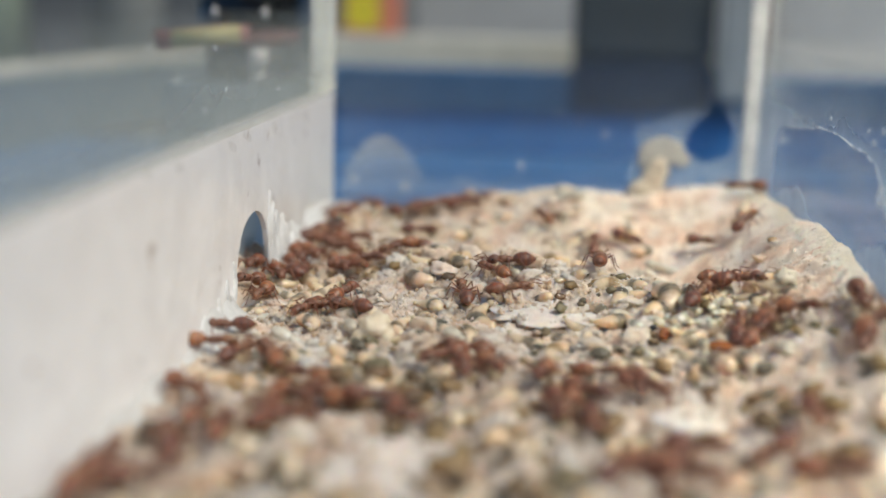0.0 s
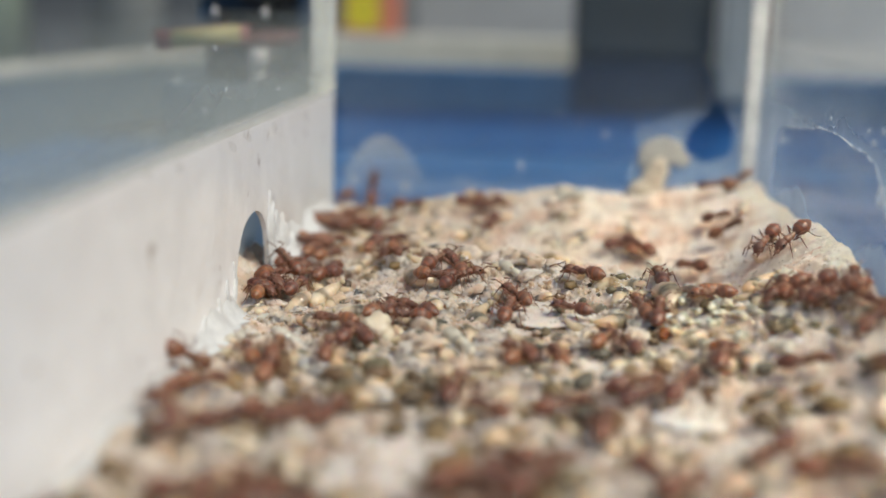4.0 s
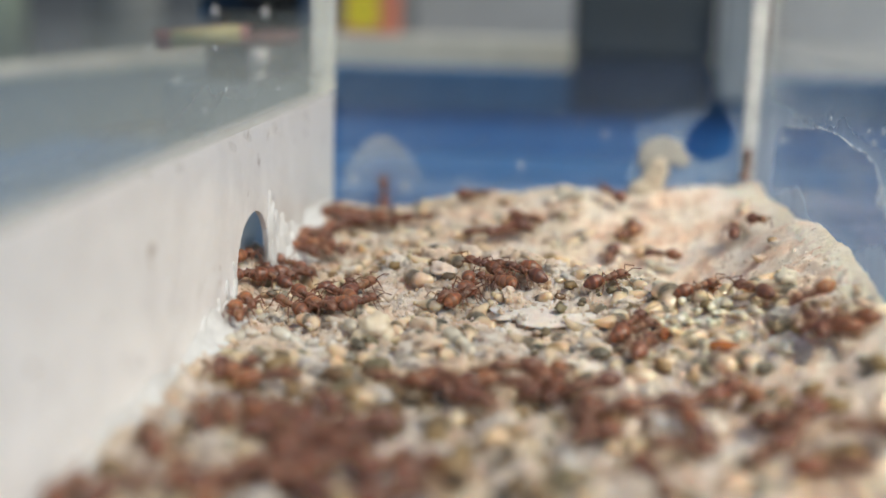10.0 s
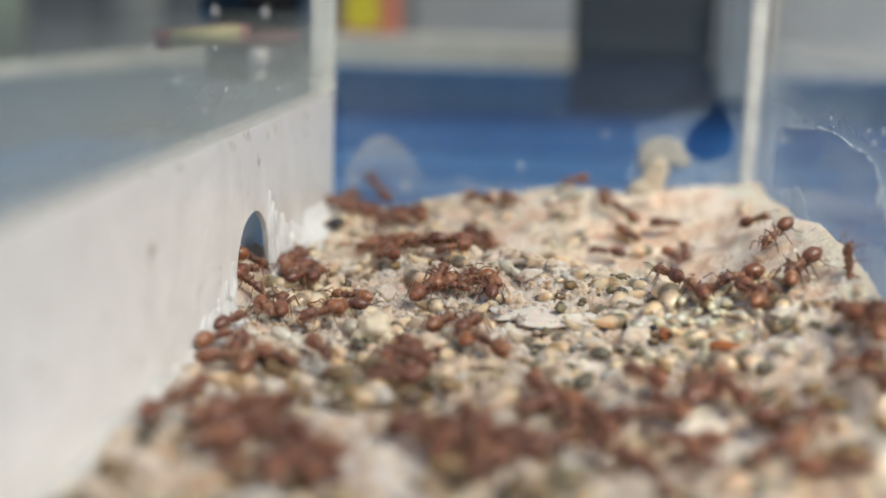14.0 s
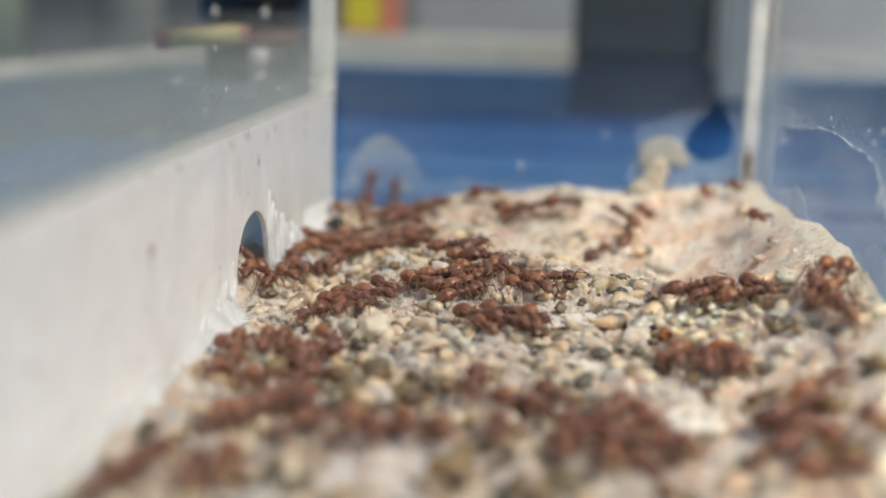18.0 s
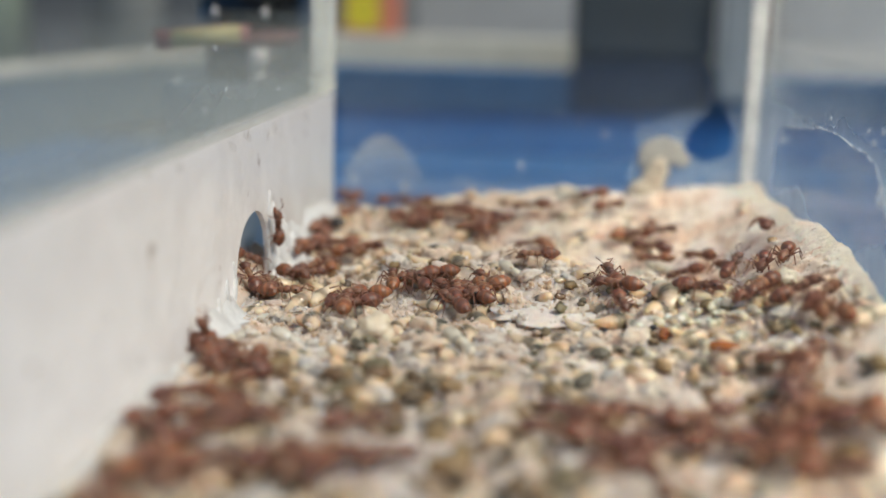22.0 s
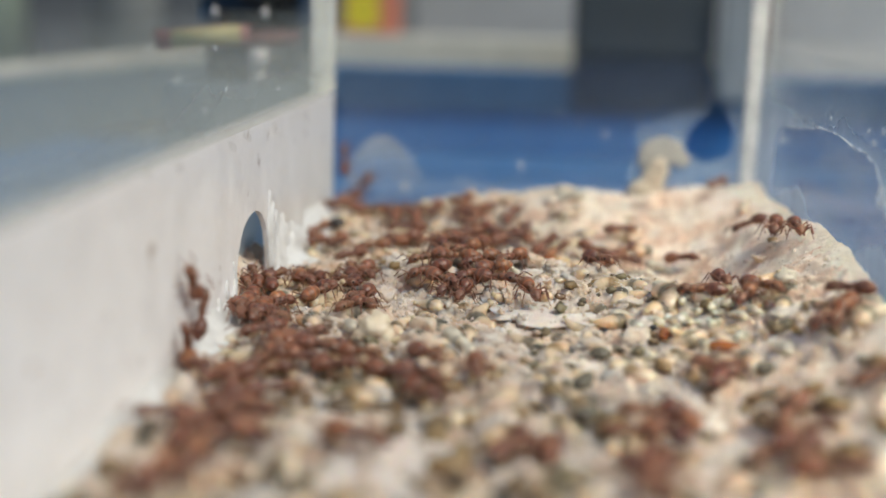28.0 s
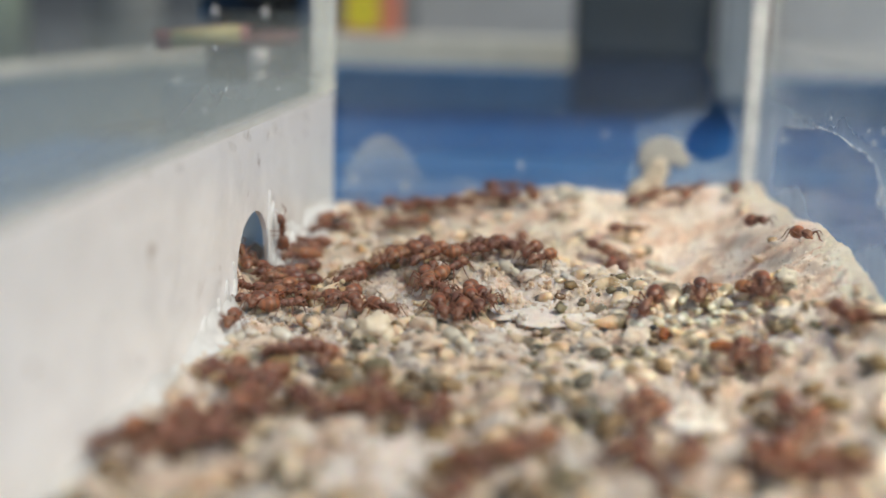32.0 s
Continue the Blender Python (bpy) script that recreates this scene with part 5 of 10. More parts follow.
# ---- the ants' ways: seconds, x and y in mm on the bed (or wall, u, v), heading in degrees ----
def motions():
    herd = colony(111 + FOLLOWERS)
    rows = [None] * 111
    rows[0] = [(0,-25.9,127.1,296), (1,-23.5,122.2,140), (2,-25.7,123.9,93), (3,-25.9,127.9,265), (3.99,-26.0,124.5,337), (5.01,-23.1,123.0,122), (6,-26.0,127.9,275), (7,-25.9,124.1,275), (8,-26.0,123.0,74), (9,-25.3,125.1,251), (10,-26.0,123.0,341), (11,-23.8,122.4,120), (12,-26.0,126.0,51), (13,-22.6,130.8,6), (14,-15.6,125.3,98), (14.99,-17.1,136.2,210), (16.01,-21.3,133.9,10), (17,-18.8,134.5,52), (18,-16.4,137.0,14), (19,-0.2,141.2,153), (20,-1.6,142.5,332), (21,10.0,134.2,335), (22,17.7,131.9,126), (23,15.5,133.9,151), (24,8.3,137.1,216), (25,6.3,136.4,282), (25.99,6.2,113.6,105), (27.01,5.3,138.6,300), (28,6.3,137.0,320), (29,8.8,135.2,36), (30,10.7,135.7,146), (31,7.0,138.5,290), (32,8.2,135.6,290)]
    rows[1] = [(0,-28.4,117.3,269), (1,-28.5,115.7,116), (2,-29.3,117.3,116), (3,-28.2,117.3,302), (3.99,-26.0,114.9,302), (5.01,-26.0,114.3,115), (6,-27.8,117.3,273), (7,-27.4,110.0,99), (8,-27.9,113.2,125), (9,-28.7,114.4,23), (10,-24.3,117.6,23), (11,-24.3,117.6,107), (12,-26.0,123.6,88), (13,-26.0,126.0,88), (14,-26.0,126.8,89), (14.99,-26.0,135.0,71), (16.01,-25.5,137.2,71), (17,-26.0,137.5,75), (18,-26.0,137.4,7), (19,-17.2,138.1,204), (20,-21.6,136.4,120), (21,-23.4,139.2,259), (22,-24.7,132.1,259), (23,-25.8,131.9,269), (24,-25.9,127.9,71), (25,-23.4,135.7,63), (25.99,-21.8,138.2,275), (27.01,-21.6,134.7,25), (28,-15.8,137.0,204), (29,-19.0,136.2,149), (30,-21.7,137.4,9), (31,-17.2,138.1,225), (32,-25.9,129.8,225)]
    rows[2] = [(0,-27.6,111.9,248), (1,-27.1,112.3,49), (2,-23.4,118.4,86), (3,-22.9,122.2,303), (3.99,-21.4,119.4,74), (5.01,-20.3,121.5,51), (6,-15.8,122.0,266), (7,-17.8,109.0,266), (8,-18.3,109.1,180), (9,-24.9,110.1,345), (10,-21.4,108.7,306), (11,-20.0,106.8,235), (12,'L',96.4,4.9,-13), (13,-25.9,109.9,311), (14,-23.1,106.2,99), (14.99,-24.2,113.8,90), (16.01,-24.4,120.0,6), (17,-21.0,118.4,147), (18,-24.6,122.0,302), (19,-17.2,108.9,120), (20,-23.3,121.0,278), (21,-21.9,110.9,111), (22,-24.3,117.6,323), (23,-23.0,116.4,257), (24,-24.9,107.8,103), (25,-26.0,115.7,313), (25.99,-22.4,111.1,122), (27.01,-25.0,115.4,358), (28,-22.7,115.2,305), (29,-18.9,109.2,9), (30,-17.2,108.9,67), (31,-15.0,112.0,242), (32,-17.8,109.0,242)]
    rows[3] = [(0,-26.0,120.0,153), (1,-26.9,117.3,165), (2,-26.6,117.3,79), (3,-25.9,122.9,310), (3.99,-22.2,118.6,192), (5.01,-24.3,118.6,95), (6,-24.6,122.0,273), (7,-24.3,117.6,273), (8,-24.3,117.6,82), (9,-23.3,124.2,301), (10,-16.5,111.5,58), (11,-12.0,114.4,192), (12,-22.2,118.4,210), (13,-23.8,117.9,30), (14,-22.2,118.4,90), (14.99,-22.1,123.8,242), (16.01,-26.0,118.3,76), (17,-24.0,124.5,356), (18,-21.3,123.6,265), (19,-21.5,121.4,171), (20,-25.4,122.7,269), (21,-25.6,118.4,65), (22,-23.5,122.2,65), (23,-22.9,122.2,248), (24,-25.4,116.8,91), (25,-25.5,126.1,242), (25.99,-26.0,124.9,280), (27.01,-25.3,119.6,22), (28,-18.7,118.5,99), (29,-19.0,119.7,249), (30,-22.2,115.5,50), (31,-17.4,116.8,220), (32,-24.9,114.8,220)]
    rows[4] = [(0,-25.6,109.1,266), (1,-25.9,101.6,100), (2,-27.9,113.2,100), (3,-28.2,112.2,55), (3.99,-26.0,116.4,55), (5.01,-26.0,118.0,164), (6,-29.1,117.3,280), (7,-28.4,113.2,122), (8,-29.4,114.7,71), (9,-28.5,117.3,71), (10,-29.3,117.3,85), (11,-28.4,117.3,99), (12,-29.3,117.3,88), (13,-29.3,117.3,94), (14,-28.9,117.3,47), (14.99,-26.0,121.5,307), (16.01,-23.6,118.3,113), (17,-26.0,124.4,90), (18,-26.0,127.9,273), (19,-26.0,123.2,98), (20,-26.0,124.9,297), (21,-24.6,122.0,101), (22,-26.0,129.4,271), (23,-26.0,126.4,280), (24,-25.4,122.7,74), (25,-22.3,133.1,31), (25.99,-20.2,134.9,247), (27.01,-21.5,131.6,29), (28,-16.7,134.2,220), (29,'L',125.0,5.1,77), (30,-25.5,126.1,232), (31,-26.0,127.3,225), (32,-26.0,126.0,228)]
    rows[5] = [(0,-25.9,138.1,67), (1,-22.1,147.8,67), (2,-21.8,146.2,227), (3,-26.0,141.8,227), (3.99,-25.1,142.5,359), (5.01,-21.3,143.1,288), (6,-20.0,138.7,141), (7,-24.7,142.4,28), (8,-15.6,147.0,211), (9,-17.6,146.0,211), (10,-18.3,146.1,320), (11,-10.1,139.2,95), (12,-10.3,141.3,95), (13,-10.9,140.4,275), (14,-9.6,124.8,182), (14.99,-14.2,136.8,33), (16.01,-8.4,141.4,170), (17,-11.6,141.2,221), (18,-15.3,138.1,15), (19,-1.6,142.5,181), (20,-6.3,143.2,256), (21,-6.8,140.8,93), (22,-7.1,144.4,243), (23,-9.6,124.8,161), (24,-14.3,138.2,123), (25,-17.2,142.9,302), (25.99,-15.4,139.6,358), (27.01,-8.9,140.1,236), (28,-9.6,124.8,232), (29,-12.4,123.2,23), (30,-8.9,123.0,23), (31,-8.8,122.6,224), (32,-13.2,120.0,224)]
    rows[6] = [(0,-25.3,130.3,344), (1,-17.2,123.8,339), (2,-9.4,115.0,142), (3,-21.2,133.5,331), (3.99,-15.8,125.5,252), (5.01,-16.6,124.5,37), (6,-13.3,121.4,277), (7,-12.5,114.3,289), (8,-11.9,113.1,63), (9,-9.2,113.7,326), (10,-4.3,112.3,144), (11,-9.8,114.3,150), (12,-22.6,130.8,44), (13,-19.9,133.3,44), (14,-18.4,132.5,177), (14.99,-21.4,132.9,134), (16.01,-26.0,138.1,134), (17,-25.9,138.6,332), (18,-21.6,136.4,17), (19,-15.6,138.1,196), (20,-20.4,137.0,99), (21,-21.0,140.9,258), (22,-22.9,132.0,189), (23,-25.6,131.5,266), (24,-26.0,125.4,80), (25,-24.7,132.1,112), (25.99,-26.0,136.4,112), (27.01,-26.0,136.8,295), (28,-25.2,134.3,260), (29,-26.0,127.7,91), (30,-26.0,133.7,82), (31,-24.9,143.8,249), (32,-26.0,140.7,249)]
    rows[7] = [(0,-23.4,135.7,222), (1,-26.0,132.9,222), (2,-26.0,132.1,212), (3,-26.0,132.9,222), (3.99,-25.9,134.0,215), (5.01,-26.0,132.9,286), (6,-25.2,129.7,261), (7,-25.9,124.8,94), (8,-26.0,129.3,88), (9,-25.8,141.6,31), (10,-24.1,142.9,67), (11,-22.1,147.8,77), (12,-21.1,151.4,36), (13,-18.5,153.4,270), (14,-18.4,147.5,229), (14.99,-21.7,143.9,21), (16.01,-20.0,144.3,181), (17,-26.0,144.4,292), (18,-23.9,138.1,31), (19,-8.7,147.3,197), (20,-24.7,142.4,227), (21,-26.0,140.7,227), (22,-26.0,141.5,73), (23,-25.2,145.2,112), (24,-26.0,147.6,268), (25,-26.0,145.5,91), (25.99,-26.0,151.7,91), (27.01,-26.0,152.5,78), (28,-25.8,153.4,258), (29,-26.0,151.5,286), (30,-24.4,145.1,101), (31,-25.9,152.8,268), (32,-26.0,143.0,268)]
    rows[8] = [(0,-21.5,137.6,2), (1,-11.3,137.9,22), (2,-2.2,142.4,148), (3,-15.2,149.4,110), (3.99,-16.6,153.7,333), (5.01,-8.8,149.6,210), (6,-11.5,147.9,67), (7,-9.7,152.2,118), (8,'B',-14.9,6.0,85), (9,'B',-14.6,6.0,95), (10,'B',-21.0,3.4,90), (11,-21.0,160.5,354), (12,-19.5,160.5,181), (13,-22.5,160.5,193), (14,-25.6,160.5,265), (14.99,-26.0,154.2,265), (16.01,-25.6,154.7,336), (17,-22.1,153.1,336), (18,-22.9,153.4,99), (19,-23.3,155.8,245), (20,-24.3,152.6,340), (21,-21.1,151.4,233), (22,-23.7,149.2,74), (23,-22.6,151.4,152), (24,-25.8,153.4,292), (25,-23.4,147.0,75), (25.99,-21.8,153.6,259), (27.01,-23.0,146.2,69), (28,-21.1,151.4,8), (29,-19.7,151.6,152), (30,-22.1,153.1,91), (31,-22.4,159.8,309), (32,-18.6,154.7,309)]
    rows[9] = [(0,-14.8,125.7,210), (1,-15.1,126.3,67), (2,-12.3,141.2,184), (3,-26.0,140.0,269), (3.99,-26.0,135.8,38), (5.01,-19.8,139.8,308), (6,-17.4,136.8,105), (7,-18.1,139.2,268), (8,-17.9,124.5,116), (9,-21.2,133.5,218), (10,-24.3,131.3,313), (11,-15.6,116.6,165), (12,-24.0,124.5,165), (13,-23.3,124.2,208), (14,-26.0,123.0,97), (14.99,-26.0,124.9,56), (16.01,-22.5,130.6,56), (17,-23.2,130.4,122), (18,-24.0,131.6,336), (19,-8.8,115.0,168), (20,-17.7,122.8,253), (21,-20.3,117.9,90), (22,-20.5,129.7,330), (23,-12.9,117.1,5), (24,-8.4,116.2,161), (25,-13.1,119.0,79), (25.99,-12.2,123.7,79), (27.01,-11.9,123.1,350), (28,-7.5,121.4,234), (29,-13.9,116.3,73), (30,-11.8,118.1,26), (31,-9.7,118.6,213), (32,-14.9,120.1,213)]
    rows[10] = [(0,-17.7,122.8,343), (1,-9.9,114.9,4), (2,-5.5,114.9,144), (3,-8.4,116.2,144), (3.99,-8.0,115.8,113), (5.01,-11.0,122.8,36), (6,-8.0,137.9,188), (7,-13.1,136.3,248), (8,-15.3,122.7,131), (9,-23.9,138.1,223), (10,-26.0,136.6,21), (11,-22.5,137.5,35), (12,-18.2,140.1,73), (13,-14.8,152.7,258), (14,-15.6,147.0,137), (14.99,-18.5,150.6,107), (16.01,-19.2,152.7,335), (17,-16.2,151.9,297), (18,-15.2,149.4,353), (19,-10.9,148.8,186), (20,-15.1,148.4,96), (21,-15.3,150.8,296), (22,-13.5,146.9,138), (23,-15.1,148.4,221), (24,-16.3,147.4,221), (25,-16.3,147.4,274), (25.99,-15.8,139.6,34), (27.01,-13.4,141.3,337), (28,-8.1,140.0,234), (29,-10.1,123.3,14), (30,-4.8,139.2,67), (31,-3.6,140.9,254), (32,-4.2,122.1,254)]
    rows[11] = [(0,-21.5,124.6,280), (1,-19.9,115.1,79), (2,-18.7,118.5,115), (3,-25.2,134.3,277), (3.99,-24.7,130.4,73), (5.01,-22.5,137.3,287), (6,-20.9,131.9,272), (7,-20.3,120.7,135), (8,-22.7,124.3,100), (9,-24.3,132.6,178), (10,-25.9,132.7,313), (11,-17.9,120.5,135), (12,-25.3,131.6,97), (13,-26.0,137.3,354), (14,-16.3,135.9,113), (14.99,-18.5,141.1,169), (16.01,-25.2,142.3,287), (17,-23.9,138.1,335), (18,-19.0,136.2,25), (19,-7.9,141.8,222), (20,-11.3,137.9,4), (21,-8.1,138.9,3), (22,-0.8,139.2,192), (23,-6.7,138.9,129), (24,-11.8,143.5,58), (25,-8.1,149.6,344), (25.99,-4.9,149.2,207), (27.01,-7.8,147.4,267), (28,-7.9,145.7,267), (29,-8.6,145.4,114), (30,-10.2,148.9,235), (31,-13.3,144.6,220), (32,-15.8,142.7,220)]
    rows[12] = [(0,-18.0,110.8,66), (1,-16.7,112.6,13), (2,-6.9,111.9,342), (3,-5.3,111.4,144), (3.99,-9.7,113.2,332), (5.01,-7.4,112.8,112), (6,-8.7,113.5,112), (7,-8.7,113.5,287), (8,-6.8,110.8,287), (9,-7.4,111.2,282), (10,-6.6,108.9,53), (11,-5.6,109.4,53), (12,-6.8,110.2,54), (13,-4.2,111.7,337), (14,19.2,102.6,64), (14.99,21.1,107.0,169), (16.01,15.4,103.1,344), (17,18.5,104.2,344), (18,17.9,103.2,347), (19,19.1,104.4,118), (20,14.4,105.8,299), (21,18.5,104.2,299), (22,18.5,103.8,222), (23,14.3,100.3,70), (24,17.6,107.6,71), (25,22.8,127.7,141), (25.99,20.2,130.0,251), (27.01,19.6,128.4,116), (28,16.0,133.2,319), (29,20.9,130.0,55), (30,23.0,132.6,55), (31,23.0,132.6,277), (32,25.0,116.2,277)]
    rows[13] = [(0,-20.7,106.2,237), (1,-22.9,103.3,82), (2,-22.3,105.7,99), (3,-24.3,117.6,125), (6,'L',120.1,5.3,103), (7,'L',85.4,5.1,-34), (8,-29.0,111.2,95), (9,-28.7,110.0,77), (10,-28.2,112.2,77), (11,-27.6,111.9,240), (12,-28.7,110.0,240), (13,-27.9,110.9,243), (14,-27.9,110.9,348), (14.99,-25.4,111.5,96), (16.01,-26.0,119.4,184), (17,-28.9,117.3,184), (18,-29.3,117.3,189), (19,-29.3,117.3,186), (20,-28.2,117.0,174), (21,-29.3,117.3,166), (22,-29.3,117.3,57), (23,-26.0,123.2,245), (24,-28.7,116.6,245), (25,-28.9,117.3,44), (25.99,-26.0,121.3,270), (27.01,-26.0,118.0,230), (28,-27.6,114.4,115), (29,-28.9,117.3,115), (30,-29.4,117.3,61), (31,-26.0,124.7,251), (32,-28.2,117.0,251)]
    rows[14] = [(0,-16.7,105.6,152), (1,-20.2,107.6,47), (2,-18.3,109.1,105), (3,-19.9,115.1,229), (3.99,-23.0,112.8,79), (5.01,-22.0,117.8,57), (6,-21.0,118.4,280), (7,-18.9,106.4,145), (8,-26.0,111.9,96), (9,-26.9,117.3,96), (10,-26.9,117.3,110), (11,-27.7,117.3,123), (12,-28.2,117.3,133), (13,-27.4,117.3,45), (14,-24.6,122.0,271), (14.99,-24.5,118.0,67), (16.01,-22.7,121.8,132), (17,-25.1,124.3,132), (18,-25.9,125.2,288), (19,-23.0,116.4,154), (20,-26.7,117.3,275), (21,-26.0,107.7,108), (22,-27.9,113.2,125), (23,-28.7,114.4,295), (24,-26.0,110.0,111), (25,-27.9,113.2,299), (25.99,-25.3,109.4,71), (27.01,-23.3,115.1,198), (28,-26.0,113.8,111), (29,-27.6,116.7,329), (30,-25.9,116.7,356), (31,-23.5,116.3,191), (32,-26.0,115.7,191)]
    rows[15] = [(0,-6.8,110.2,105), (1,-7.4,111.9,59), (2,-3.3,114.6,201), (3,-7.0,113.7,201), (3.99,-6.9,113.5,20), (5.01,-2.3,114.2,100), (6,-3.1,115.9,250), (7,-5.4,113.8,342), (8,5.2,109.9,54), (9,9.5,112.3,230), (10,6.8,111.2,25), (11,19.6,128.6,25), (12,18.6,129.2,89), (13,18.5,133.6,292), (14,23.7,120.5,218), (14.99,20.2,118.2,103), (16.01,18.1,129.2,296), (17,19.7,124.9,67), (18,23.8,133.6,277), (19,24.8,126.8,277), (20,23.9,127.5,277), (21,25.0,116.2,234), (22,22.9,113.0,250), (23,20.1,103.8,113), (24,18.5,104.2,54), (25,25.4,118.5,54), (25.99,26.3,117.3,54), (27.01,26.3,118.6,157), (28,25.0,118.9,271), (29,24.9,103.3,146), (30,19.5,104.3,81), (31,20.9,112.3,279), (32,23.9,94.1,279)]
    rows[16] = [(0,-4.4,114.7,140), (1,-8.4,116.8,20), (2,3.7,114.8,172), (3,-23.1,137.2,322), (3.99,-18.5,133.5,75), (5.01,-18.1,135.7,349), (6,-11.6,123.5,284), (7,-9.4,115.0,284), (8,-9.8,114.3,33), (9,-8.3,114.9,328), (10,-3.2,112.6,119), (11,-7.1,117.3,119), (12,-7.3,117.7,90), (13,-8.1,140.0,296), (14,-6.6,137.9,202), (14.99,-8.6,123.0,320), (16.01,-3.4,116.7,133), (17,-7.1,122.5,274), (18,-6.9,119.4,20), (19,6.9,135.9,136), (20,1.1,141.6,351), (21,6.4,139.6,324), (22,13.1,134.7,176), (23,7.5,135.9,167), (24,-3.6,140.9,149), (25,-5.6,142.5,148), (25.99,-8.7,142.9,267), (27.01,-8.2,124.1,22), (28,-5.4,139.6,210), (29,-11.2,122.7,41), (30,-8.6,137.6,14), (31,-5.4,139.6,250), (32,-5.9,122.2,250)]
    rows[17] = [(0,-2.3,109.7,5), (1,14.4,105.8,5), (2,14.4,105.4,19), (3,14.4,105.8,287), (3.99,15.2,104.8,168), (5.01,11.1,105.9,38), (6,14.0,106.5,38), (7,14.5,106.4,27), (8,14.5,106.4,22), (9,14.5,106.4,15), (10,14.5,106.4,18), (11,14.0,106.5,158), (12,4.8,112.3,113), (13,0.4,116.1,315), (14,14.0,106.5,107), (14.99,12.6,111.0,21), (16.01,19.7,126.9,191), (17,16.3,129.3,194), (18,0.6,112.9,0), (19,13.9,109.4,153), (20,-2.9,116.9,251), (21,-4.9,114.9,65), (22,-0.1,118.6,189), (23,-7.7,123.3,168), (24,-13.7,136.2,145), (25,-24.9,143.8,47), (25.99,-22.0,147.0,248), (27.01,-22.5,145.4,238), (28,-25.9,140.1,73), (29,-24.4,145.1,268), (30,-25.0,136.6,84), (31,-23.7,149.2,253), (32,-24.4,145.1,253)]
    rows[18] = [(0,-13.9,140.4,9), (1,-2.2,143.3,333), (2,6.9,136.6,159), (3,-2.9,142.6,135), (3.99,-5.7,145.3,261), (5.01,-6.8,138.7,107), (6,-7.5,140.6,22), (7,-1.6,142.5,207), (8,-5.5,141.5,352), (9,-3.6,140.9,67), (10,-2.2,143.3,314), (11,4.3,116.1,43), (12,6.9,135.9,88), (13,7.0,137.2,88), (14,7.6,136.5,171), (14.99,1.9,138.2,119), (16.01,0.6,140.8,173), (17,-4.3,143.4,264), (18,-5.1,117.5,350), (19,21.7,124.7,137), (20,7.0,137.2,301), (21,17.9,123.8,312), (22,21.5,116.1,253), (23,18.5,103.8,88), (24,18.4,106.4,106), (25,18.3,122.5,264), (25.99,15.9,105.9,264), (27.01,15.7,106.3,54), (28,16.6,108.1,277), (29,18.1,103.9,115), (30,14.4,105.8,84), (31,14.8,108.9,264), (32,14.4,105.8,264)]
    rows[19] = [(0,-24.0,151.2,77), (1,-23.3,155.8,78), (2,-22.4,159.8,258), (3,-24.0,151.2,290), (3.99,-23.1,148.9,67), (5.01,-20.9,153.1,234), (6,-21.8,151.5,260), (7,-22.7,147.1,106), (8,-24.3,152.6,53), (9,-22.6,156.3,238), (10,-25.9,149.7,90), (11,-25.8,160.5,170), (12,'B',-28.5,6.2,80), (13,'B',-25.6,4.8,60), (14,'B',-21.8,4.2,130), (17,'B',-20.2,3.5,90), (18,'B',-22.9,4.1,80), (19,'B',-22.5,3.4,90), (20,-23.7,158.6,131), (21,-26.0,160.5,131), (22,-26.0,160.5,121), (23,-25.6,160.5,130), (24,'B',-26.4,8.6,90), (25,'B',-19.5,3.5,90), (28,'B',-24.1,4.1,50), (29,'B',-16.4,4.8,110), (30,-13.8,157.8,134), (31,'B',-18.0,8.5,40), (32,-4.9,157.9,343)]
    rows[20] = [(0,-21.9,156.6,121), (1,-25.8,160.5,121), (2,-24.9,160.5,18), (3,'B',-23.3,4.5,110), (6,-19.5,160.5,353), (7,-19.6,160.5,3), (8,-20.2,160.5,328), (9,-13.8,157.8,337), (10,-8.5,155.4,337), (11,-9.2,155.3,132), (12,'B',-15.3,4.0,80), (13,-4.8,156.5,224), (14,-7.7,153.6,135), (17,'B',-16.1,5.9,80), (18,'B',-19.5,3.1,90), (19,'B',-20.2,3.0,90), (20,-20.3,160.5,97), (21,'B',-21.1,6.9,-10), (22,-19.5,160.5,343), (23,-19.4,160.5,335), (24,-20.3,160.5,309), (25,-14.3,154.8,248), (25.99,-15.2,152.9,29), (27.01,-12.7,154.4,264), (28,-13.0,148.8,264), (29,-12.9,147.6,193), (30,-15.6,147.0,211), (31,-17.6,146.0,265), (32,-17.9,143.4,265)]
    rows[21] = [(0,-18.3,151.8,106), (1,-21.0,160.5,316), (2,-17.9,160.5,268), (3,-18.0,149.6,266), (3.99,-18.3,143.8,56), (5.01,-15.5,147.3,56), (6,-14.9,147.1,354), (7,-13.5,146.9,23), (8,-11.5,147.9,230), (9,-14.6,144.6,96), (10,-14.8,146.1,359), (11,-5.9,146.4,59), (12,-1.8,151.9,62), (13,-1.2,153.1,201), (14,-4.0,152.4,294), (14.99,-2.6,149.5,164), (16.01,-4.5,150.2,199), (17,-8.8,148.6,132), (18,-12.7,153.8,100), (19,'B',-14.1,4.2,60), (20,-12.1,155.5,173), (21,-17.4,156.1,344), (22,-15.8,155.5,207), (23,-20.0,153.3,116), (24,'B',-24.1,7.2,110), (25,'B',-17.2,4.4,50), (28,'B',-26.4,7.8,90), (29,'B',-25.6,3.3,90), (30,'B',-25.6,5.6,90), (31,'B',-24.1,4.1,80), (32,-15.0,155.1,321)]
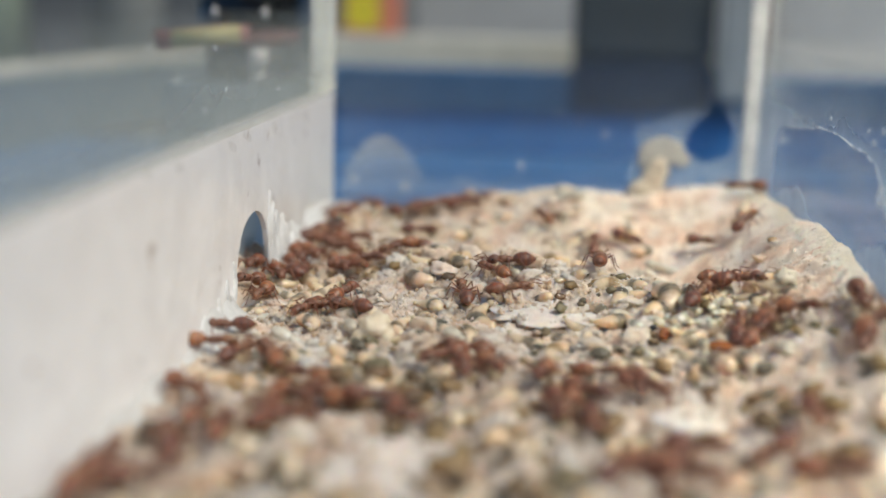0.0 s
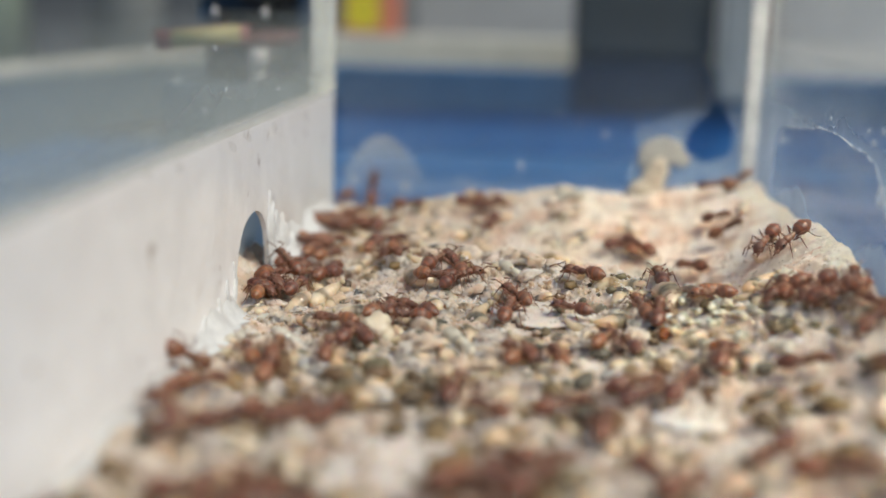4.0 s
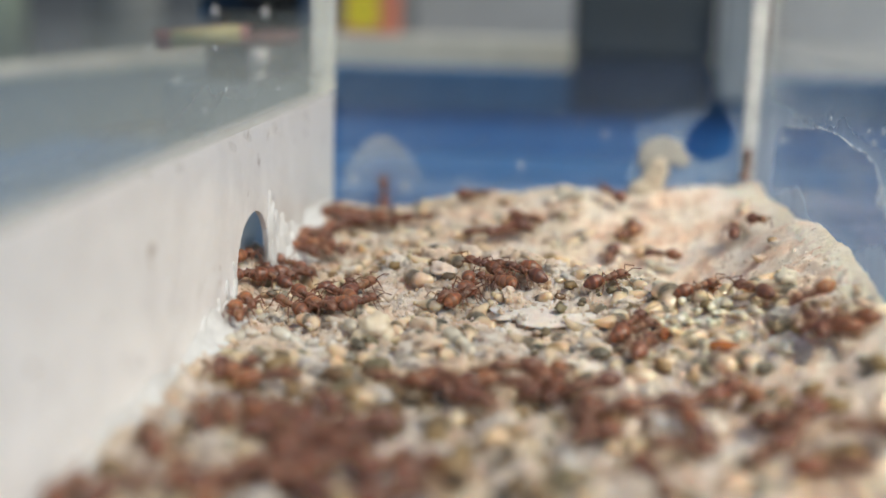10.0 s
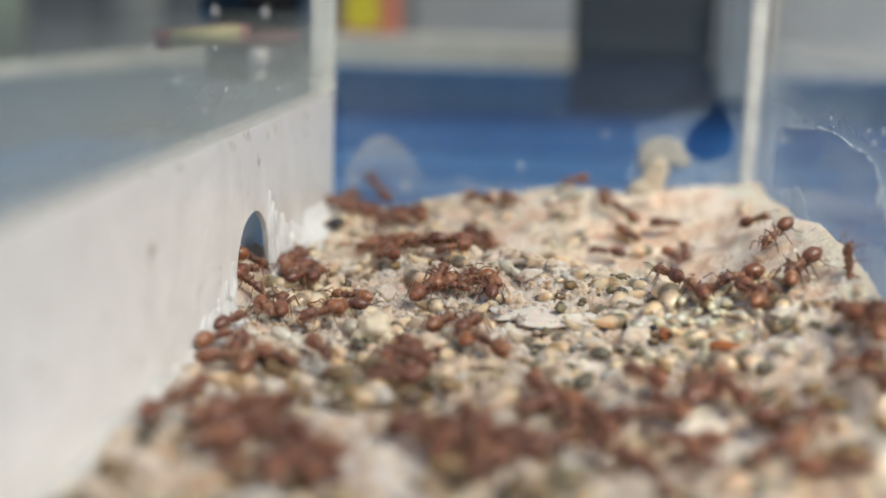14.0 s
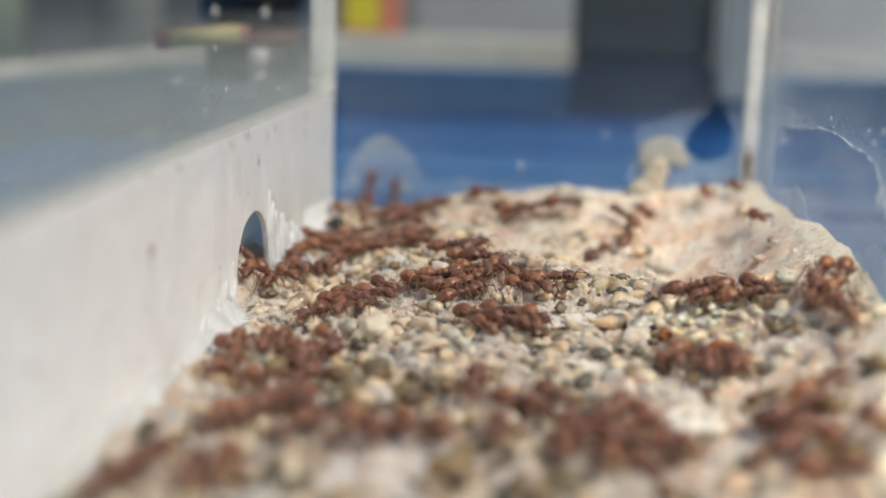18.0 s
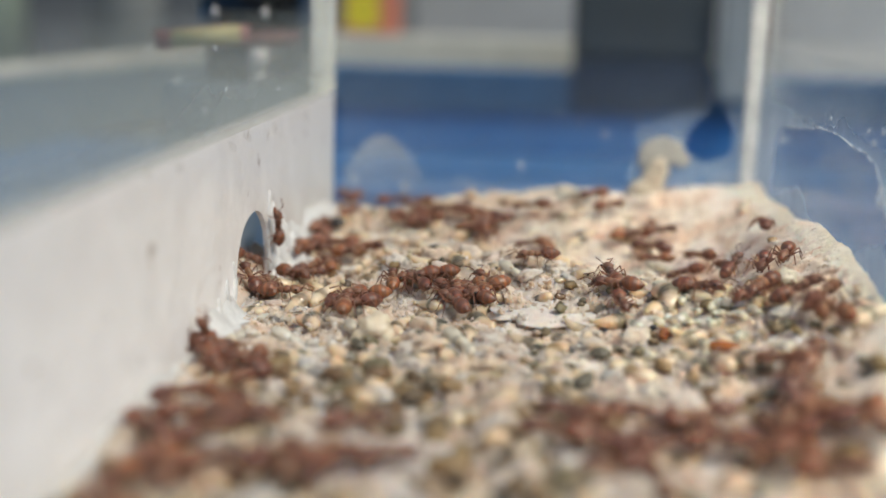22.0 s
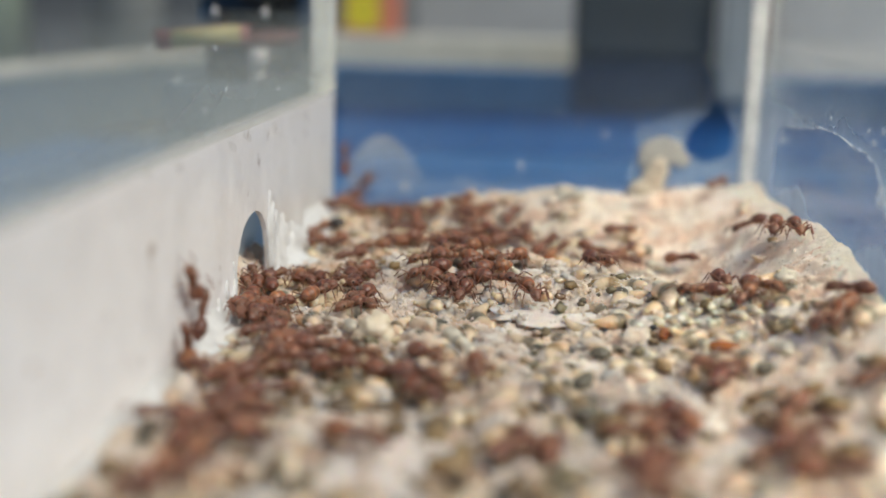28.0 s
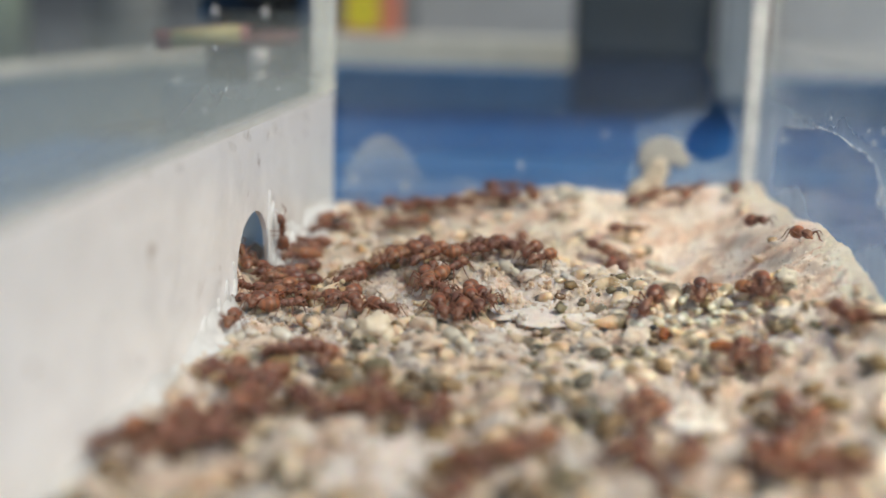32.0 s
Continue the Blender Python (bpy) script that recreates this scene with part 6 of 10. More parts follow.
    rows[22] = [(0,-13.2,151.7,226), (1,-17.0,147.3,175), (2,-18.4,147.5,208), (3,-24.2,144.1,208), (3.99,-23.1,144.3,174), (5.01,-25.3,144.6,98), (6,-26.0,151.5,280), (7,-25.9,149.7,100), (8,-26.0,151.5,292), (9,-25.1,148.8,292), (10,-23.7,149.2,99), (11,-24.3,152.6,90), (12,-24.3,157.9,251), (13,-26.0,151.5,32), (14,-23.6,153.3,126), (14.99,-26.0,157.4,270), (16.01,-26.0,148.4,53), (17,-24.0,151.2,329), (18,-17.7,147.2,78), (19,-16.3,154.0,211), (20,-19.7,151.6,292), (21,-18.8,149.9,309), (22,-16.2,145.9,309), (23,-16.8,145.9,127), (24,-19.5,149.8,127), (25,-18.8,149.9,243), (25.99,-21.1,144.4,56), (27.01,-15.5,153.7,247), (28,-17.7,147.2,97), (29,-18.5,153.4,127), (30,-19.3,154.6,127), (31,-19.2,153.4,335), (32,-12.4,149.9,335)]
    rows[23] = [(0,-10.2,154.4,57), (1,-7.8,157.1,273), (2,-7.4,149.9,171), (3,-8.9,149.8,65), (3.99,-7.3,153.0,292), (5.01,-4.0,145.6,53), (6,-1.7,147.6,311), (7,3.1,140.8,151), (8,-5.2,147.2,189), (9,-12.0,145.6,325), (10,-4.9,142.6,208), (11,-8.1,140.0,109), (12,-9.0,141.8,243), (13,-10.1,139.2,302), (14,-8.6,137.6,32), (14.99,-7.3,138.9,151), (16.01,-10.8,139.6,67), (17,-9.1,143.7,32), (18,-2.4,147.8,356), (19,1.7,146.3,175), (20,-8.8,148.6,161), (21,-13.1,149.9,323), (22,-9.4,147.5,143), (23,-13.1,149.9,143), (24,-13.0,148.8,55), (25,-7.7,156.1,255), (25.99,-9.3,151.0,75), (27.01,-8.0,155.4,256), (28,-9.6,149.5,256), (29,-9.6,150.8,27), (30,-3.3,154.1,196), (31,-4.7,153.6,160), (32,-6.9,154.5,160)]
    rows[24] = [(0,-25.6,147.9,97), (1,-26.0,152.9,89), (2,-26.0,160.5,89), (3,-26.0,160.5,81), (3.99,-26.0,160.5,270), (5.01,-26.0,158.3,318), (6,-25.0,157.2,330), (7,-19.2,153.4,126), (8,-23.0,159.1,337), (9,-15.8,155.5,234), (10,-21.4,148.1,98), (11,-23.0,159.1,148), (12,-25.9,160.2,148), (13,-26.0,160.1,269), (14,-26.0,155.8,19), (14.99,-23.3,157.2,19), (16.01,-23.0,157.3,225), (17,-26.0,152.9,289), (18,-25.3,150.4,289), (19,-25.3,150.4,102), (20,-25.9,153.2,341), (21,-24.3,152.6,94), (22,-24.9,160.5,266), (23,-25.6,151.8,266), (24,-26.0,150.7,269), (25,-26.0,147.6,269), (25.99,-26.0,148.0,88), (27.01,-26.0,157.9,73), (28,-25.3,159.4,54), (29,-23.4,160.5,248), (30,-26.0,155.8,87), (31,'B',-25.6,3.3,90), (32,-22.6,151.4,287)]
    rows[25] = [(0,0.4,146.0,120), (1,-0.3,146.6,331), (2,7.0,140.9,313), (3,8.3,139.4,310), (3.99,9.6,138.0,134), (5.01,7.7,139.8,200), (6,6.4,139.6,325), (7,11.9,135.4,254), (8,6.8,111.2,83), (9,9.4,136.6,81), (10,10.3,140.8,231), (11,9.0,139.8,49), (12,10.6,140.9,49), (13,10.2,139.9,302), (14,15.0,134.8,293), (14.99,17.4,131.2,136), (16.01,9.9,136.2,291), (17,11.2,133.5,62), (18,20.5,151.5,270), (19,20.6,131.9,134), (20,9.0,140.6,134), (21,8.3,140.7,27), (22,10.3,140.8,27), (23,9.6,140.6,235), (24,7.0,138.5,216), (25,3.7,137.1,283), (25.99,4.1,115.2,166), (27.01,-0.1,117.4,49), (28,2.4,137.3,49), (29,1.8,137.5,90), (30,1.8,138.8,333), (31,3.1,138.0,231), (32,0.4,117.6,231)]
    rows[26] = [(0,10.2,139.9,324), (1,10.6,140.1,290), (2,13.7,134.0,98), (3,12.3,141.2,229), (3.99,9.5,139.1,30), (5.01,12.4,139.5,172), (6,10.2,139.9,172), (7,10.2,139.9,176), (8,10.2,139.9,189), (9,11.5,139.6,97), (10,11.2,144.0,97), (11,11.0,142.8,104), (12,10.6,146.6,104), (13,11.3,146.8,292), (14,16.3,135.4,89), (14.99,16.3,140.0,229), (16.01,14.2,136.8,195), (17,8.2,136.5,68), (18,10.2,139.9,68), (19,10.9,140.1,70), (20,10.3,140.8,294), (21,19.7,124.9,278), (22,19.9,122.6,51), (23,23.9,127.5,51), (24,23.4,128.3,94), (25,23.0,132.6,270), (25.99,23.0,128.7,54), (27.01,25.7,132.8,158), (28,23.0,132.6,158), (29,23.0,132.6,95), (30,21.2,151.9,314), (31,23.7,149.5,82), (32,24.0,152.0,82)]
    rows[27] = [(0,6.4,138.5,89), (1,6.7,155.3,284), (2,9.6,139.9,284), (3,10.2,139.9,294), (3.99,11.5,137.6,128), (5.01,4.3,148.4,244), (6,3.1,145.8,348), (7,7.1,144.0,191), (8,3.1,144.1,150), (9,-7.6,151.7,312), (10,-1.6,145.5,326), (11,5.7,138.6,117), (12,1.0,148.6,45), (13,4.5,152.3,352), (14,8.0,151.7,90), (14.99,8.2,158.5,205), (16.01,1.2,155.1,205), (17,1.7,156.3,282), (18,3.1,148.0,352), (19,6.5,147.2,164), (20,5.2,147.7,297), (21,5.8,146.0,40), (22,8.7,149.1,36), (23,13.4,153.3,247), (24,9.7,142.3,213), (25,1.1,139.7,3), (25.99,4.6,138.8,117), (27.01,2.5,143.0,255), (28,1.1,139.0,53), (29,3.8,141.4,135), (30,1.8,143.6,135), (31,1.7,144.7,254), (32,-0.7,119.9,254)]
    rows[28] = [(0,18.2,136.1,302), (1,21.1,131.7,70), (2,23.1,137.0,70), (3,24.3,136.9,123), (3.99,20.8,141.7,312), (5.01,25.4,137.0,95), (6,25.0,141.6,236), (7,23.3,138.8,292), (8,24.7,135.8,185), (9,22.8,135.6,282), (10,23.6,132.4,282), (11,23.6,132.4,295), (12,23.6,132.4,282), (13,23.6,132.4,273), (14,23.6,132.4,310), (14.99,26.4,132.4,189), (16.01,20.7,129.0,19), (17,23.7,129.5,89), (18,24.0,152.0,273), (19,24.9,137.2,217), (20,22.1,135.0,306), (21,24.2,132.6,261), (22,23.7,129.5,88), (23,24.2,144.7,88), (24,24.4,150.2,188), (25,14.0,147.0,188), (25.99,12.9,147.7,15), (27.01,21.7,151.6,80), (28,22.2,154.3,238), (29,14.8,140.4,112), (30,12.6,146.2,111), (31,10.9,152.7,20), (32,13.0,153.4,20)]
    rows[29] = [(0,23.0,134.9,42), (1,23.5,135.5,81), (2,24.3,141.2,90), (3,24.4,155.0,66), (6,'R',159.5,7.5,167), (7,25.8,146.4,243), (8,22.0,138.3,101), (9,21.8,140.4,268), (10,21.4,134.0,82), (11,23.1,145.6,82), (12,24.4,155.0,195), (13,10.1,149.6,318), (14,15.1,144.2,321), (14.99,18.7,143.1,44), (16.01,22.4,146.9,0), (17,24.0,147.2,77), (18,'R',159.5,8.8,115), (19,24.0,139.2,82), (20,'R',159.5,7.5,146), (21,'R',159.5,8.8,115), (22,13.1,143.9,76), (23,15.3,154.0,28), (24,'R',159.5,7.5,146), (25,12.7,148.1,98), (25.99,12.5,150.9,98), (27.01,13.2,150.2,239), (28,9.7,142.3,20), (29,11.0,142.8,164), (30,4.4,146.3,245), (31,3.1,143.8,6), (32,10.4,142.6,6)]
    rows[30] = [(0,25.2,151.4,167), (1,13.4,153.3,320), (2,22.5,146.1,103), (3,20.7,153.6,103), (3.99,21.9,153.1,170), (5.01,13.9,153.9,170), (6,13.2,154.8,237), (7,9.3,147.6,213), (8,5.8,145.1,31), (9,18.8,154.6,36), (10,'R',159.5,8.9,115), (11,17.7,159.0,247), (12,16.8,156.6,207), (13,8.7,152.1,293), (14,10.0,148.0,132), (14.99,6.8,152.8,292), (16.01,9.6,142.7,113), (17,7.9,148.8,330), (18,9.9,147.1,133), (19,8.7,149.1,120), (20,7.3,152.2,178), (21,1.7,152.4,355), (22,6.6,151.8,224), (23,-3.7,144.1,165), (24,-7.8,144.2,71), (25,-5.3,151.0,329), (25.99,-0.3,147.2,208), (27.01,-4.9,146.2,307), (28,-1.5,141.6,97), (29,-2.4,147.8,71), (30,-0.5,153.4,277), (31,0.4,145.7,102), (32,-1.2,153.1,102)]
    rows[31] = [(0,6.0,116.9,88), (1,7.0,138.5,303), (2,11.2,132.9,335), (3,19.3,130.8,200), (3.99,16.6,130.4,123), (5.01,13.4,132.5,84), (6,14.1,138.7,23), (7,23.1,145.6,209), (8,18.9,142.8,209), (9,18.8,141.8,131), (10,8.8,153.7,131), (11,8.7,152.9,214), (12,3.1,148.0,59), (13,6.7,155.3,137), (14,4.5,157.3,235), (14.99,2.9,154.9,291), (16.01,3.5,152.8,153), (17,-1.2,156.0,180), (18,-7.0,155.7,328), (19,3.1,148.0,211), (20,0.3,147.0,31), (21,3.1,148.0,185), (22,-1.1,148.7,176), (23,-9.6,149.5,176), (24,-8.9,150.8,30), (25,-4.0,153.2,215), (25.99,-7.7,151.1,287), (27.01,-6.5,147.4,355), (28,-3.1,147.1,67), (29,0.9,156.5,19), (30,12.2,160.5,274), (31,12.5,154.7,1), (32,16.0,154.6,1)]
    rows[32] = [(0,16.9,109.9,13), (1,24.2,120.5,270), (2,24.2,117.3,90), (3,24.4,133.6,149), (3.99,21.3,135.4,336), (5.01,26.4,133.7,152), (6,23.0,134.9,302), (7,24.7,132.7,241), (8,20.1,124.5,122), (9,11.3,135.5,349), (10,13.8,135.3,163), (11,8.3,137.1,142), (12,3.1,141.4,84), (13,3.8,147.1,327), (14,10.3,140.8,303), (14.99,11.6,138.9,40), (16.01,14.0,141.5,194), (17,10.9,140.1,76), (18,12.8,148.9,283), (19,13.7,142.8,106), (20,12.7,148.1,237), (21,9.6,141.5,356), (22,14.3,141.9,2), (23,22.3,144.9,96), (24,21.7,150.4,209), (25,9.6,140.6,167), (25.99,6.2,142.9,280), (27.01,7.8,135.4,50), (28,10.1,137.1,58), (29,12.9,140.3,159), (30,9.6,141.5,159), (31,9.6,141.5,43), (32,19.4,153.9,43)]
    rows[33] = [(0,18.1,106.5,341), (1,24.6,111.8,341), (2,25.3,110.3,133), (3,21.5,116.1,19), (3.99,24.5,117.1,216), (5.01,21.0,114.3,312), (6,22.2,111.6,221), (7,18.5,104.2,221), (8,18.5,103.8,67), (9,19.3,105.6,247), (10,18.5,103.8,122), (11,17.0,103.8,324), (12,18.5,104.2,115), (13,14.5,106.4,292), (14,18.5,103.8,290), (14.99,19.2,103.7,97), (16.01,17.4,108.2,165), (17,14.5,106.4,165), (18,14.0,106.5,4), (19,24.0,119.0,192), (20,21.4,118.7,264), (21,19.5,104.3,264), (22,19.5,104.3,228), (23,15.0,98.6,54), (24,18.3,103.0,108), (25,14.5,106.4,233), (25.99,12.0,104.7,154), (27.01,3.0,110.6,178), (28,-3.7,112.2,336), (29,9.5,105.3,336), (30,9.0,105.5,63), (31,12.9,109.7,248), (32,10.0,105.0,248)]
    rows[34] = [(0,14.4,105.4,58), (1,20.0,123.6,285), (2,20.9,119.1,157), (3,18.7,121.9,123), (3.99,11.3,111.5,94), (5.01,10.8,112.6,132), (6,5.1,139.2,338), (7,9.5,137.1,245), (8,5.9,114.0,88), (9,7.0,137.2,306), (10,8.2,135.6,258), (11,6.4,114.0,31), (12,12.5,134.7,31), (13,11.2,134.8,299), (14,12.1,112.1,117), (14.99,11.3,135.0,163), (16.01,4.7,137.9,285), (17,4.9,116.7,58), (18,6.9,136.6,53), (19,9.6,138.8,145), (20,7.0,140.9,299), (21,18.6,125.0,299), (22,19.0,123.6,99), (23,16.7,133.4,113), (24,12.8,138.8,230), (25,6.5,116.7,194), (25.99,5.0,116.5,97), (27.01,5.4,137.5,297), (28,6.0,116.9,306), (29,7.0,114.4,150), (30,5.9,115.6,102), (31,5.7,138.6,307), (32,7.0,137.2,307)]
    rows[35] = [(0,19.6,98.5,42), (1,23.5,102.9,139), (2,18.3,103.0,81), (3,18.5,104.2,297), (3.99,21.0,103.2,82), (5.01,22.6,113.2,227), (6,18.5,104.2,253), (7,15.7,96.5,100), (8,13.2,103.0,239), (9,9.2,99.8,239), (10,8.7,100.0,22), (11,18.2,101.7,289), (12,21.5,97.4,88), (13,22.5,116.3,290), (14,'R',104.0,7.7,65), (17,24.4,118.5,210), (18,16.2,105.2,289), (19,17.6,104.1,140), (20,11.1,106.3,278), (21,15.4,91.4,318), (22,18.4,89.2,138), (23,9.8,95.9,257), (24,7.3,85.8,63), (25,18.5,103.8,190), (25.99,13.6,102.4,158), (27.01,3.9,106.9,153), (28,-0.5,109.1,287), (29,6.2,93.4,262), (30,5.9,91.1,19), (31,12.5,92.3,245), (32,7.5,82.6,245)]
    rows[36] = [(0,21.5,97.4,321), (1,24.7,95.9,86), (2,25.0,101.7,283), (3,25.8,98.8,78), (3.99,26.0,100.2,78), (5.01,26.0,100.7,109), (6,24.0,105.8,277), (7,25.2,98.2,133), (8,20.3,100.8,125), (9,18.2,101.7,303), (10,22.7,99.3,201), (11,20.6,97.7,287), (12,21.7,96.2,101), (13,18.5,103.8,340), (14,22.2,106.2,78), (14.99,23.5,112.3,264), (16.01,23.0,109.1,120), (17,21.8,111.9,288), (18,24.1,103.8,235), (19,21.6,100.1,105), (20,19.1,104.4,260), (21,16.6,91.2,44), (22,22.3,96.8,100), (23,21.4,99.3,284), (24,22.4,97.4,72), (25,24.6,104.4,176), (25.99,18.3,101.9,82), (27.01,18.9,106.3,252), (28,17.9,103.2,244), (29,11.8,93.4,129), (30,4.5,101.9,50), (31,14.4,105.8,295), (32,18.5,103.8,295)]
    rows[37] = [(0,16.6,97.3,78), (1,18.4,105.1,53), (2,19.4,106.9,97), (3,20.2,117.4,59), (3.99,22.7,121.0,233), (5.01,14.1,103.0,70), (6,15.3,105.1,291), (7,17.5,103.5,79), (8,20.7,120.9,262), (9,18.5,107.2,223), (10,8.3,101.4,52), (11,15.9,105.4,121), (12,14.0,106.5,58), (13,19.8,125.9,284), (14,23.3,106.9,217), (14.99,20.5,103.3,104), (16.01,17.5,106.5,45), (17,21.3,118.0,211), (18,15.3,105.1,211), (19,15.9,105.4,127), (20,12.6,107.7,317), (21,14.0,106.5,317), (22,14.5,106.4,330), (23,14.5,106.4,321), (24,14.0,106.5,95), (25,13.9,109.4,128), (25.99,9.7,112.5,128), (27.01,9.1,111.9,98), (28,9.4,134.3,339), (29,19.4,131.7,110), (30,15.9,138.0,352), (31,21.6,139.3,282), (32,23.4,131.4,282)]
    rows[38] = [(0,18.2,96.0,47), (1,21.6,100.1,156), (2,13.4,100.8,111), (3,7.3,110.9,122), (3.99,4.2,113.3,146), (5.01,-1.8,116.1,146), (6,-2.3,118.0,235), (7,-6.7,115.6,158), (8,-13.1,119.0,125), (9,-20.1,137.2,322), (10,-5.5,115.5,146), (11,-9.0,117.0,135), (12,-16.9,135.8,10), (13,-12.5,136.5,10), (14,-13.7,136.2,321), (14.99,-8.8,121.5,119), (16.01,-12.2,137.2,302), (17,-10.1,123.5,320), (18,-8.8,122.6,11), (19,4.4,136.4,172), (20,-4.2,140.0,313), (21,7.4,112.2,313), (22,6.9,112.2,104), (23,4.6,116.1,210), (24,-5.9,116.6,82), (25,-4.9,141.5,84), (25.99,-4.6,143.8,291), (27.01,-2.4,122.3,115), (28,-3.5,140.3,26), (29,-0.8,140.5,26), (30,-1.5,141.0,31), (31,-1.6,142.5,262), (32,-2.1,139.2,262)]
    rows[39] = [(0,25.6,96.4,269), (1,25.6,92.8,269), (2,24.5,93.5,94), (3,24.3,96.2,88), (3.99,24.3,98.6,24), (5.01,26.1,99.3,107), (6,25.3,101.3,275), (7,26.2,94.9,98), (8,25.0,101.7,264), (9,24.3,94.4,185), (10,21.7,93.8,96), (11,21.3,96.3,325), (12,25.9,94.1,123), (13,24.7,95.9,281), (14,25.1,93.8,140), (14.99,19.8,96.3,65), (16.01,23.8,104.9,144), (17,19.5,104.7,144), (18,19.1,104.4,295), (19,20.3,103.7,96), (20,20.2,117.4,279), (21,22.3,99.4,92), (22,22.2,101.1,14), (23,25.6,102.3,119), (24,19.9,107.5,74), (25,24.4,124.4,187), (25.99,20.8,124.3,5), (27.01,24.7,124.4,5), (28,23.8,123.8,257), (29,19.5,104.3,257), (30,18.5,103.8,81), (31,20.9,119.1,267), (32,19.5,104.3,267)]
    rows[40] = [(0,25.8,91.7,45), (1,25.6,90.8,31), (2,25.6,90.8,41), (3,25.8,91.7,82), (3.99,26.2,94.7,112), (5.01,24.6,98.1,253), (6,23.7,95.4,290), (7,25.6,90.8,94), (8,25.1,95.8,266), (9,24.8,91.0,147), (10,22.6,92.1,147), (11,21.9,92.7,148), (12,23.2,93.1,146), (13,23.5,94.1,306), (14,25.4,91.8,306), (14.99,26.1,91.6,101), (16.01,23.4,102.0,56), (17,25.1,104.1,273), (18,25.3,101.3,249), (19,22.7,94.5,349), (20,26.3,94.0,260), (21,25.4,88.3,166), (22,20.7,88.9,69), (23,23.3,95.5,311), (24,24.3,94.4,311), (25,24.5,95.3,128), (25.99,20.6,98.1,335), (27.01,25.7,97.2,238), (28,24.0,94.7,238), (29,23.9,94.1,295), (30,25.6,90.8,295), (31,25.6,90.8,242), (32,17.9,76.8,242)]
    rows[41] = [(0,24.4,89.1,247), (1,19.0,76.7,59), (2,24.2,85.3,84), (3,24.8,91.0,47), (3.99,25.9,92.1,47), (5.01,24.9,92.6,118), (6,21.5,97.4,258), (7,17.7,79.4,96), (8,16.5,90.1,255), (9,15.6,86.6,230), (10,13.6,84.5,220), (11,10.2,81.9,141), (12,5.7,85.7,4), (13,11.8,85.6,4), (14,13.0,85.7,57), (14.99,15.9,89.6,175), (16.01,9.8,90.7,77), (17,10.4,93.1,347), (18,15.0,91.6,93), (19,14.7,93.0,149), (20,-4.8,104.6,310), (21,8.0,91.2,335), (22,19.3,85.9,69), (23,20.9,90.2,172), (24,18.5,90.1,61), (25,22.2,96.4,343), (25.99,26.2,95.8,93), (27.01,25.7,101.6,260), (28,25.2,98.2,142), (29,21.9,99.9,283), (30,23.9,94.1,283), (31,23.5,94.1,310), (32,25.8,91.7,310)]
    rows[42] = [(0,-26.0,92.9,21), (1,-23.6,93.8,127), (2,'L',97.2,3.7,-21), (3,-25.9,105.2,94), (3.99,-26.0,110.6,90), (5.01,-26.0,113.2,198), (6,-27.6,111.9,283), (7,-22.6,89.7,109), (8,-26.0,100.9,109), (9,-26.0,101.6,119), (10,-26.0,101.4,290), (11,-24.3,96.6,266), (12,-24.5,93.7,81), (13,-21.9,110.9,350), (14,-17.2,108.9,158), (14.99,-19.5,110.3,54), (16.01,-14.8,112.9,319), (17,-13.4,111.8,51), (18,-11.3,112.8,319), (19,-7.3,110.4,133), (20,-12.5,114.3,246), (21,-16.4,110.7,99), (22,-19.4,130.7,81), (23,-19.0,136.2,105), (24,-22.1,147.8,105), (25,-21.8,146.2,289), (25.99,-19.1,138.4,75), (27.01,-18.0,143.6,310), (28,-12.5,136.5,240), (29,-18.2,122.3,120), (30,-23.0,133.0,342), (31,-14.0,122.1,241), (32,-15.8,122.0,241)]
    rows[43] = [(0,-26.0,97.8,197), (1,-26.0,98.5,69), (2,-23.7,104.6,103), (3,-24.4,107.9,122), (3.99,-26.0,110.9,317), (5.01,-21.2,105.9,141), (6,-24.0,108.2,272), (7,-23.2,86.9,102), (8,-24.9,95.1,269), (9,-24.9,93.6,281), (10,-23.6,86.8,281), (11,-22.8,87.2,129), (12,-26.0,91.2,91), (13,-26.0,104.7,275), (14,-25.9,99.2,70), (14.99,-25.4,100.8,96), (16.01,-26.0,108.9,28), (17,-24.0,110.5,124), (18,-26.0,113.8,274), (19,-24.7,89.3,94), (20,-26.0,111.9,269), (21,'L',85.9,2.0,13), (22,-24.4,79.1,42), (23,-20.4,82.7,161), (24,-23.1,83.5,85), (25,-22.6,89.7,143), (28,'L',92.2,4.2,65), (29,-25.0,90.4,306), (30,-25.4,91.8,93), (31,-25.9,102.0,276), (32,-24.3,86.2,276)]
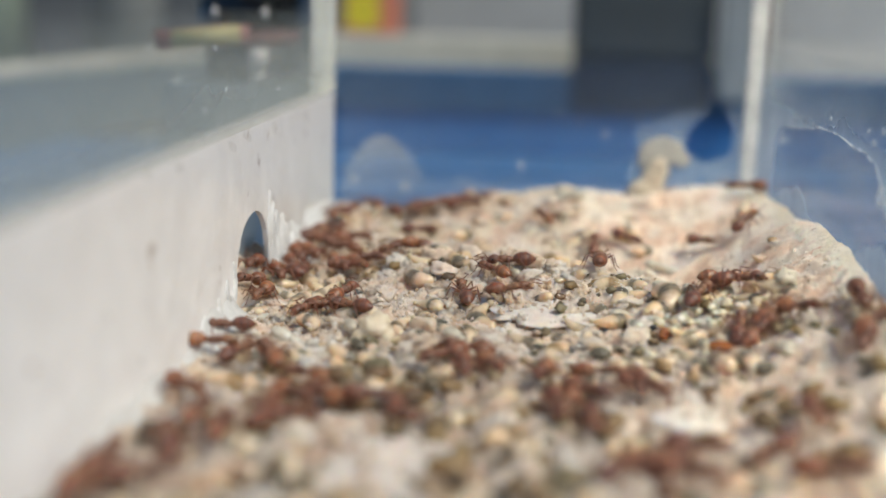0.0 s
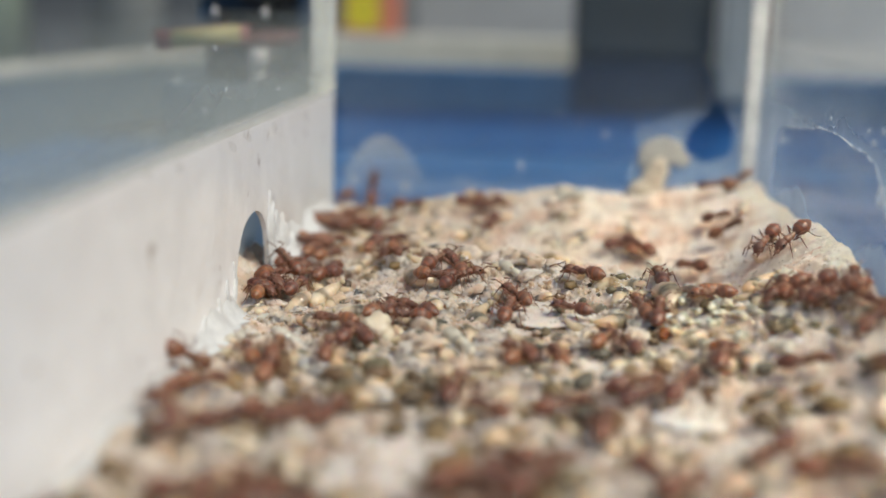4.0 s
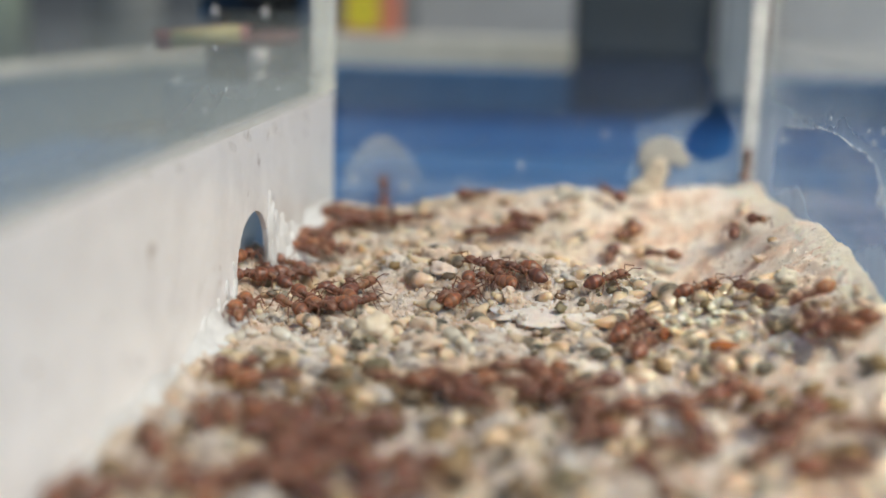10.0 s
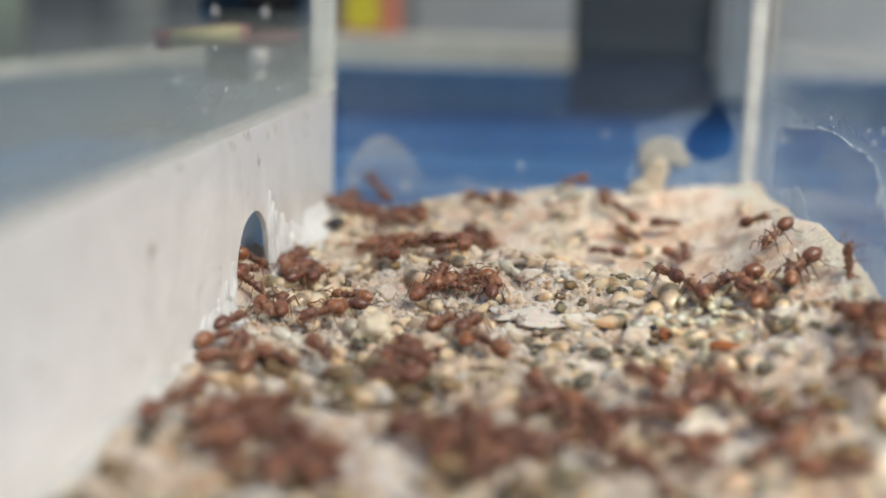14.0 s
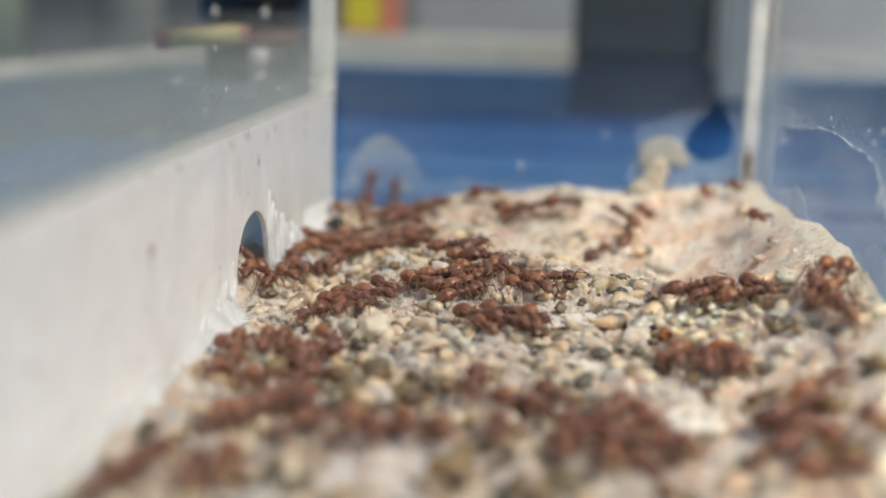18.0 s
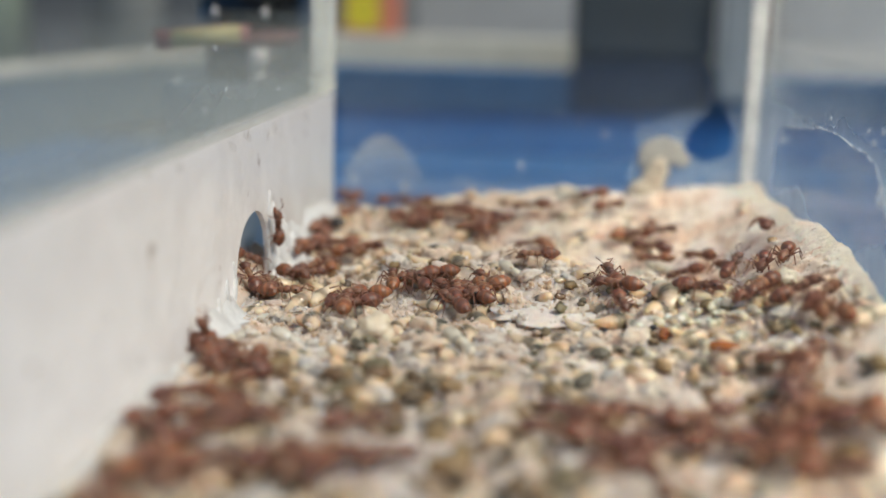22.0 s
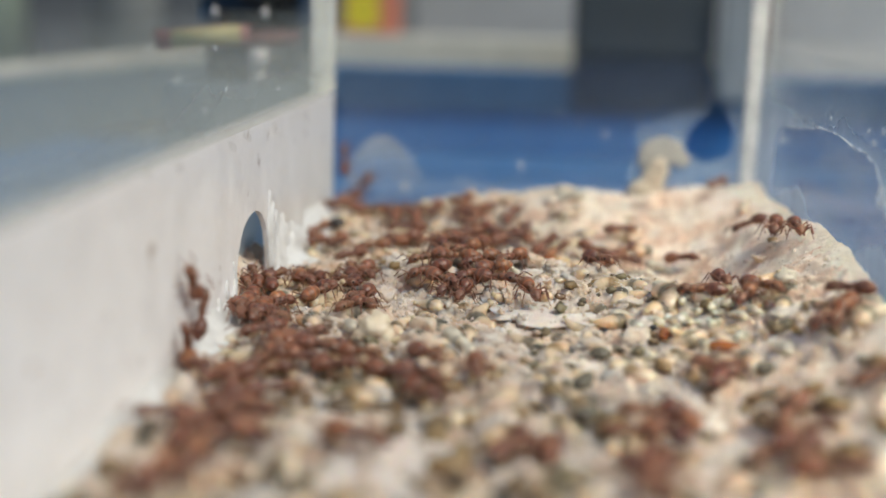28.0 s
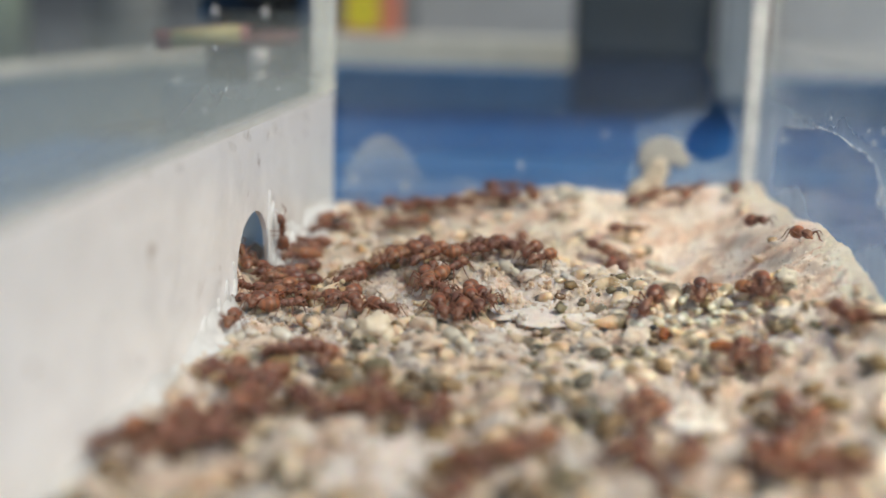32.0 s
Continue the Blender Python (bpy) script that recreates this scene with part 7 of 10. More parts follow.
    rows[44] = [(0,-23.3,91.6,63), (1,-21.6,95.0,64), (2,-15.7,105.8,128), (3,-18.3,109.1,334), (3.99,-13.2,105.9,86), (5.01,-12.3,112.0,258), (6,-12.7,111.3,252), (7,-15.7,105.8,154), (8,-18.6,107.5,184), (9,-21.2,107.4,357), (10,-17.4,106.9,357), (11,-16.9,106.8,279), (12,-16.7,105.6,136), (13,-18.6,107.5,309), (14,-17.3,105.9,175), (14.99,-19.8,106.4,98), (16.01,-20.3,111.0,341), (17,-18.4,109.9,49), (18,-14.4,112.1,311), (19,-5.3,102.9,127), (20,-13.4,111.8,237), (21,-17.2,108.9,237), (22,-17.8,109.0,55), (23,-13.9,112.0,221), (24,-21.4,108.7,96), (25,-22.9,122.2,358), (25.99,-17.2,117.7,242), (27.01,-20.3,116.1,293), (28,-18.9,113.0,9), (29,-16.1,112.2,262), (30,-16.4,110.7,85), (31,-15.0,115.9,240), (32,-22.9,110.5,240)]
    rows[45] = [(0,-17.1,86.6,151), (1,-23.1,89.9,151), (2,-22.6,89.7,153), (3,-23.5,89.8,63), (3.99,-22.6,91.6,113), (5.01,-26.0,100.2,81), (6,-25.9,102.5,277), (7,-23.8,84.4,101), (8,-26.0,96.3,89), (9,-26.0,97.9,292), (10,-22.2,88.2,65), (11,-19.5,94.1,282), (12,-19.2,92.6,95), (13,-20.0,101.4,344), (14,-5.9,97.0,102), (14.99,-7.8,105.4,323), (16.01,-4.3,102.9,103), (17,-6.1,109.0,44), (18,-1.5,110.6,309), (19,12.6,96.8,133), (20,-8.1,113.6,260), (21,-9.5,111.1,9), (22,-6.4,111.5,194), (23,-7.9,111.4,194), (24,-7.9,111.4,127), (25,-12.1,115.0,124), (25.99,-13.1,116.0,358), (27.01,-9.6,114.3,8), (28,-4.4,114.7,205), (29,-8.1,113.6,248), (30,-10.2,112.7,81), (31,-9.2,113.7,81), (32,-10.1,114.5,90)]
    rows[46] = [(0,-16.9,81.6,323), (1,-10.9,77.3,36), (2,-1.3,84.1,153), (3,-17.2,92.1,91), (3.99,-17.4,101.1,163), (5.01,-21.5,102.9,72), (6,-18.9,109.2,263), (7,-21.3,90.0,106), (8,-26.7,109.0,180), (9,-29.0,109.0,304), (10,-25.9,105.2,296), (11,-21.1,95.1,264), (12,-21.6,91.0,92), (13,-21.9,101.2,238), (14,-26.0,94.2,67), (14.99,-24.4,97.9,89), (16.01,-24.5,100.8,115), (17,-28.5,109.0,87), (18,-28.2,114.4,276), (19,-25.6,90.2,96), (20,-27.9,113.2,278), (21,-26.0,101.9,267), (22,'L',92.9,2.2,133), (23,-24.3,89.4,101), (24,-26.0,98.3,57), (25,-23.3,102.8,188), (25.99,-26.0,102.2,34), (27.01,-24.7,103.1,97), (28,-24.9,105.6,23), (29,-21.0,106.8,202), (30,-25.5,105.5,120), (31,-27.9,109.0,120), (32,-28.7,109.0,113)]
    rows[47] = [(0,-24.6,81.2,318), (1,-23.4,80.0,236), (2,-24.4,78.0,115), (3,'L',82.5,2.1,8), (6,-26.0,99.6,278), (7,-23.6,79.3,87), (8,-23.2,86.9,87), (9,-24.0,86.5,302), (10,-16.0,73.7,131), (11,-19.1,77.2,104), (12,-21.6,87.7,256), (13,-23.1,82.0,300), (14,-20.1,76.6,72), (14.99,-17.1,86.2,213), (16.01,-19.4,85.0,99), (17,-20.4,92.2,132), (18,-21.7,93.6,275), (19,-20.0,74.8,99), (20,-22.1,87.6,269), (21,-22.3,76.2,265), (22,-23.3,66.6,259), (23,-23.7,64.6,88), (24,-23.2,75.4,95), (25,-23.8,81.6,298), (25.99,-22.7,79.3,115), (27.01,-26.0,87.2,338), (28,-22.4,85.6,289), (29,-19.4,76.7,160), (30,-21.6,77.7,160), (31,-21.8,77.4,259), (32,-23.2,70.4,259)]
    rows[48] = [(0,-22.3,76.2,84), (1,-22.4,75.2,96), (2,-21.9,74.9,85), (3,-22.3,74.8,130), (3.99,-25.6,78.9,263), (5.01,-26.0,74.0,59), (6,-24.2,77.2,322), (7,-21.7,75.4,322), (8,-21.7,75.4,329), (9,-21.9,74.9,312), (10,-15.3,67.6,19), (11,-13.4,68.3,142), (12,-20.0,73.7,14), (13,-18.3,74.1,311), (14,-13.4,68.3,118), (14.99,-17.8,76.7,315), (16.01,-15.0,73.9,112), (17,-18.1,81.7,112), (18,-17.5,80.5,267), (19,-18.4,64.9,75), (20,-12.9,85.0,205), (21,-17.6,83.1,247), (22,-20.6,75.6,14), (23,-18.8,76.0,129), (24,-24.2,82.8,92), (25,-24.3,88.1,159), (28,'L',88.2,2.6,115), (29,-23.1,83.5,118), (30,-25.8,88.6,316), (31,-23.6,86.8,272), (32,-23.2,75.4,272)]
    rows[49] = [(0,-20.0,73.7,92), (1,-20.1,75.2,285), (2,-19.7,73.7,105), (3,-20.2,75.7,105), (3.99,-19.6,75.6,235), (5.01,-20.9,73.6,73), (6,-20.2,75.7,73), (7,-20.2,75.7,41), (8,-18.7,77.3,41), (9,-18.5,76.3,326), (10,-12.0,71.9,342), (11,-9.0,71.0,136), (12,-12.4,74.3,297), (13,-8.4,66.5,53), (14,-4.1,72.2,332), (14.99,-2.1,71.4,98), (16.01,-2.6,74.9,78), (17,-1.5,79.6,73), (18,-0.8,81.8,326), (19,2.7,79.6,158), (20,-11.7,85.2,227), (21,-17.9,78.9,305), (22,-11.6,69.7,14), (23,-4.1,71.5,133), (24,-11.7,79.9,190), (25,-15.3,79.3,104), (25.99,-17.2,87.2,65), (27.01,-16.5,89.0,121), (28,-17.8,90.7,346), (29,-3.0,86.9,177), (30,-13.7,87.5,198), (31,-18.7,86.0,263), (32,-19.8,75.8,263)]
    rows[50] = [(0,-18.3,78.9,265), (1,-18.5,76.3,265), (2,-18.5,74.9,253), (3,-18.3,75.7,128), (3.99,-24.0,83.0,39), (5.01,-18.7,87.5,157), (6,-23.4,89.2,292), (7,-19.1,78.9,110), (8,-23.1,89.9,221), (9,'L',85.9,2.0,34), (10,-20.4,76.3,110), (11,-23.5,84.9,91), (12,-23.5,88.3,91), (13,-23.2,88.6,44), (14,-21.8,89.9,78), (14.99,-20.1,99.3,357), (16.01,-14.8,98.5,104), (17,-16.7,105.6,107), (18,-17.8,109.0,306), (19,-9.8,98.6,134), (20,-16.7,105.6,268), (21,-17.2,92.1,262), (22,-19.4,76.7,349), (23,-17.0,76.6,98), (24,-17.7,81.6,108), (25,-20.4,90.0,209), (25.99,-23.3,88.6,216), (27.01,-24.7,87.6,36), (28,-20.9,90.1,254), (29,-22.4,85.6,105), (30,-23.5,89.8,74), (31,-22.8,92.4,272), (32,-22.6,87.2,272)]
    rows[51] = [(0,-15.9,76.4,342), (1,-8.6,73.7,49), (2,-2.7,80.5,144), (3,-19.2,92.6,187), (3.99,-20.6,92.4,90), (5.01,-20.6,105.8,90), (6,-21.0,106.8,276), (7,-18.6,81.6,83), (8,-16.0,101.1,138), (9,-22.0,106.6,138), (10,-22.5,106.3,145), (11,-24.4,107.9,241), (12,'L',102.7,2.2,65), (13,-27.6,109.7,300), (14,-24.2,104.3,300), (14.99,-23.5,103.6,100), (16.01,-24.5,108.9,113), (17,-27.1,114.6,30), (18,-24.8,117.1,309), (19,-18.1,108.3,133), (20,-25.4,116.8,275), (21,-24.4,107.9,117), (22,-26.0,111.9,126), (23,-27.9,113.2,283), (24,-25.8,104.2,106), (25,-27.2,109.0,38), (25.99,-25.0,112.0,233), (27.01,-26.0,110.2,137), (28,-27.2,110.4,119), (29,-28.2,112.2,90), (30,-28.2,114.4,105), (31,-28.9,117.3,105), (32,-29.5,117.3,118)]
    rows[52] = [(0,-11.1,81.1,345), (1,-8.7,80.5,88), (2,-8.2,96.5,127), (3,-15.7,105.8,2), (3.99,-10.8,105.3,145), (5.01,-15.7,108.5,51), (6,-10.6,111.4,270), (7,-11.3,85.3,90), (8,-11.4,96.0,214), (9,-21.9,88.7,308), (10,-11.0,74.9,210), (11,-13.3,73.3,102), (12,-16.4,87.6,34), (13,-9.5,92.1,108), (14,-10.2,94.3,110), (14.99,-13.2,102.2,58), (16.01,-11.4,104.4,56), (17,-8.2,107.3,89), (18,-7.9,111.4,11), (19,-5.8,111.4,134), (20,-10.3,113.8,256), (21,-12.6,110.4,2), (22,-8.4,110.1,122), (23,-9.5,111.1,236), (24,-16.2,105.9,107), (25,-17.2,108.9,223), (25.99,-18.8,108.2,24), (27.01,-14.1,108.4,193), (28,-16.1,108.7,256), (29,-16.9,106.8,240), (30,-17.8,106.0,84), (31,-17.2,108.9,287), (32,-16.2,105.9,287)]
    rows[53] = [(0,-5.6,93.7,176), (1,-17.8,94.8,32), (2,-8.0,100.4,73), (3,-3.6,109.4,336), (3.99,-2.0,108.4,125), (5.01,-7.5,113.6,15), (6,-4.4,114.3,277), (7,-3.6,110.7,232), (8,-5.2,110.1,110), (9,-6.4,112.6,274), (10,-6.4,111.5,274), (11,-6.8,110.8,103), (12,-8.1,113.6,123), (13,-9.4,115.0,275), (14,-9.2,113.7,81), (14.99,-8.3,116.8,125), (16.01,-11.3,122.1,202), (17,-15.0,125.0,157), (18,-19.1,132.8,34), (19,-13.5,136.7,34), (20,-14.1,136.6,291), (21,-8.1,113.6,194), (22,-9.7,113.6,194), (23,-10.9,114.6,237), (24,-18.6,111.0,80), (25,-16.7,116.2,11), (25.99,-13.2,114.9,179), (27.01,-19.6,119.3,343), (28,-16.7,116.2,294), (29,-14.4,112.1,86), (30,-14.0,113.3,59), (31,-12.5,114.3,307), (32,-9.5,111.1,307)]
    rows[54] = [(0,-5.2,88.5,276), (1,-4.2,79.1,42), (2,2.0,84.7,150), (3,-0.9,86.3,93), (3.99,-1.3,94.6,130), (5.01,-8.5,102.4,84), (6,-6.9,111.3,262), (7,-10.9,89.0,107), (8,-14.3,99.9,103), (9,-15.7,105.8,103), (10,-15.8,106.8,47), (11,-7.9,111.4,184), (12,-22.7,115.2,166), (13,-28.5,115.7,166), (14,-28.2,114.4,79), (17,'L',122.8,6.4,90), (18,-25.9,131.3,261), (19,'L',124.1,4.2,55), (20,-25.8,133.2,264), (21,'L',123.6,6.0,65), (22,'L',120.1,6.0,115), (23,-26.0,126.0,259), (24,-27.4,117.3,82), (25,-26.0,129.8,94), (25.99,-26.0,131.8,339), (27.01,-20.6,128.7,339), (28,-20.1,127.1,234), (29,-24.0,124.5,217), (30,-26.0,123.0,45), (31,-24.6,124.4,215), (32,'L',121.9,5.1,115)]
    rows[55] = [(0,0.7,88.4,259), (1,-2.1,74.1,74), (2,-0.0,80.9,81), (3,0.4,83.3,82), (3.99,1.9,93.9,103), (5.01,-0.3,101.8,91), (6,-0.5,110.8,243), (7,-8.1,101.6,145), (8,-15.8,106.8,139), (9,-18.3,109.1,139), (10,-18.4,109.9,135), (11,-18.3,109.1,138), (12,-18.4,109.9,143), (13,-17.9,109.8,40), (14,-7.0,113.0,37), (14.99,-4.6,113.4,179), (16.01,-10.1,113.6,104), (17,-11.2,116.5,340), (18,-6.0,115.0,347), (19,-2.2,114.6,107), (20,-4.0,117.7,253), (21,-6.5,113.7,297), (22,-4.8,112.3,123), (23,-8.3,114.9,302), (24,-7.0,113.7,153), (25,-10.5,115.3,37), (25.99,-9.2,115.4,69), (27.01,-7.7,117.7,333), (28,-5.6,116.8,221), (29,-9.4,115.0,108), (30,-10.7,117.8,24), (31,-7.5,119.8,24), (32,-6.9,119.4,14)]
    rows[56] = [(0,1.9,82.4,286), (1,3.4,77.4,65), (2,6.9,84.6,342), (3,8.4,84.0,105), (3.99,7.7,86.2,22), (5.01,16.6,89.2,89), (6,16.5,96.0,256), (7,13.0,82.6,80), (8,14.4,90.4,267), (9,14.3,86.6,238), (10,11.9,83.0,214), (11,8.2,80.3,214), (12,8.2,81.0,32), (13,14.0,84.5,32), (14,14.4,84.4,99), (14.99,13.9,87.5,55), (16.01,20.2,95.6,196), (17,18.0,94.7,41), (18,22.7,99.3,249), (19,21.8,96.9,96), (20,20.4,104.4,282), (21,22.9,97.8,282), (22,23.5,98.5,44), (23,25.7,100.7,262), (24,24.9,95.2,83), (25,26.1,105.0,155), (25.99,21.7,106.3,346), (27.01,24.7,106.5,175), (28,19.5,104.3,309), (29,24.2,102.1,278), (30,25.5,94.2,111), (31,19.5,104.3,261), (32,17.3,90.0,261)]
    rows[57] = [(0,4.2,79.7,274), (1,4.6,76.7,69), (2,8.6,86.8,81), (3,10.3,97.4,191), (3.99,7.8,96.9,101), (5.01,7.1,100.5,65), (6,10.4,103.9,235), (7,-5.2,88.1,307), (8,-4.3,86.8,27), (9,4.2,91.4,236), (10,0.3,85.6,236), (11,0.7,86.3,152), (12,-13.9,94.2,72), (13,-6.8,110.8,27), (14,-4.2,110.9,94), (14.99,-4.4,112.3,144), (16.01,-11.1,115.6,301), (17,-9.7,113.6,13), (18,-2.8,114.6,301), (19,-1.9,113.3,158), (20,-11.7,116.6,276), (21,-11.1,111.5,96), (22,-11.3,112.8,121), (23,-14.5,116.6,244), (24,-22.7,109.5,102), (25,-25.2,121.5,342), (25.99,-19.9,117.6,137), (27.01,-24.2,122.9,294), (28,-22.2,118.4,117), (29,-24.1,122.3,232), (30,-25.7,121.0,54), (31,-23.2,123.4,238), (32,-24.1,122.3,238)]
    rows[58] = [(0,4.0,84.5,310), (1,11.3,75.9,85), (2,12.2,85.6,96), (3,11.3,92.8,1), (3.99,14.6,92.3,77), (5.01,15.7,96.7,96), (6,15.0,98.6,278), (7,16.3,94.9,99), (8,14.4,101.0,240), (9,9.8,95.9,240), (10,8.9,95.8,71), (11,10.0,98.7,103), (12,5.7,109.9,56), (13,15.4,131.9,284), (14,18.1,107.5,210), (14.99,13.8,104.1,78), (16.01,14.4,106.0,77), (17,17.6,125.8,188), (18,1.6,112.3,352), (19,14.5,106.4,141), (20,6.9,112.2,311), (21,11.6,107.3,182), (22,7.2,109.7,159), (23,-7.1,115.0,285), (24,-5.3,111.4,158), (25,-9.1,112.4,98), (25.99,-9.6,114.3,290), (27.01,-7.9,112.3,67), (28,-6.0,113.7,229), (29,-9.6,112.4,289), (30,-9.0,111.1,68), (31,-8.1,112.5,290), (32,-5.6,107.7,290)]
    rows[59] = [(0,7.3,85.8,293), (1,8.4,83.5,70), (2,14.5,97.9,143), (3,9.3,102.0,153), (3.99,3.0,105.4,153), (5.01,2.8,106.1,106), (6,0.6,111.6,249), (7,-6.1,100.9,119), (8,-8.4,104.3,113), (9,-9.0,105.6,281), (10,-4.5,84.2,306), (11,-1.1,79.6,132), (12,-9.7,89.3,1), (13,1.6,89.4,274), (14,2.0,83.9,144), (14.99,0.1,85.0,145), (16.01,-6.1,89.5,60), (17,-4.2,92.7,74), (18,-0.4,103.7,327), (19,14.0,94.1,136), (20,-6.4,111.5,252), (21,-8.7,107.1,10), (22,7.6,106.0,279), (23,9.5,98.7,257), (24,7.2,90.0,120), (25,-7.9,111.4,228), (25.99,-10.9,109.6,28), (27.01,-6.4,110.7,162), (28,-8.5,111.2,258), (29,-10.5,105.6,92), (30,-10.5,110.7,92), (31,-11.1,111.5,312), (32,-7.7,108.8,312)]
    rows[60] = [(0,8.6,85.9,302), (1,14.5,76.9,102), (2,11.1,91.2,94), (3,10.1,99.6,83), (3.99,10.6,103.2,82), (5.01,11.1,105.8,82), (6,10.5,105.9,239), (7,-4.4,89.4,117), (8,-8.2,96.5,103), (9,-10.5,105.6,283), (10,-5.9,86.1,155), (11,-16.6,91.1,346), (12,-15.2,91.0,94), (13,-16.2,105.9,335), (14,-5.6,101.0,72), (14.99,-4.6,103.1,54), (16.01,-3.4,104.3,114), (17,-7.4,111.2,114), (18,-6.4,111.5,314), (19,9.5,97.4,139), (20,-9.0,111.1,256), (21,-10.6,106.9,16), (22,-7.7,107.6,128), (23,-11.7,111.6,227), (24,-17.8,109.0,72), (25,-13.7,114.6,243), (25.99,-15.3,113.5,51), (27.01,-12.5,114.8,50), (28,-10.4,114.6,208), (29,-14.8,115.0,340), (30,-12.5,114.3,114), (31,-13.9,116.3,240), (32,-18.2,114.8,240)]
    rows[61] = [(0,-22.2,65.4,31), (1,-20.0,66.8,339), (2,-18.4,66.3,81), (3,-17.0,75.3,37), (3.99,-13.5,77.9,80), (5.01,-12.1,85.4,43), (6,-9.5,87.9,245), (7,-13.3,79.6,94), (8,-13.9,88.5,247), (9,-18.3,78.9,311), (10,-13.7,73.2,311), (11,-14.4,73.1,115), (12,-18.8,82.8,215), (13,-21.6,81.0,298), (14,-18.5,74.9,71), (14.99,-15.1,84.6,186), (16.01,-19.8,84.7,81), (17,-18.7,90.3,81), (18,-17.8,90.7,266), (19,-18.8,76.0,98), (20,-20.5,88.8,220), (21,-22.8,87.2,272), (22,-22.4,75.2,1), (23,-19.7,75.3,171), (24,-21.3,75.4,171), (25,-20.2,75.7,37), (25.99,-16.1,78.9,265), (27.01,-16.8,71.3,128), (28,-19.7,74.9,128), (29,-20.6,75.6,122), (30,-20.2,75.7,120), (31,-20.2,75.7,274), (32,-18.6,54.8,274)]
    rows[62] = [(0,-25.0,63.3,55), (1,-22.9,66.5,11), (2,-20.3,66.7,112), (3,-23.2,74.3,124), (6,'L',78.9,2.2,34), (7,-23.1,76.4,93), (8,-23.4,83.2,244), (9,-25.6,79.2,317), (10,-21.7,75.4,111), (11,-23.4,80.0,110), (12,-25.3,85.1,295), (13,-24.2,82.8,286), (14,-23.8,81.6,90), (14.99,-23.7,88.0,261), (16.01,-24.1,86.2,62), (17,-22.8,88.0,62), (18,-23.2,88.6,278), (19,-21.3,75.4,99), (20,-23.2,86.9,262), (21,-24.4,78.0,280), (22,-23.0,69.8,264), (23,-23.3,66.6,97), (24,-24.5,77.1,82), (25,-23.2,86.9,133), (28,'L',89.9,7.1,133), (29,'L',91.5,6.3,-18), (30,-23.2,92.3,104), (31,-26.0,104.7,274), (32,-26.0,99.4,274)]
    rows[63] = [(0,10.8,74.5,332), (1,16.0,71.8,101), (2,13.2,84.6,57), (3,23.0,98.8,82), (3.99,23.3,100.7,221), (5.01,19.4,96.6,71), (6,21.5,102.3,247), (7,16.6,91.2,247), (8,15.4,91.4,53), (9,16.4,92.3,215), (10,4.4,85.8,215), (11,4.0,86.6,220), (12,3.6,87.2,283), (13,4.0,85.8,3), (14,11.8,85.6,75), (14.99,12.9,90.0,231), (16.01,8.8,85.2,84), (17,9.3,89.5,33), (18,13.3,91.2,268), (19,13.0,82.6,134), (20,-6.2,102.0,243), (21,-11.9,92.4,316), (22,4.6,76.7,133), (23,-3.3,84.7,200), (24,-10.1,82.7,130), (25,-18.1,92.0,150), (25.99,-21.2,93.7,42), (27.01,-17.0,97.4,264), (28,-17.4,93.4,341), (29,-1.8,88.0,169), (30,-15.2,91.0,155), (31,-19.2,92.6,271), (32,-18.9,81.7,271)]
    rows[64] = [(0,18.6,78.6,270), (1,18.7,72.5,93), (2,18.4,79.0,93), (3,17.4,79.4,71), (3.99,20.2,87.7,330), (5.01,25.3,85.3,99), (6,24.0,92.7,251), (7,18.2,76.4,79), (8,19.1,80.7,232), (9,17.6,78.7,232), (10,18.2,78.4,236), (11,18.6,78.6,233), (12,17.2,78.8,246), (13,18.4,79.0,52), (14,22.9,84.8,190), (14.99,18.9,84.0,100), (16.01,16.8,92.7,350), (17,19.8,92.8,207), (18,15.7,90.9,278), (19,16.7,86.3,149), (20,8.8,91.2,241), (21,7.1,88.4,347), (22,18.5,85.4,73), (23,20.3,91.2,191), (24,16.0,90.4,77), (25,19.5,104.3,51), (25.99,22.1,109.0,124), (27.01,18.1,107.5,161), (28,14.4,105.8,161), (29,14.4,105.8,107), (30,10.1,134.9,107), (31,9.4,135.1,102), (32,9.4,134.3,91)]
    rows[65] = [(0,5.3,69.7,63), (1,6.0,71.5,78), (2,8.3,81.8,207), (3,4.2,79.7,51), (3.99,8.0,84.2,46), (5.01,9.9,86.0,221), (6,8.5,84.9,266), (7,8.3,82.5,266), (8,8.3,82.5,252), (9,8.3,82.5,241), (10,8.7,82.4,214), (11,4.6,79.7,214), (12,4.2,79.7,17), (13,7.7,80.6,17), (14,7.7,80.6,8), (14.99,6.5,80.5,78), (16.01,7.8,86.7,316), (17,10.4,84.0,319), (18,17.1,78.1,319), (19,18.2,78.4,311), (20,17.9,78.4,241), (21,16.9,76.7,4), (22,19.0,76.7,160), (23,16.3,77.5,208), (24,10.1,74.7,208), (25,10.3,76.0,194), (25.99,5.9,74.8,41), (27.01,10.7,78.9,197), (28,9.1,78.4,115), (29,8.2,80.3,115), (30,8.6,80.9,91), (31,8.4,89.6,239), (32,-1.3,73.6,239)]
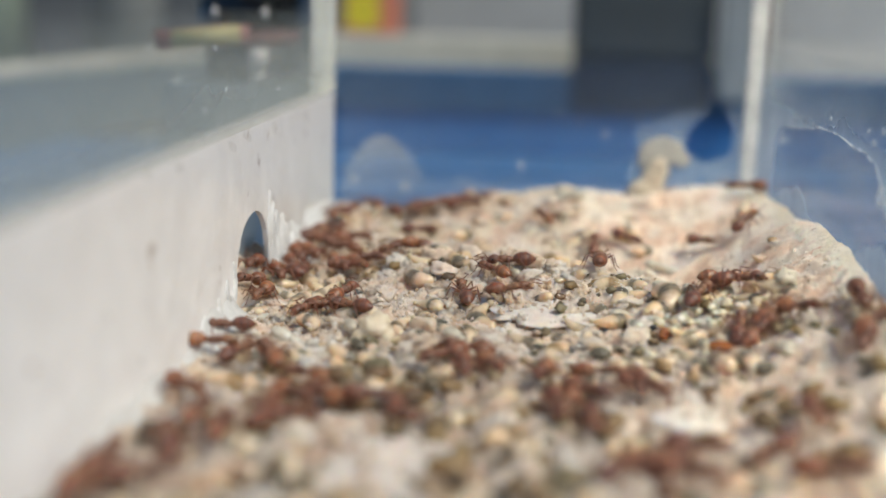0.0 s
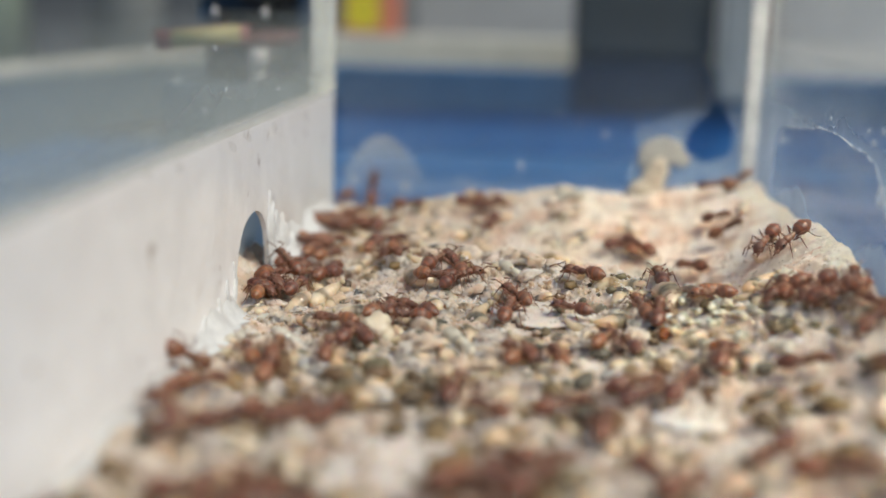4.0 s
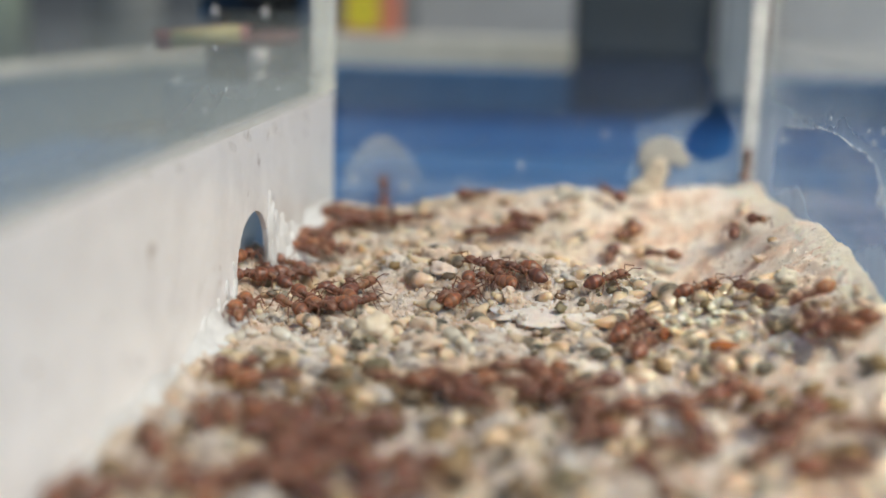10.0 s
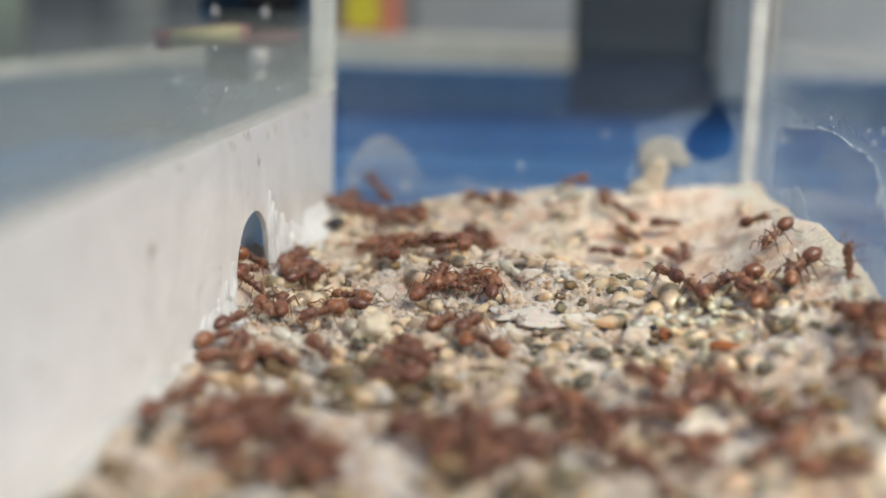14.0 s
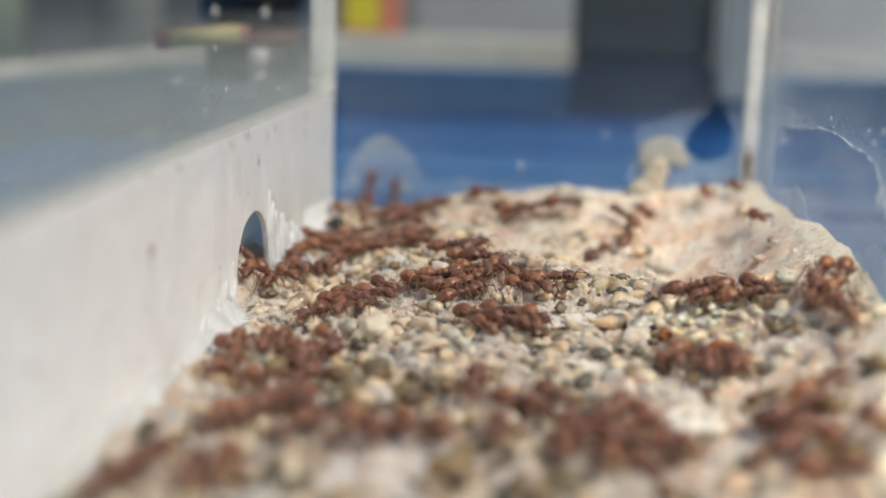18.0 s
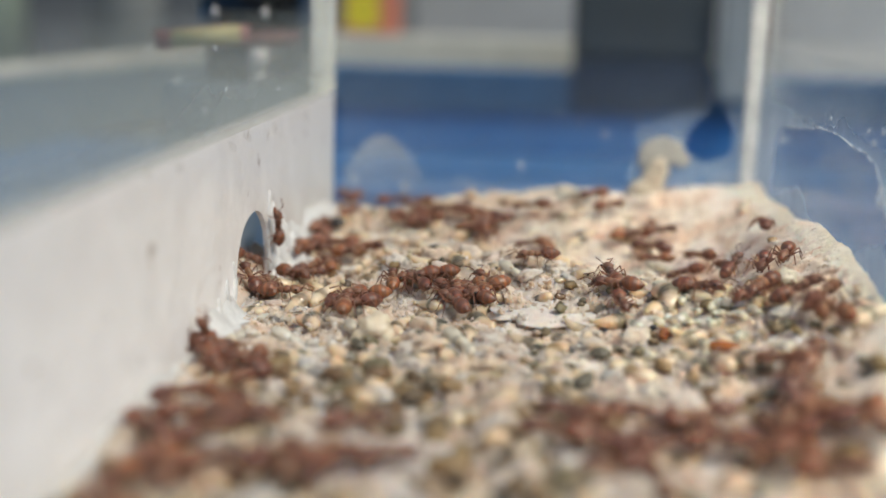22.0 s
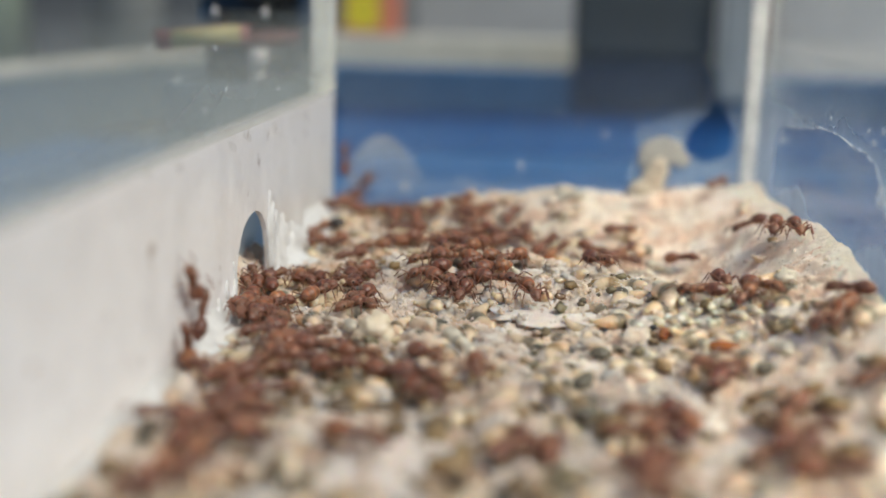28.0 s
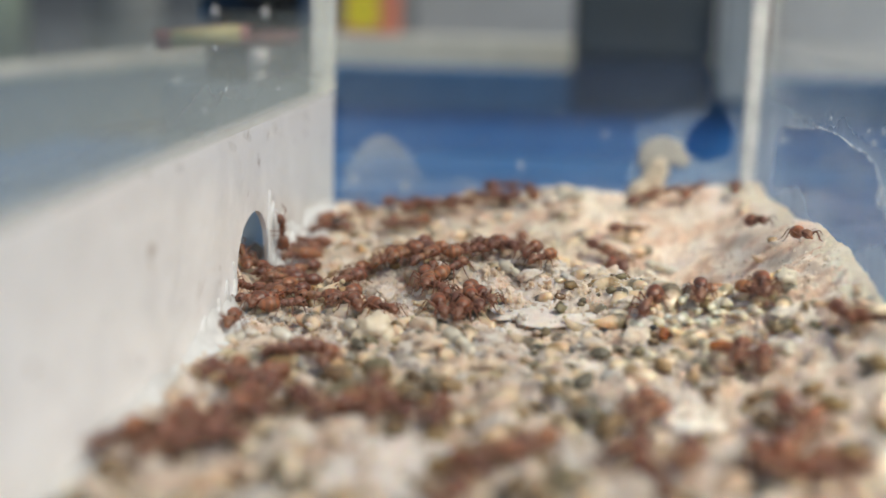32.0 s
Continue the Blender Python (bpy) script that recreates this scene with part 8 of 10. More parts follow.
    rows[66] = [(0,-26.0,52.9,185), (1,-26.0,52.9,192), (2,-26.0,52.9,179), (3,-26.0,52.9,90), (3.99,-26.0,59.3,90), (5.01,-26.0,61.4,76), (6,-25.9,63.0,267), (7,-26.0,54.8,87), (8,-25.6,67.9,267), (9,-26.0,54.8,267), (10,-26.0,54.8,268), (11,-26.0,54.8,268), (12,-26.0,54.8,271), (13,-26.0,54.8,260), (14,-26.0,54.8,90), (14.99,-26.0,58.3,90), (16.01,-26.0,58.5,270), (17,-26.0,54.8,77), (18,-23.7,66.8,269), (19,-23.6,52.9,269), (20,-23.6,52.9,275), (21,-23.6,52.9,264), (22,-23.6,52.9,251), (23,-23.6,52.9,238), (24,-23.6,52.9,86), (25,-23.2,64.1,176), (25.99,-25.0,64.3,29), (27.01,-22.1,65.7,261), (28,-22.4,63.9,261), (29,-23.6,54.8,261), (30,-23.6,54.8,88), (31,-23.1,71.4,260), (32,-26.0,52.9,260)]
    rows[67] = [(0,-8.8,52.9,38), (1,-6.4,54.8,38), (2,-6.4,54.8,30), (3,-6.4,54.8,99), (3.99,-7.5,61.6,76), (5.01,-6.6,65.2,32), (6,-1.2,68.5,192), (7,-14.3,65.7,79), (8,-12.8,72.7,257), (9,-14.3,66.2,43), (10,-12.6,67.8,49), (11,-10.9,69.7,126), (12,-13.7,73.7,297), (13,-10.5,67.3,55), (14,-6.3,72.9,111), (14.99,-9.7,81.9,71), (16.01,-6.7,90.9,116), (17,-9.6,96.9,45), (18,-4.2,101.2,299), (19,7.7,80.6,128), (20,-8.0,100.4,244), (21,-13.4,90.5,279), (22,-10.3,70.4,5), (23,-2.0,71.6,110), (24,-2.8,73.7,110), (25,-8.3,88.2,113), (25.99,-9.7,91.8,221), (27.01,-15.8,86.2,68), (28,-13.7,92.5,341), (29,-1.0,87.6,169), (30,-13.4,90.5,142), (31,-18.6,94.3,298), (32,-11.0,80.2,298)]
    rows[68] = [(0,8.3,52.9,156), (1,8.3,52.9,162), (2,8.3,52.9,173), (3,8.3,52.9,45), (3.99,10.4,55.0,180), (5.01,5.9,55.0,318), (6,8.3,52.9,318), (7,8.3,52.9,305), (8,8.3,52.9,308), (9,8.3,52.9,319), (10,8.3,52.9,327), (11,8.3,52.9,316), (12,8.3,52.9,322), (13,8.3,52.9,330), (14,8.3,52.9,124), (14.99,6.9,55.0,124), (16.01,6.6,55.0,310), (17,8.3,52.9,310), (18,8.3,52.9,300), (19,8.3,52.9,304), (20,8.3,52.9,308), (21,8.3,52.9,299), (22,8.3,52.9,308), (23,8.3,52.9,318), (24,8.3,52.9,307), (25,8.3,52.9,113), (25.99,4.5,62.9,63), (27.01,7.0,67.7,68), (28,8.4,71.5,71), (29,9.9,76.0,71), (30,9.4,74.8,84), (31,9.9,79.2,229), (32,6.3,75.2,229)]
    rows[69] = [(0,25.5,52.9,166), (1,25.5,52.9,157), (2,25.5,52.9,166), (3,25.5,52.9,71), (3.99,26.2,55.0,104), (5.01,25.6,57.3,268), (6,25.5,52.9,268), (7,25.5,52.9,271), (8,25.5,52.9,269), (9,25.5,52.9,269), (10,25.5,52.9,270), (11,25.5,52.9,272), (12,25.5,52.9,262), (13,25.5,52.9,268), (14,25.5,52.9,123), (14.99,24.1,55.0,38), (16.01,26.2,56.6,259), (17,25.5,52.9,259), (18,25.5,52.9,252), (19,25.5,52.9,239), (20,25.5,52.9,251), (21,25.5,52.9,240), (22,25.5,52.9,249), (23,25.5,52.9,256), (24,25.5,52.9,254), (25,25.5,52.9,70), (25.99,26.2,55.0,70), (27.01,26.2,55.0,250), (28,25.5,52.9,250), (29,25.5,52.9,253), (30,25.5,52.9,246), (31,25.5,52.9,238), (32,25.5,52.9,249)]
    rows[70] = [(0,-11.3,54.8,275), (1,-11.3,54.8,273), (2,-11.3,54.8,275), (3,-11.3,54.8,5), (3.99,-9.2,55.0,157), (5.01,-15.0,57.5,324), (6,-11.3,54.8,324), (7,-11.3,54.8,97), (8,-13.1,68.6,277), (9,-11.3,54.8,277), (10,-11.3,54.8,290), (11,-11.3,54.8,295), (12,-11.3,54.8,294), (13,-11.3,54.8,307), (14,-11.3,54.8,3), (14.99,-7.6,55.0,180), (16.01,-10.3,55.0,180), (17,-11.3,54.8,98), (18,-14.1,75.1,278), (19,-11.3,54.8,278), (20,-11.3,54.8,281), (21,-11.3,54.8,289), (22,-11.3,54.8,291), (23,-11.3,54.8,298), (24,-11.3,54.8,306), (25,-11.3,54.8,30), (25.99,-7.6,56.9,181), (27.01,-14.8,56.8,330), (28,-11.3,54.8,330), (29,-11.3,54.8,75), (30,-8.4,66.5,163), (31,-12.6,67.8,287), (32,-8.8,54.8,287)]
    rows[71] = [(0,5.9,54.8,188), (1,5.9,54.8,178), (2,5.9,54.8,172), (3,5.9,54.8,173), (3.99,6.3,56.0,77), (5.01,8.6,66.4,104), (6,8.1,68.4,271), (7,8.3,54.8,113), (8,1.2,73.0,269), (9,1.0,54.8,269), (10,1.0,54.8,85), (11,2.1,69.9,265), (12,1.0,54.8,265), (13,1.0,54.8,251), (14,1.0,54.8,146), (14.99,-0.5,55.8,82), (16.01,1.1,67.7,122), (17,-1.3,72.0,37), (18,2.2,74.2,274), (19,3.4,54.8,274), (20,3.4,54.8,287), (21,3.4,54.8,278), (22,3.4,54.8,268), (23,3.4,54.8,276), (24,3.4,54.8,269), (25,3.4,54.8,16), (25.99,5.8,55.5,73), (27.01,9.0,66.1,135), (28,7.1,68.1,265), (29,5.9,54.8,265), (30,5.9,54.8,80), (31,9.4,74.8,267), (32,8.3,54.8,267)]
    rows[72] = [(0,23.0,54.8,220), (1,23.0,54.8,91), (2,22.7,80.5,91), (3,23.0,81.7,12), (3.99,25.0,82.0,115), (5.01,20.8,90.0,17), (6,25.4,91.6,260), (7,24.4,86.1,76), (8,26.0,92.7,76), (9,25.8,91.7,150), (10,24.0,92.7,150), (11,23.2,93.1,331), (12,26.2,91.6,94), (13,25.9,94.1,263), (14,25.6,90.8,80), (14.99,26.2,94.5,229), (16.01,22.7,90.5,35), (17,26.0,92.7,112), (18,23.7,97.6,263), (19,23.2,93.1,263), (20,24.5,93.5,119), (21,23.3,95.5,119), (22,23.3,95.5,118), (23,22.3,96.8,298), (24,23.3,95.5,298), (25,23.3,95.5,265), (25.99,22.9,90.7,66), (27.01,26.1,97.8,229), (28,23.1,94.4,219), (29,16.3,89.1,213), (30,10.6,86.0,53), (31,14.4,90.4,240), (32,8.2,80.3,240)]
    rows[73] = [(0,-13.8,52.9,0), (1,-11.3,52.9,0), (2,-11.3,52.9,11), (3,-11.3,52.9,38), (3.99,-8.6,55.0,132), (5.01,-10.1,56.6,252), (6,-11.3,52.9,252), (7,-11.3,52.9,256), (8,-11.3,52.9,246), (9,-11.3,52.9,255), (10,-11.3,52.9,250), (11,-11.3,52.9,259), (12,-11.3,52.9,259), (13,-11.3,52.9,270), (14,-11.3,52.9,152), (14.99,-15.2,55.0,0), (16.01,-7.4,55.0,208), (17,-11.3,52.9,115), (18,-18.1,67.3,277), (19,-16.2,52.9,277), (20,-16.2,52.9,278), (21,-16.2,52.9,274), (22,-16.2,52.9,288), (23,-16.2,52.9,301), (24,-16.2,52.9,303), (25,-16.2,52.9,33), (25.99,-12.9,55.0,180), (27.01,-18.2,55.0,314), (28,-16.2,52.9,314), (29,-16.2,52.9,315), (30,-16.2,52.9,90), (31,-16.4,67.5,281), (32,-13.8,54.8,281)]
    rows[74] = [(0,3.4,52.9,213), (1,3.4,52.9,208), (2,3.4,52.9,202), (3,3.4,52.9,56), (3.99,4.8,55.0,0), (5.01,6.8,55.0,211), (6,3.4,52.9,211), (7,3.4,52.9,200), (8,3.4,52.9,199), (9,3.4,52.9,199), (10,3.4,52.9,198), (11,3.4,52.9,207), (12,3.4,52.9,206), (13,3.4,52.9,213), (14,3.4,52.9,28), (14.99,7.4,55.0,107), (16.01,6.7,57.1,232), (17,3.4,52.9,232), (18,3.4,52.9,239), (19,3.4,52.9,239), (20,3.4,52.9,238), (21,3.4,52.9,231), (22,3.4,52.9,236), (23,3.4,52.9,246), (24,3.4,52.9,259), (25,3.4,52.9,131), (25.99,1.6,55.0,0), (27.01,4.0,55.0,253), (28,3.4,52.9,253), (29,3.4,52.9,261), (30,3.4,52.9,275), (31,3.4,52.9,277), (32,3.4,52.9,276)]
    rows[75] = [(0,20.6,52.9,6), (1,20.6,52.9,354), (2,20.6,52.9,4), (3,20.6,52.9,57), (3.99,21.9,55.0,0), (5.01,23.4,55.0,217), (6,20.6,52.9,217), (7,20.6,52.9,222), (8,20.6,52.9,220), (9,20.6,52.9,207), (10,20.6,52.9,207), (11,20.6,52.9,198), (12,20.6,52.9,189), (13,20.6,52.9,189), (14,20.6,52.9,36), (14.99,23.4,55.0,180), (16.01,21.6,55.0,243), (17,20.6,52.9,243), (18,20.6,52.9,247), (19,20.6,52.9,259), (20,20.6,52.9,263), (21,20.6,52.9,270), (22,20.6,52.9,271), (23,20.6,52.9,258), (24,20.6,52.9,89), (25,21.1,72.7,75), (25.99,22.9,79.6,127), (27.01,22.1,80.8,38), (28,23.8,82.2,203), (29,17.7,79.4,203), (30,17.7,79.4,199), (31,17.4,79.4,257), (32,15.5,71.2,257)]
    rows[76] = [(0,-16.2,54.8,54), (1,-16.2,54.8,58), (2,-16.2,54.8,66), (3,-16.2,54.8,86), (3.99,-15.9,59.1,94), (5.01,-16.6,66.4,100), (6,-18.0,74.6,304), (7,-16.9,72.8,27), (8,-14.5,73.8,239), (9,-18.7,67.2,304), (10,-17.6,65.4,33), (11,-15.8,66.6,123), (12,-21.1,74.5,123), (13,-22.0,75.3,304), (14,-16.7,67.5,182), (14.99,-21.3,67.3,39), (16.01,-15.2,72.1,145), (17,-19.7,75.3,145), (18,-18.8,76.0,270), (19,-18.6,54.8,94), (20,-20.1,75.2,94), (21,-20.6,75.6,273), (22,-20.6,72.6,39), (23,-17.4,75.0,129), (24,-18.5,76.3,129), (25,-18.8,76.0,30), (25.99,-17.6,76.9,134), (27.01,-19.4,79.0,279), (28,-19.1,77.2,331), (29,-10.2,72.2,170), (30,-19.0,73.9,95), (31,-19.2,75.9,278), (32,-16.2,54.8,278)]
    rows[77] = [(0,1.0,54.8,140), (1,1.0,54.8,91), (2,0.8,69.8,91), (3,2.1,69.9,234), (3.99,0.4,67.0,56), (5.01,2.6,70.9,92), (6,2.3,77.1,187), (7,-14.4,75.1,82), (8,-12.7,86.4,265), (9,-13.8,73.9,322), (10,-6.6,68.7,65), (11,-4.8,72.1,116), (12,-12.4,87.3,31), (13,-9.7,89.3,81), (14,-9.4,90.8,132), (14.99,-11.8,93.6,132), (16.01,-11.4,94.1,85), (17,-10.9,99.3,120), (18,-16.6,108.8,312), (19,-8.5,100.4,125), (20,-16.4,110.7,235), (21,-23.8,102.7,259), (22,-25.8,91.7,286), (23,-24.3,86.2,70), (24,-23.2,88.6,72), (25,-19.9,98.9,105), (25.99,-21.8,105.4,105), (27.01,-21.8,105.4,154), (28,-23.5,105.9,49), (29,-20.4,109.1,172), (30,-27.6,109.7,42), (31,-22.2,115.5,227), (32,-27.2,109.0,227)]
    rows[78] = [(0,18.1,54.8,228), (1,18.1,54.8,222), (2,18.1,54.8,226), (3,18.1,54.8,70), (3.99,21.8,65.1,100), (5.01,20.6,72.3,111), (6,18.0,79.1,271), (7,18.3,70.3,67), (8,22.7,80.5,256), (9,20.8,72.7,270), (10,20.6,54.8,270), (11,20.6,54.8,280), (12,20.6,54.8,275), (13,20.6,54.8,277), (14,20.6,54.8,61), (14.99,25.2,63.4,118), (16.01,20.4,72.4,74), (17,22.2,78.7,256), (18,21.4,75.1,268), (19,20.6,54.8,268), (20,20.6,54.8,255), (21,20.6,54.8,248), (22,20.6,54.8,245), (23,20.6,54.8,249), (24,20.6,54.8,92), (25,20.2,72.9,189), (25.99,15.9,72.3,335), (27.01,21.8,69.6,141), (28,17.2,73.4,248), (29,16.5,71.5,107), (30,16.0,74.1,45), (31,19.0,76.7,268), (32,18.1,54.8,268)]
    rows[79] = [(0,-18.6,52.9,0), (1,-16.2,52.9,0), (2,-16.2,52.9,11), (3,-16.2,52.9,34), (3.99,-13.1,55.0,167), (5.01,-18.1,56.1,301), (6,-16.2,52.9,301), (7,-16.2,52.9,88), (8,-15.9,65.7,267), (9,-16.2,54.8,267), (10,-16.2,54.8,262), (11,-16.2,54.8,268), (12,-16.2,54.8,257), (13,-16.2,54.8,246), (14,-16.2,54.8,73), (14.99,-14.5,61.3,148), (16.01,-17.0,62.9,143), (17,-19.3,64.7,98), (18,-20.7,74.6,268), (19,-21.1,52.9,268), (20,-21.1,52.9,260), (21,-21.1,52.9,254), (22,-21.1,52.9,252), (23,-21.1,52.9,249), (24,-21.1,52.9,97), (25,-22.9,66.5,97), (25.99,-23.3,66.8,108), (27.01,-23.0,67.8,302), (28,-21.4,64.8,271), (29,-21.1,54.8,271), (30,-21.1,54.8,88), (31,-20.9,71.4,268), (32,-21.1,54.8,268)]
    rows[80] = [(0,-1.5,52.9,26), (1,-1.5,52.9,13), (2,-1.5,52.9,0), (3,-1.5,52.9,36), (3.99,1.4,55.0,180), (5.01,-3.1,55.0,307), (6,-1.5,52.9,307), (7,-1.5,52.9,87), (8,-0.6,73.8,267), (9,-1.5,54.8,267), (10,-1.5,54.8,92), (11,-2.0,72.8,80), (12,-0.8,79.7,80), (13,-0.4,80.9,265), (14,-1.3,72.0,68), (14.99,0.1,75.1,116), (16.01,-1.3,77.9,17), (17,4.2,79.7,246), (18,3.0,77.2,280), (19,3.6,73.5,95), (20,3.1,79.5,9), (21,4.6,79.7,12), (22,8.2,80.3,154), (23,-2.5,85.4,192), (24,-9.1,84.5,110), (25,-10.4,87.8,225), (25.99,-14.2,84.1,60), (27.01,-12.3,87.1,344), (28,-10.6,86.7,331), (29,-0.8,81.2,151), (30,-10.6,86.7,146), (31,-17.1,91.0,303), (32,-9.3,79.3,303)]
    rows[81] = [(0,15.7,52.9,162), (1,15.7,52.9,158), (2,15.7,52.9,156), (3,15.7,52.9,108), (3.99,13.4,60.6,57), (5.01,18.0,67.6,162), (6,15.3,68.4,272), (7,15.7,54.8,87), (8,16.9,73.6,147), (9,15.7,74.4,270), (10,15.7,54.8,270), (11,15.7,54.8,282), (12,15.7,54.8,93), (13,14.8,71.3,61), (14,17.9,76.8,54), (14.99,22.7,83.1,202), (16.01,17.6,81.2,22), (17,20.5,82.2,22), (18,20.3,83.3,27), (19,24.2,85.3,27), (20,24.2,85.3,227), (21,18.4,79.0,79), (22,18.8,80.7,79), (23,19.3,83.7,198), (24,7.7,79.9,198), (25,7.7,79.9,162), (25.99,5.5,80.7,12), (27.01,10.9,82.0,12), (28,10.1,80.8,114), (29,5.9,90.3,114), (30,5.0,90.1,40), (31,8.9,92.8,247), (32,0.5,74.2,247)]
    rows[82] = [(0,-21.1,54.8,275), (1,-21.1,54.8,274), (2,-21.1,54.8,266), (3,-21.1,54.8,146), (3.99,-24.0,56.8,357), (5.01,-19.8,56.5,109), (6,-22.6,64.6,34), (7,-19.0,67.1,118), (8,-21.3,71.5,286), (9,-20.7,69.5,275), (10,-20.4,65.8,99), (11,-22.2,77.3,153), (12,-25.6,79.2,337), (13,-23.6,78.2,320), (14,-21.6,76.4,76), (14.99,-19.9,84.0,245), (16.01,-22.0,79.5,105), (17,-24.0,86.5,105), (18,-24.0,86.5,265), (19,-26.0,54.8,265), (20,-26.0,54.8,276), (21,-26.0,54.8,267), (22,-26.0,54.8,256), (23,-26.0,54.8,84), (24,-24.3,73.9,70), (25,-23.4,76.3,70), (25.99,-23.0,75.5,55), (27.01,-20.4,79.9,120), (28,-23.5,84.9,265), (29,-24.0,78.1,83), (30,-23.4,83.2,83), (31,-24.2,84.3,275), (32,-23.3,73.1,275)]
    rows[83] = [(0,-3.9,54.8,131), (1,-3.9,54.8,135), (2,-3.9,54.8,124), (3,-3.9,54.8,80), (3.99,-2.9,62.0,40), (5.01,2.9,66.9,107), (6,0.8,74.2,179), (7,-12.4,74.3,43), (8,-1.7,84.1,324), (9,4.2,79.7,168), (10,-3.9,81.7,304), (11,-2.3,79.0,140), (12,-10.1,85.4,345), (13,1.2,82.4,238), (14,0.4,81.1,238), (14.99,1.1,82.0,114), (16.01,-4.4,94.2,165), (17,-6.7,94.7,64), (18,-2.3,102.2,328), (19,10.1,94.6,139), (20,-11.1,110.9,252), (21,-13.3,107.0,218), (22,-16.2,105.9,218), (23,-16.2,105.9,247), (24,-20.5,96.5,108), (25,-21.9,101.2,63), (25.99,-20.5,103.5,140), (27.01,-26.0,108.3,272), (28,-26.0,104.3,272), (29,-26.0,103.2,304), (30,-22.6,97.9,114), (31,-25.9,105.2,64), (32,-24.4,107.9,64)]
    rows[84] = [(0,13.2,54.8,48), (1,13.2,54.8,57), (2,13.2,54.8,61), (3,13.2,54.8,100), (3.99,11.6,65.0,59), (5.01,13.3,67.8,111), (6,10.3,76.0,272), (7,10.8,54.8,96), (8,9.2,71.7,96), (9,8.4,71.5,270), (10,8.3,54.8,270), (11,8.3,54.8,268), (12,8.3,54.8,262), (13,8.3,54.8,261), (14,8.3,54.8,105), (14.99,6.8,61.5,50), (16.01,8.7,63.7,84), (17,9.5,71.6,135), (18,4.6,76.7,345), (19,6.4,76.1,345), (20,6.0,76.1,175), (21,3.7,76.3,331), (22,6.0,75.3,175), (23,-1.4,75.7,68), (24,0.8,81.1,90), (25,0.7,92.9,155), (25.99,-4.8,95.4,101), (27.01,-7.6,107.2,80), (28,-6.8,110.2,259), (29,-8.8,103.6,259), (30,-8.2,102.6,83), (31,-6.4,111.5,297), (32,-4.6,108.7,297)]
    rows[85] = [(0,-23.6,52.9,0), (1,-21.1,52.9,0), (2,-21.1,52.9,352), (3,-21.1,52.9,60), (3.99,-18.5,57.5,216), (5.01,-21.9,55.0,290), (6,-21.1,52.9,290), (7,-21.1,52.9,93), (8,-22.2,67.3,274), (9,-21.1,54.8,274), (10,-21.1,54.8,95), (11,-22.2,66.5,95), (12,-23.3,66.6,66), (13,-20.0,73.7,313), (14,-14.7,67.7,85), (14.99,-14.1,76.0,80), (16.01,-13.2,79.9,194), (17,-18.3,78.9,37), (18,-15.9,80.5,274), (19,-13.8,54.8,90), (20,-13.8,82.7,241), (21,-17.8,75.1,305), (22,-12.6,67.8,264), (23,-13.8,54.8,264), (24,-13.8,54.8,278), (25,-13.8,54.8,54), (25.99,-11.4,58.1,208), (27.01,-14.0,56.7,277), (28,-13.8,54.8,277), (29,-13.8,54.8,74), (30,-10.9,65.7,148), (31,-18.9,70.5,270), (32,-18.6,52.9,270)]
    rows[86] = [(0,-6.4,52.9,79), (1,-6.4,52.9,73), (2,-6.4,52.9,73), (3,-6.4,52.9,53), (3.99,-4.3,55.8,53), (5.01,-3.4,55.0,215), (6,-6.4,52.9,215), (7,-6.4,52.9,89), (8,-6.1,70.4,269), (9,-6.4,54.8,269), (10,-6.4,54.8,90), (11,-6.5,70.4,270), (12,-6.4,54.8,270), (13,-6.4,54.8,76), (14,-2.9,69.4,268), (14.99,-3.1,65.5,65), (16.01,0.0,72.6,177), (17,-3.1,72.4,138), (18,-5.8,74.9,282), (19,-1.5,54.8,282), (20,-1.5,54.8,290), (21,-1.5,54.8,289), (22,-1.5,54.8,287), (23,-1.5,54.8,284), (24,-1.5,54.8,296), (25,-1.5,54.8,116), (25.99,-3.8,59.6,73), (27.01,-1.3,68.3,78), (28,0.1,75.1,128), (29,-2.6,78.5,162), (30,-8.7,80.5,152), (31,-14.9,84.0,302), (32,-11.5,78.7,302)]
    rows[87] = [(0,10.8,52.9,260), (1,10.8,52.9,248), (2,10.8,52.9,244), (3,10.8,52.9,54), (3.99,12.3,55.0,54), (5.01,12.8,55.0,225), (6,10.8,52.9,225), (7,10.8,52.9,218), (8,10.8,52.9,209), (9,10.8,52.9,204), (10,10.8,52.9,212), (11,10.8,52.9,213), (12,10.8,52.9,215), (13,10.8,52.9,226), (14,10.8,52.9,54), (14.99,12.3,55.0,180), (16.01,7.4,55.0,328), (17,10.8,52.9,328), (18,10.8,52.9,321), (19,10.8,52.9,332), (20,10.8,52.9,337), (21,10.8,52.9,343), (22,10.8,52.9,354), (23,10.8,52.9,345), (24,10.8,52.9,342), (25,10.8,52.9,49), (25.99,12.6,55.0,49), (27.01,11.7,55.0,247), (28,10.8,52.9,247), (29,10.8,52.9,248), (30,10.8,52.9,89), (31,11.1,73.4,269), (32,10.8,54.8,269)]
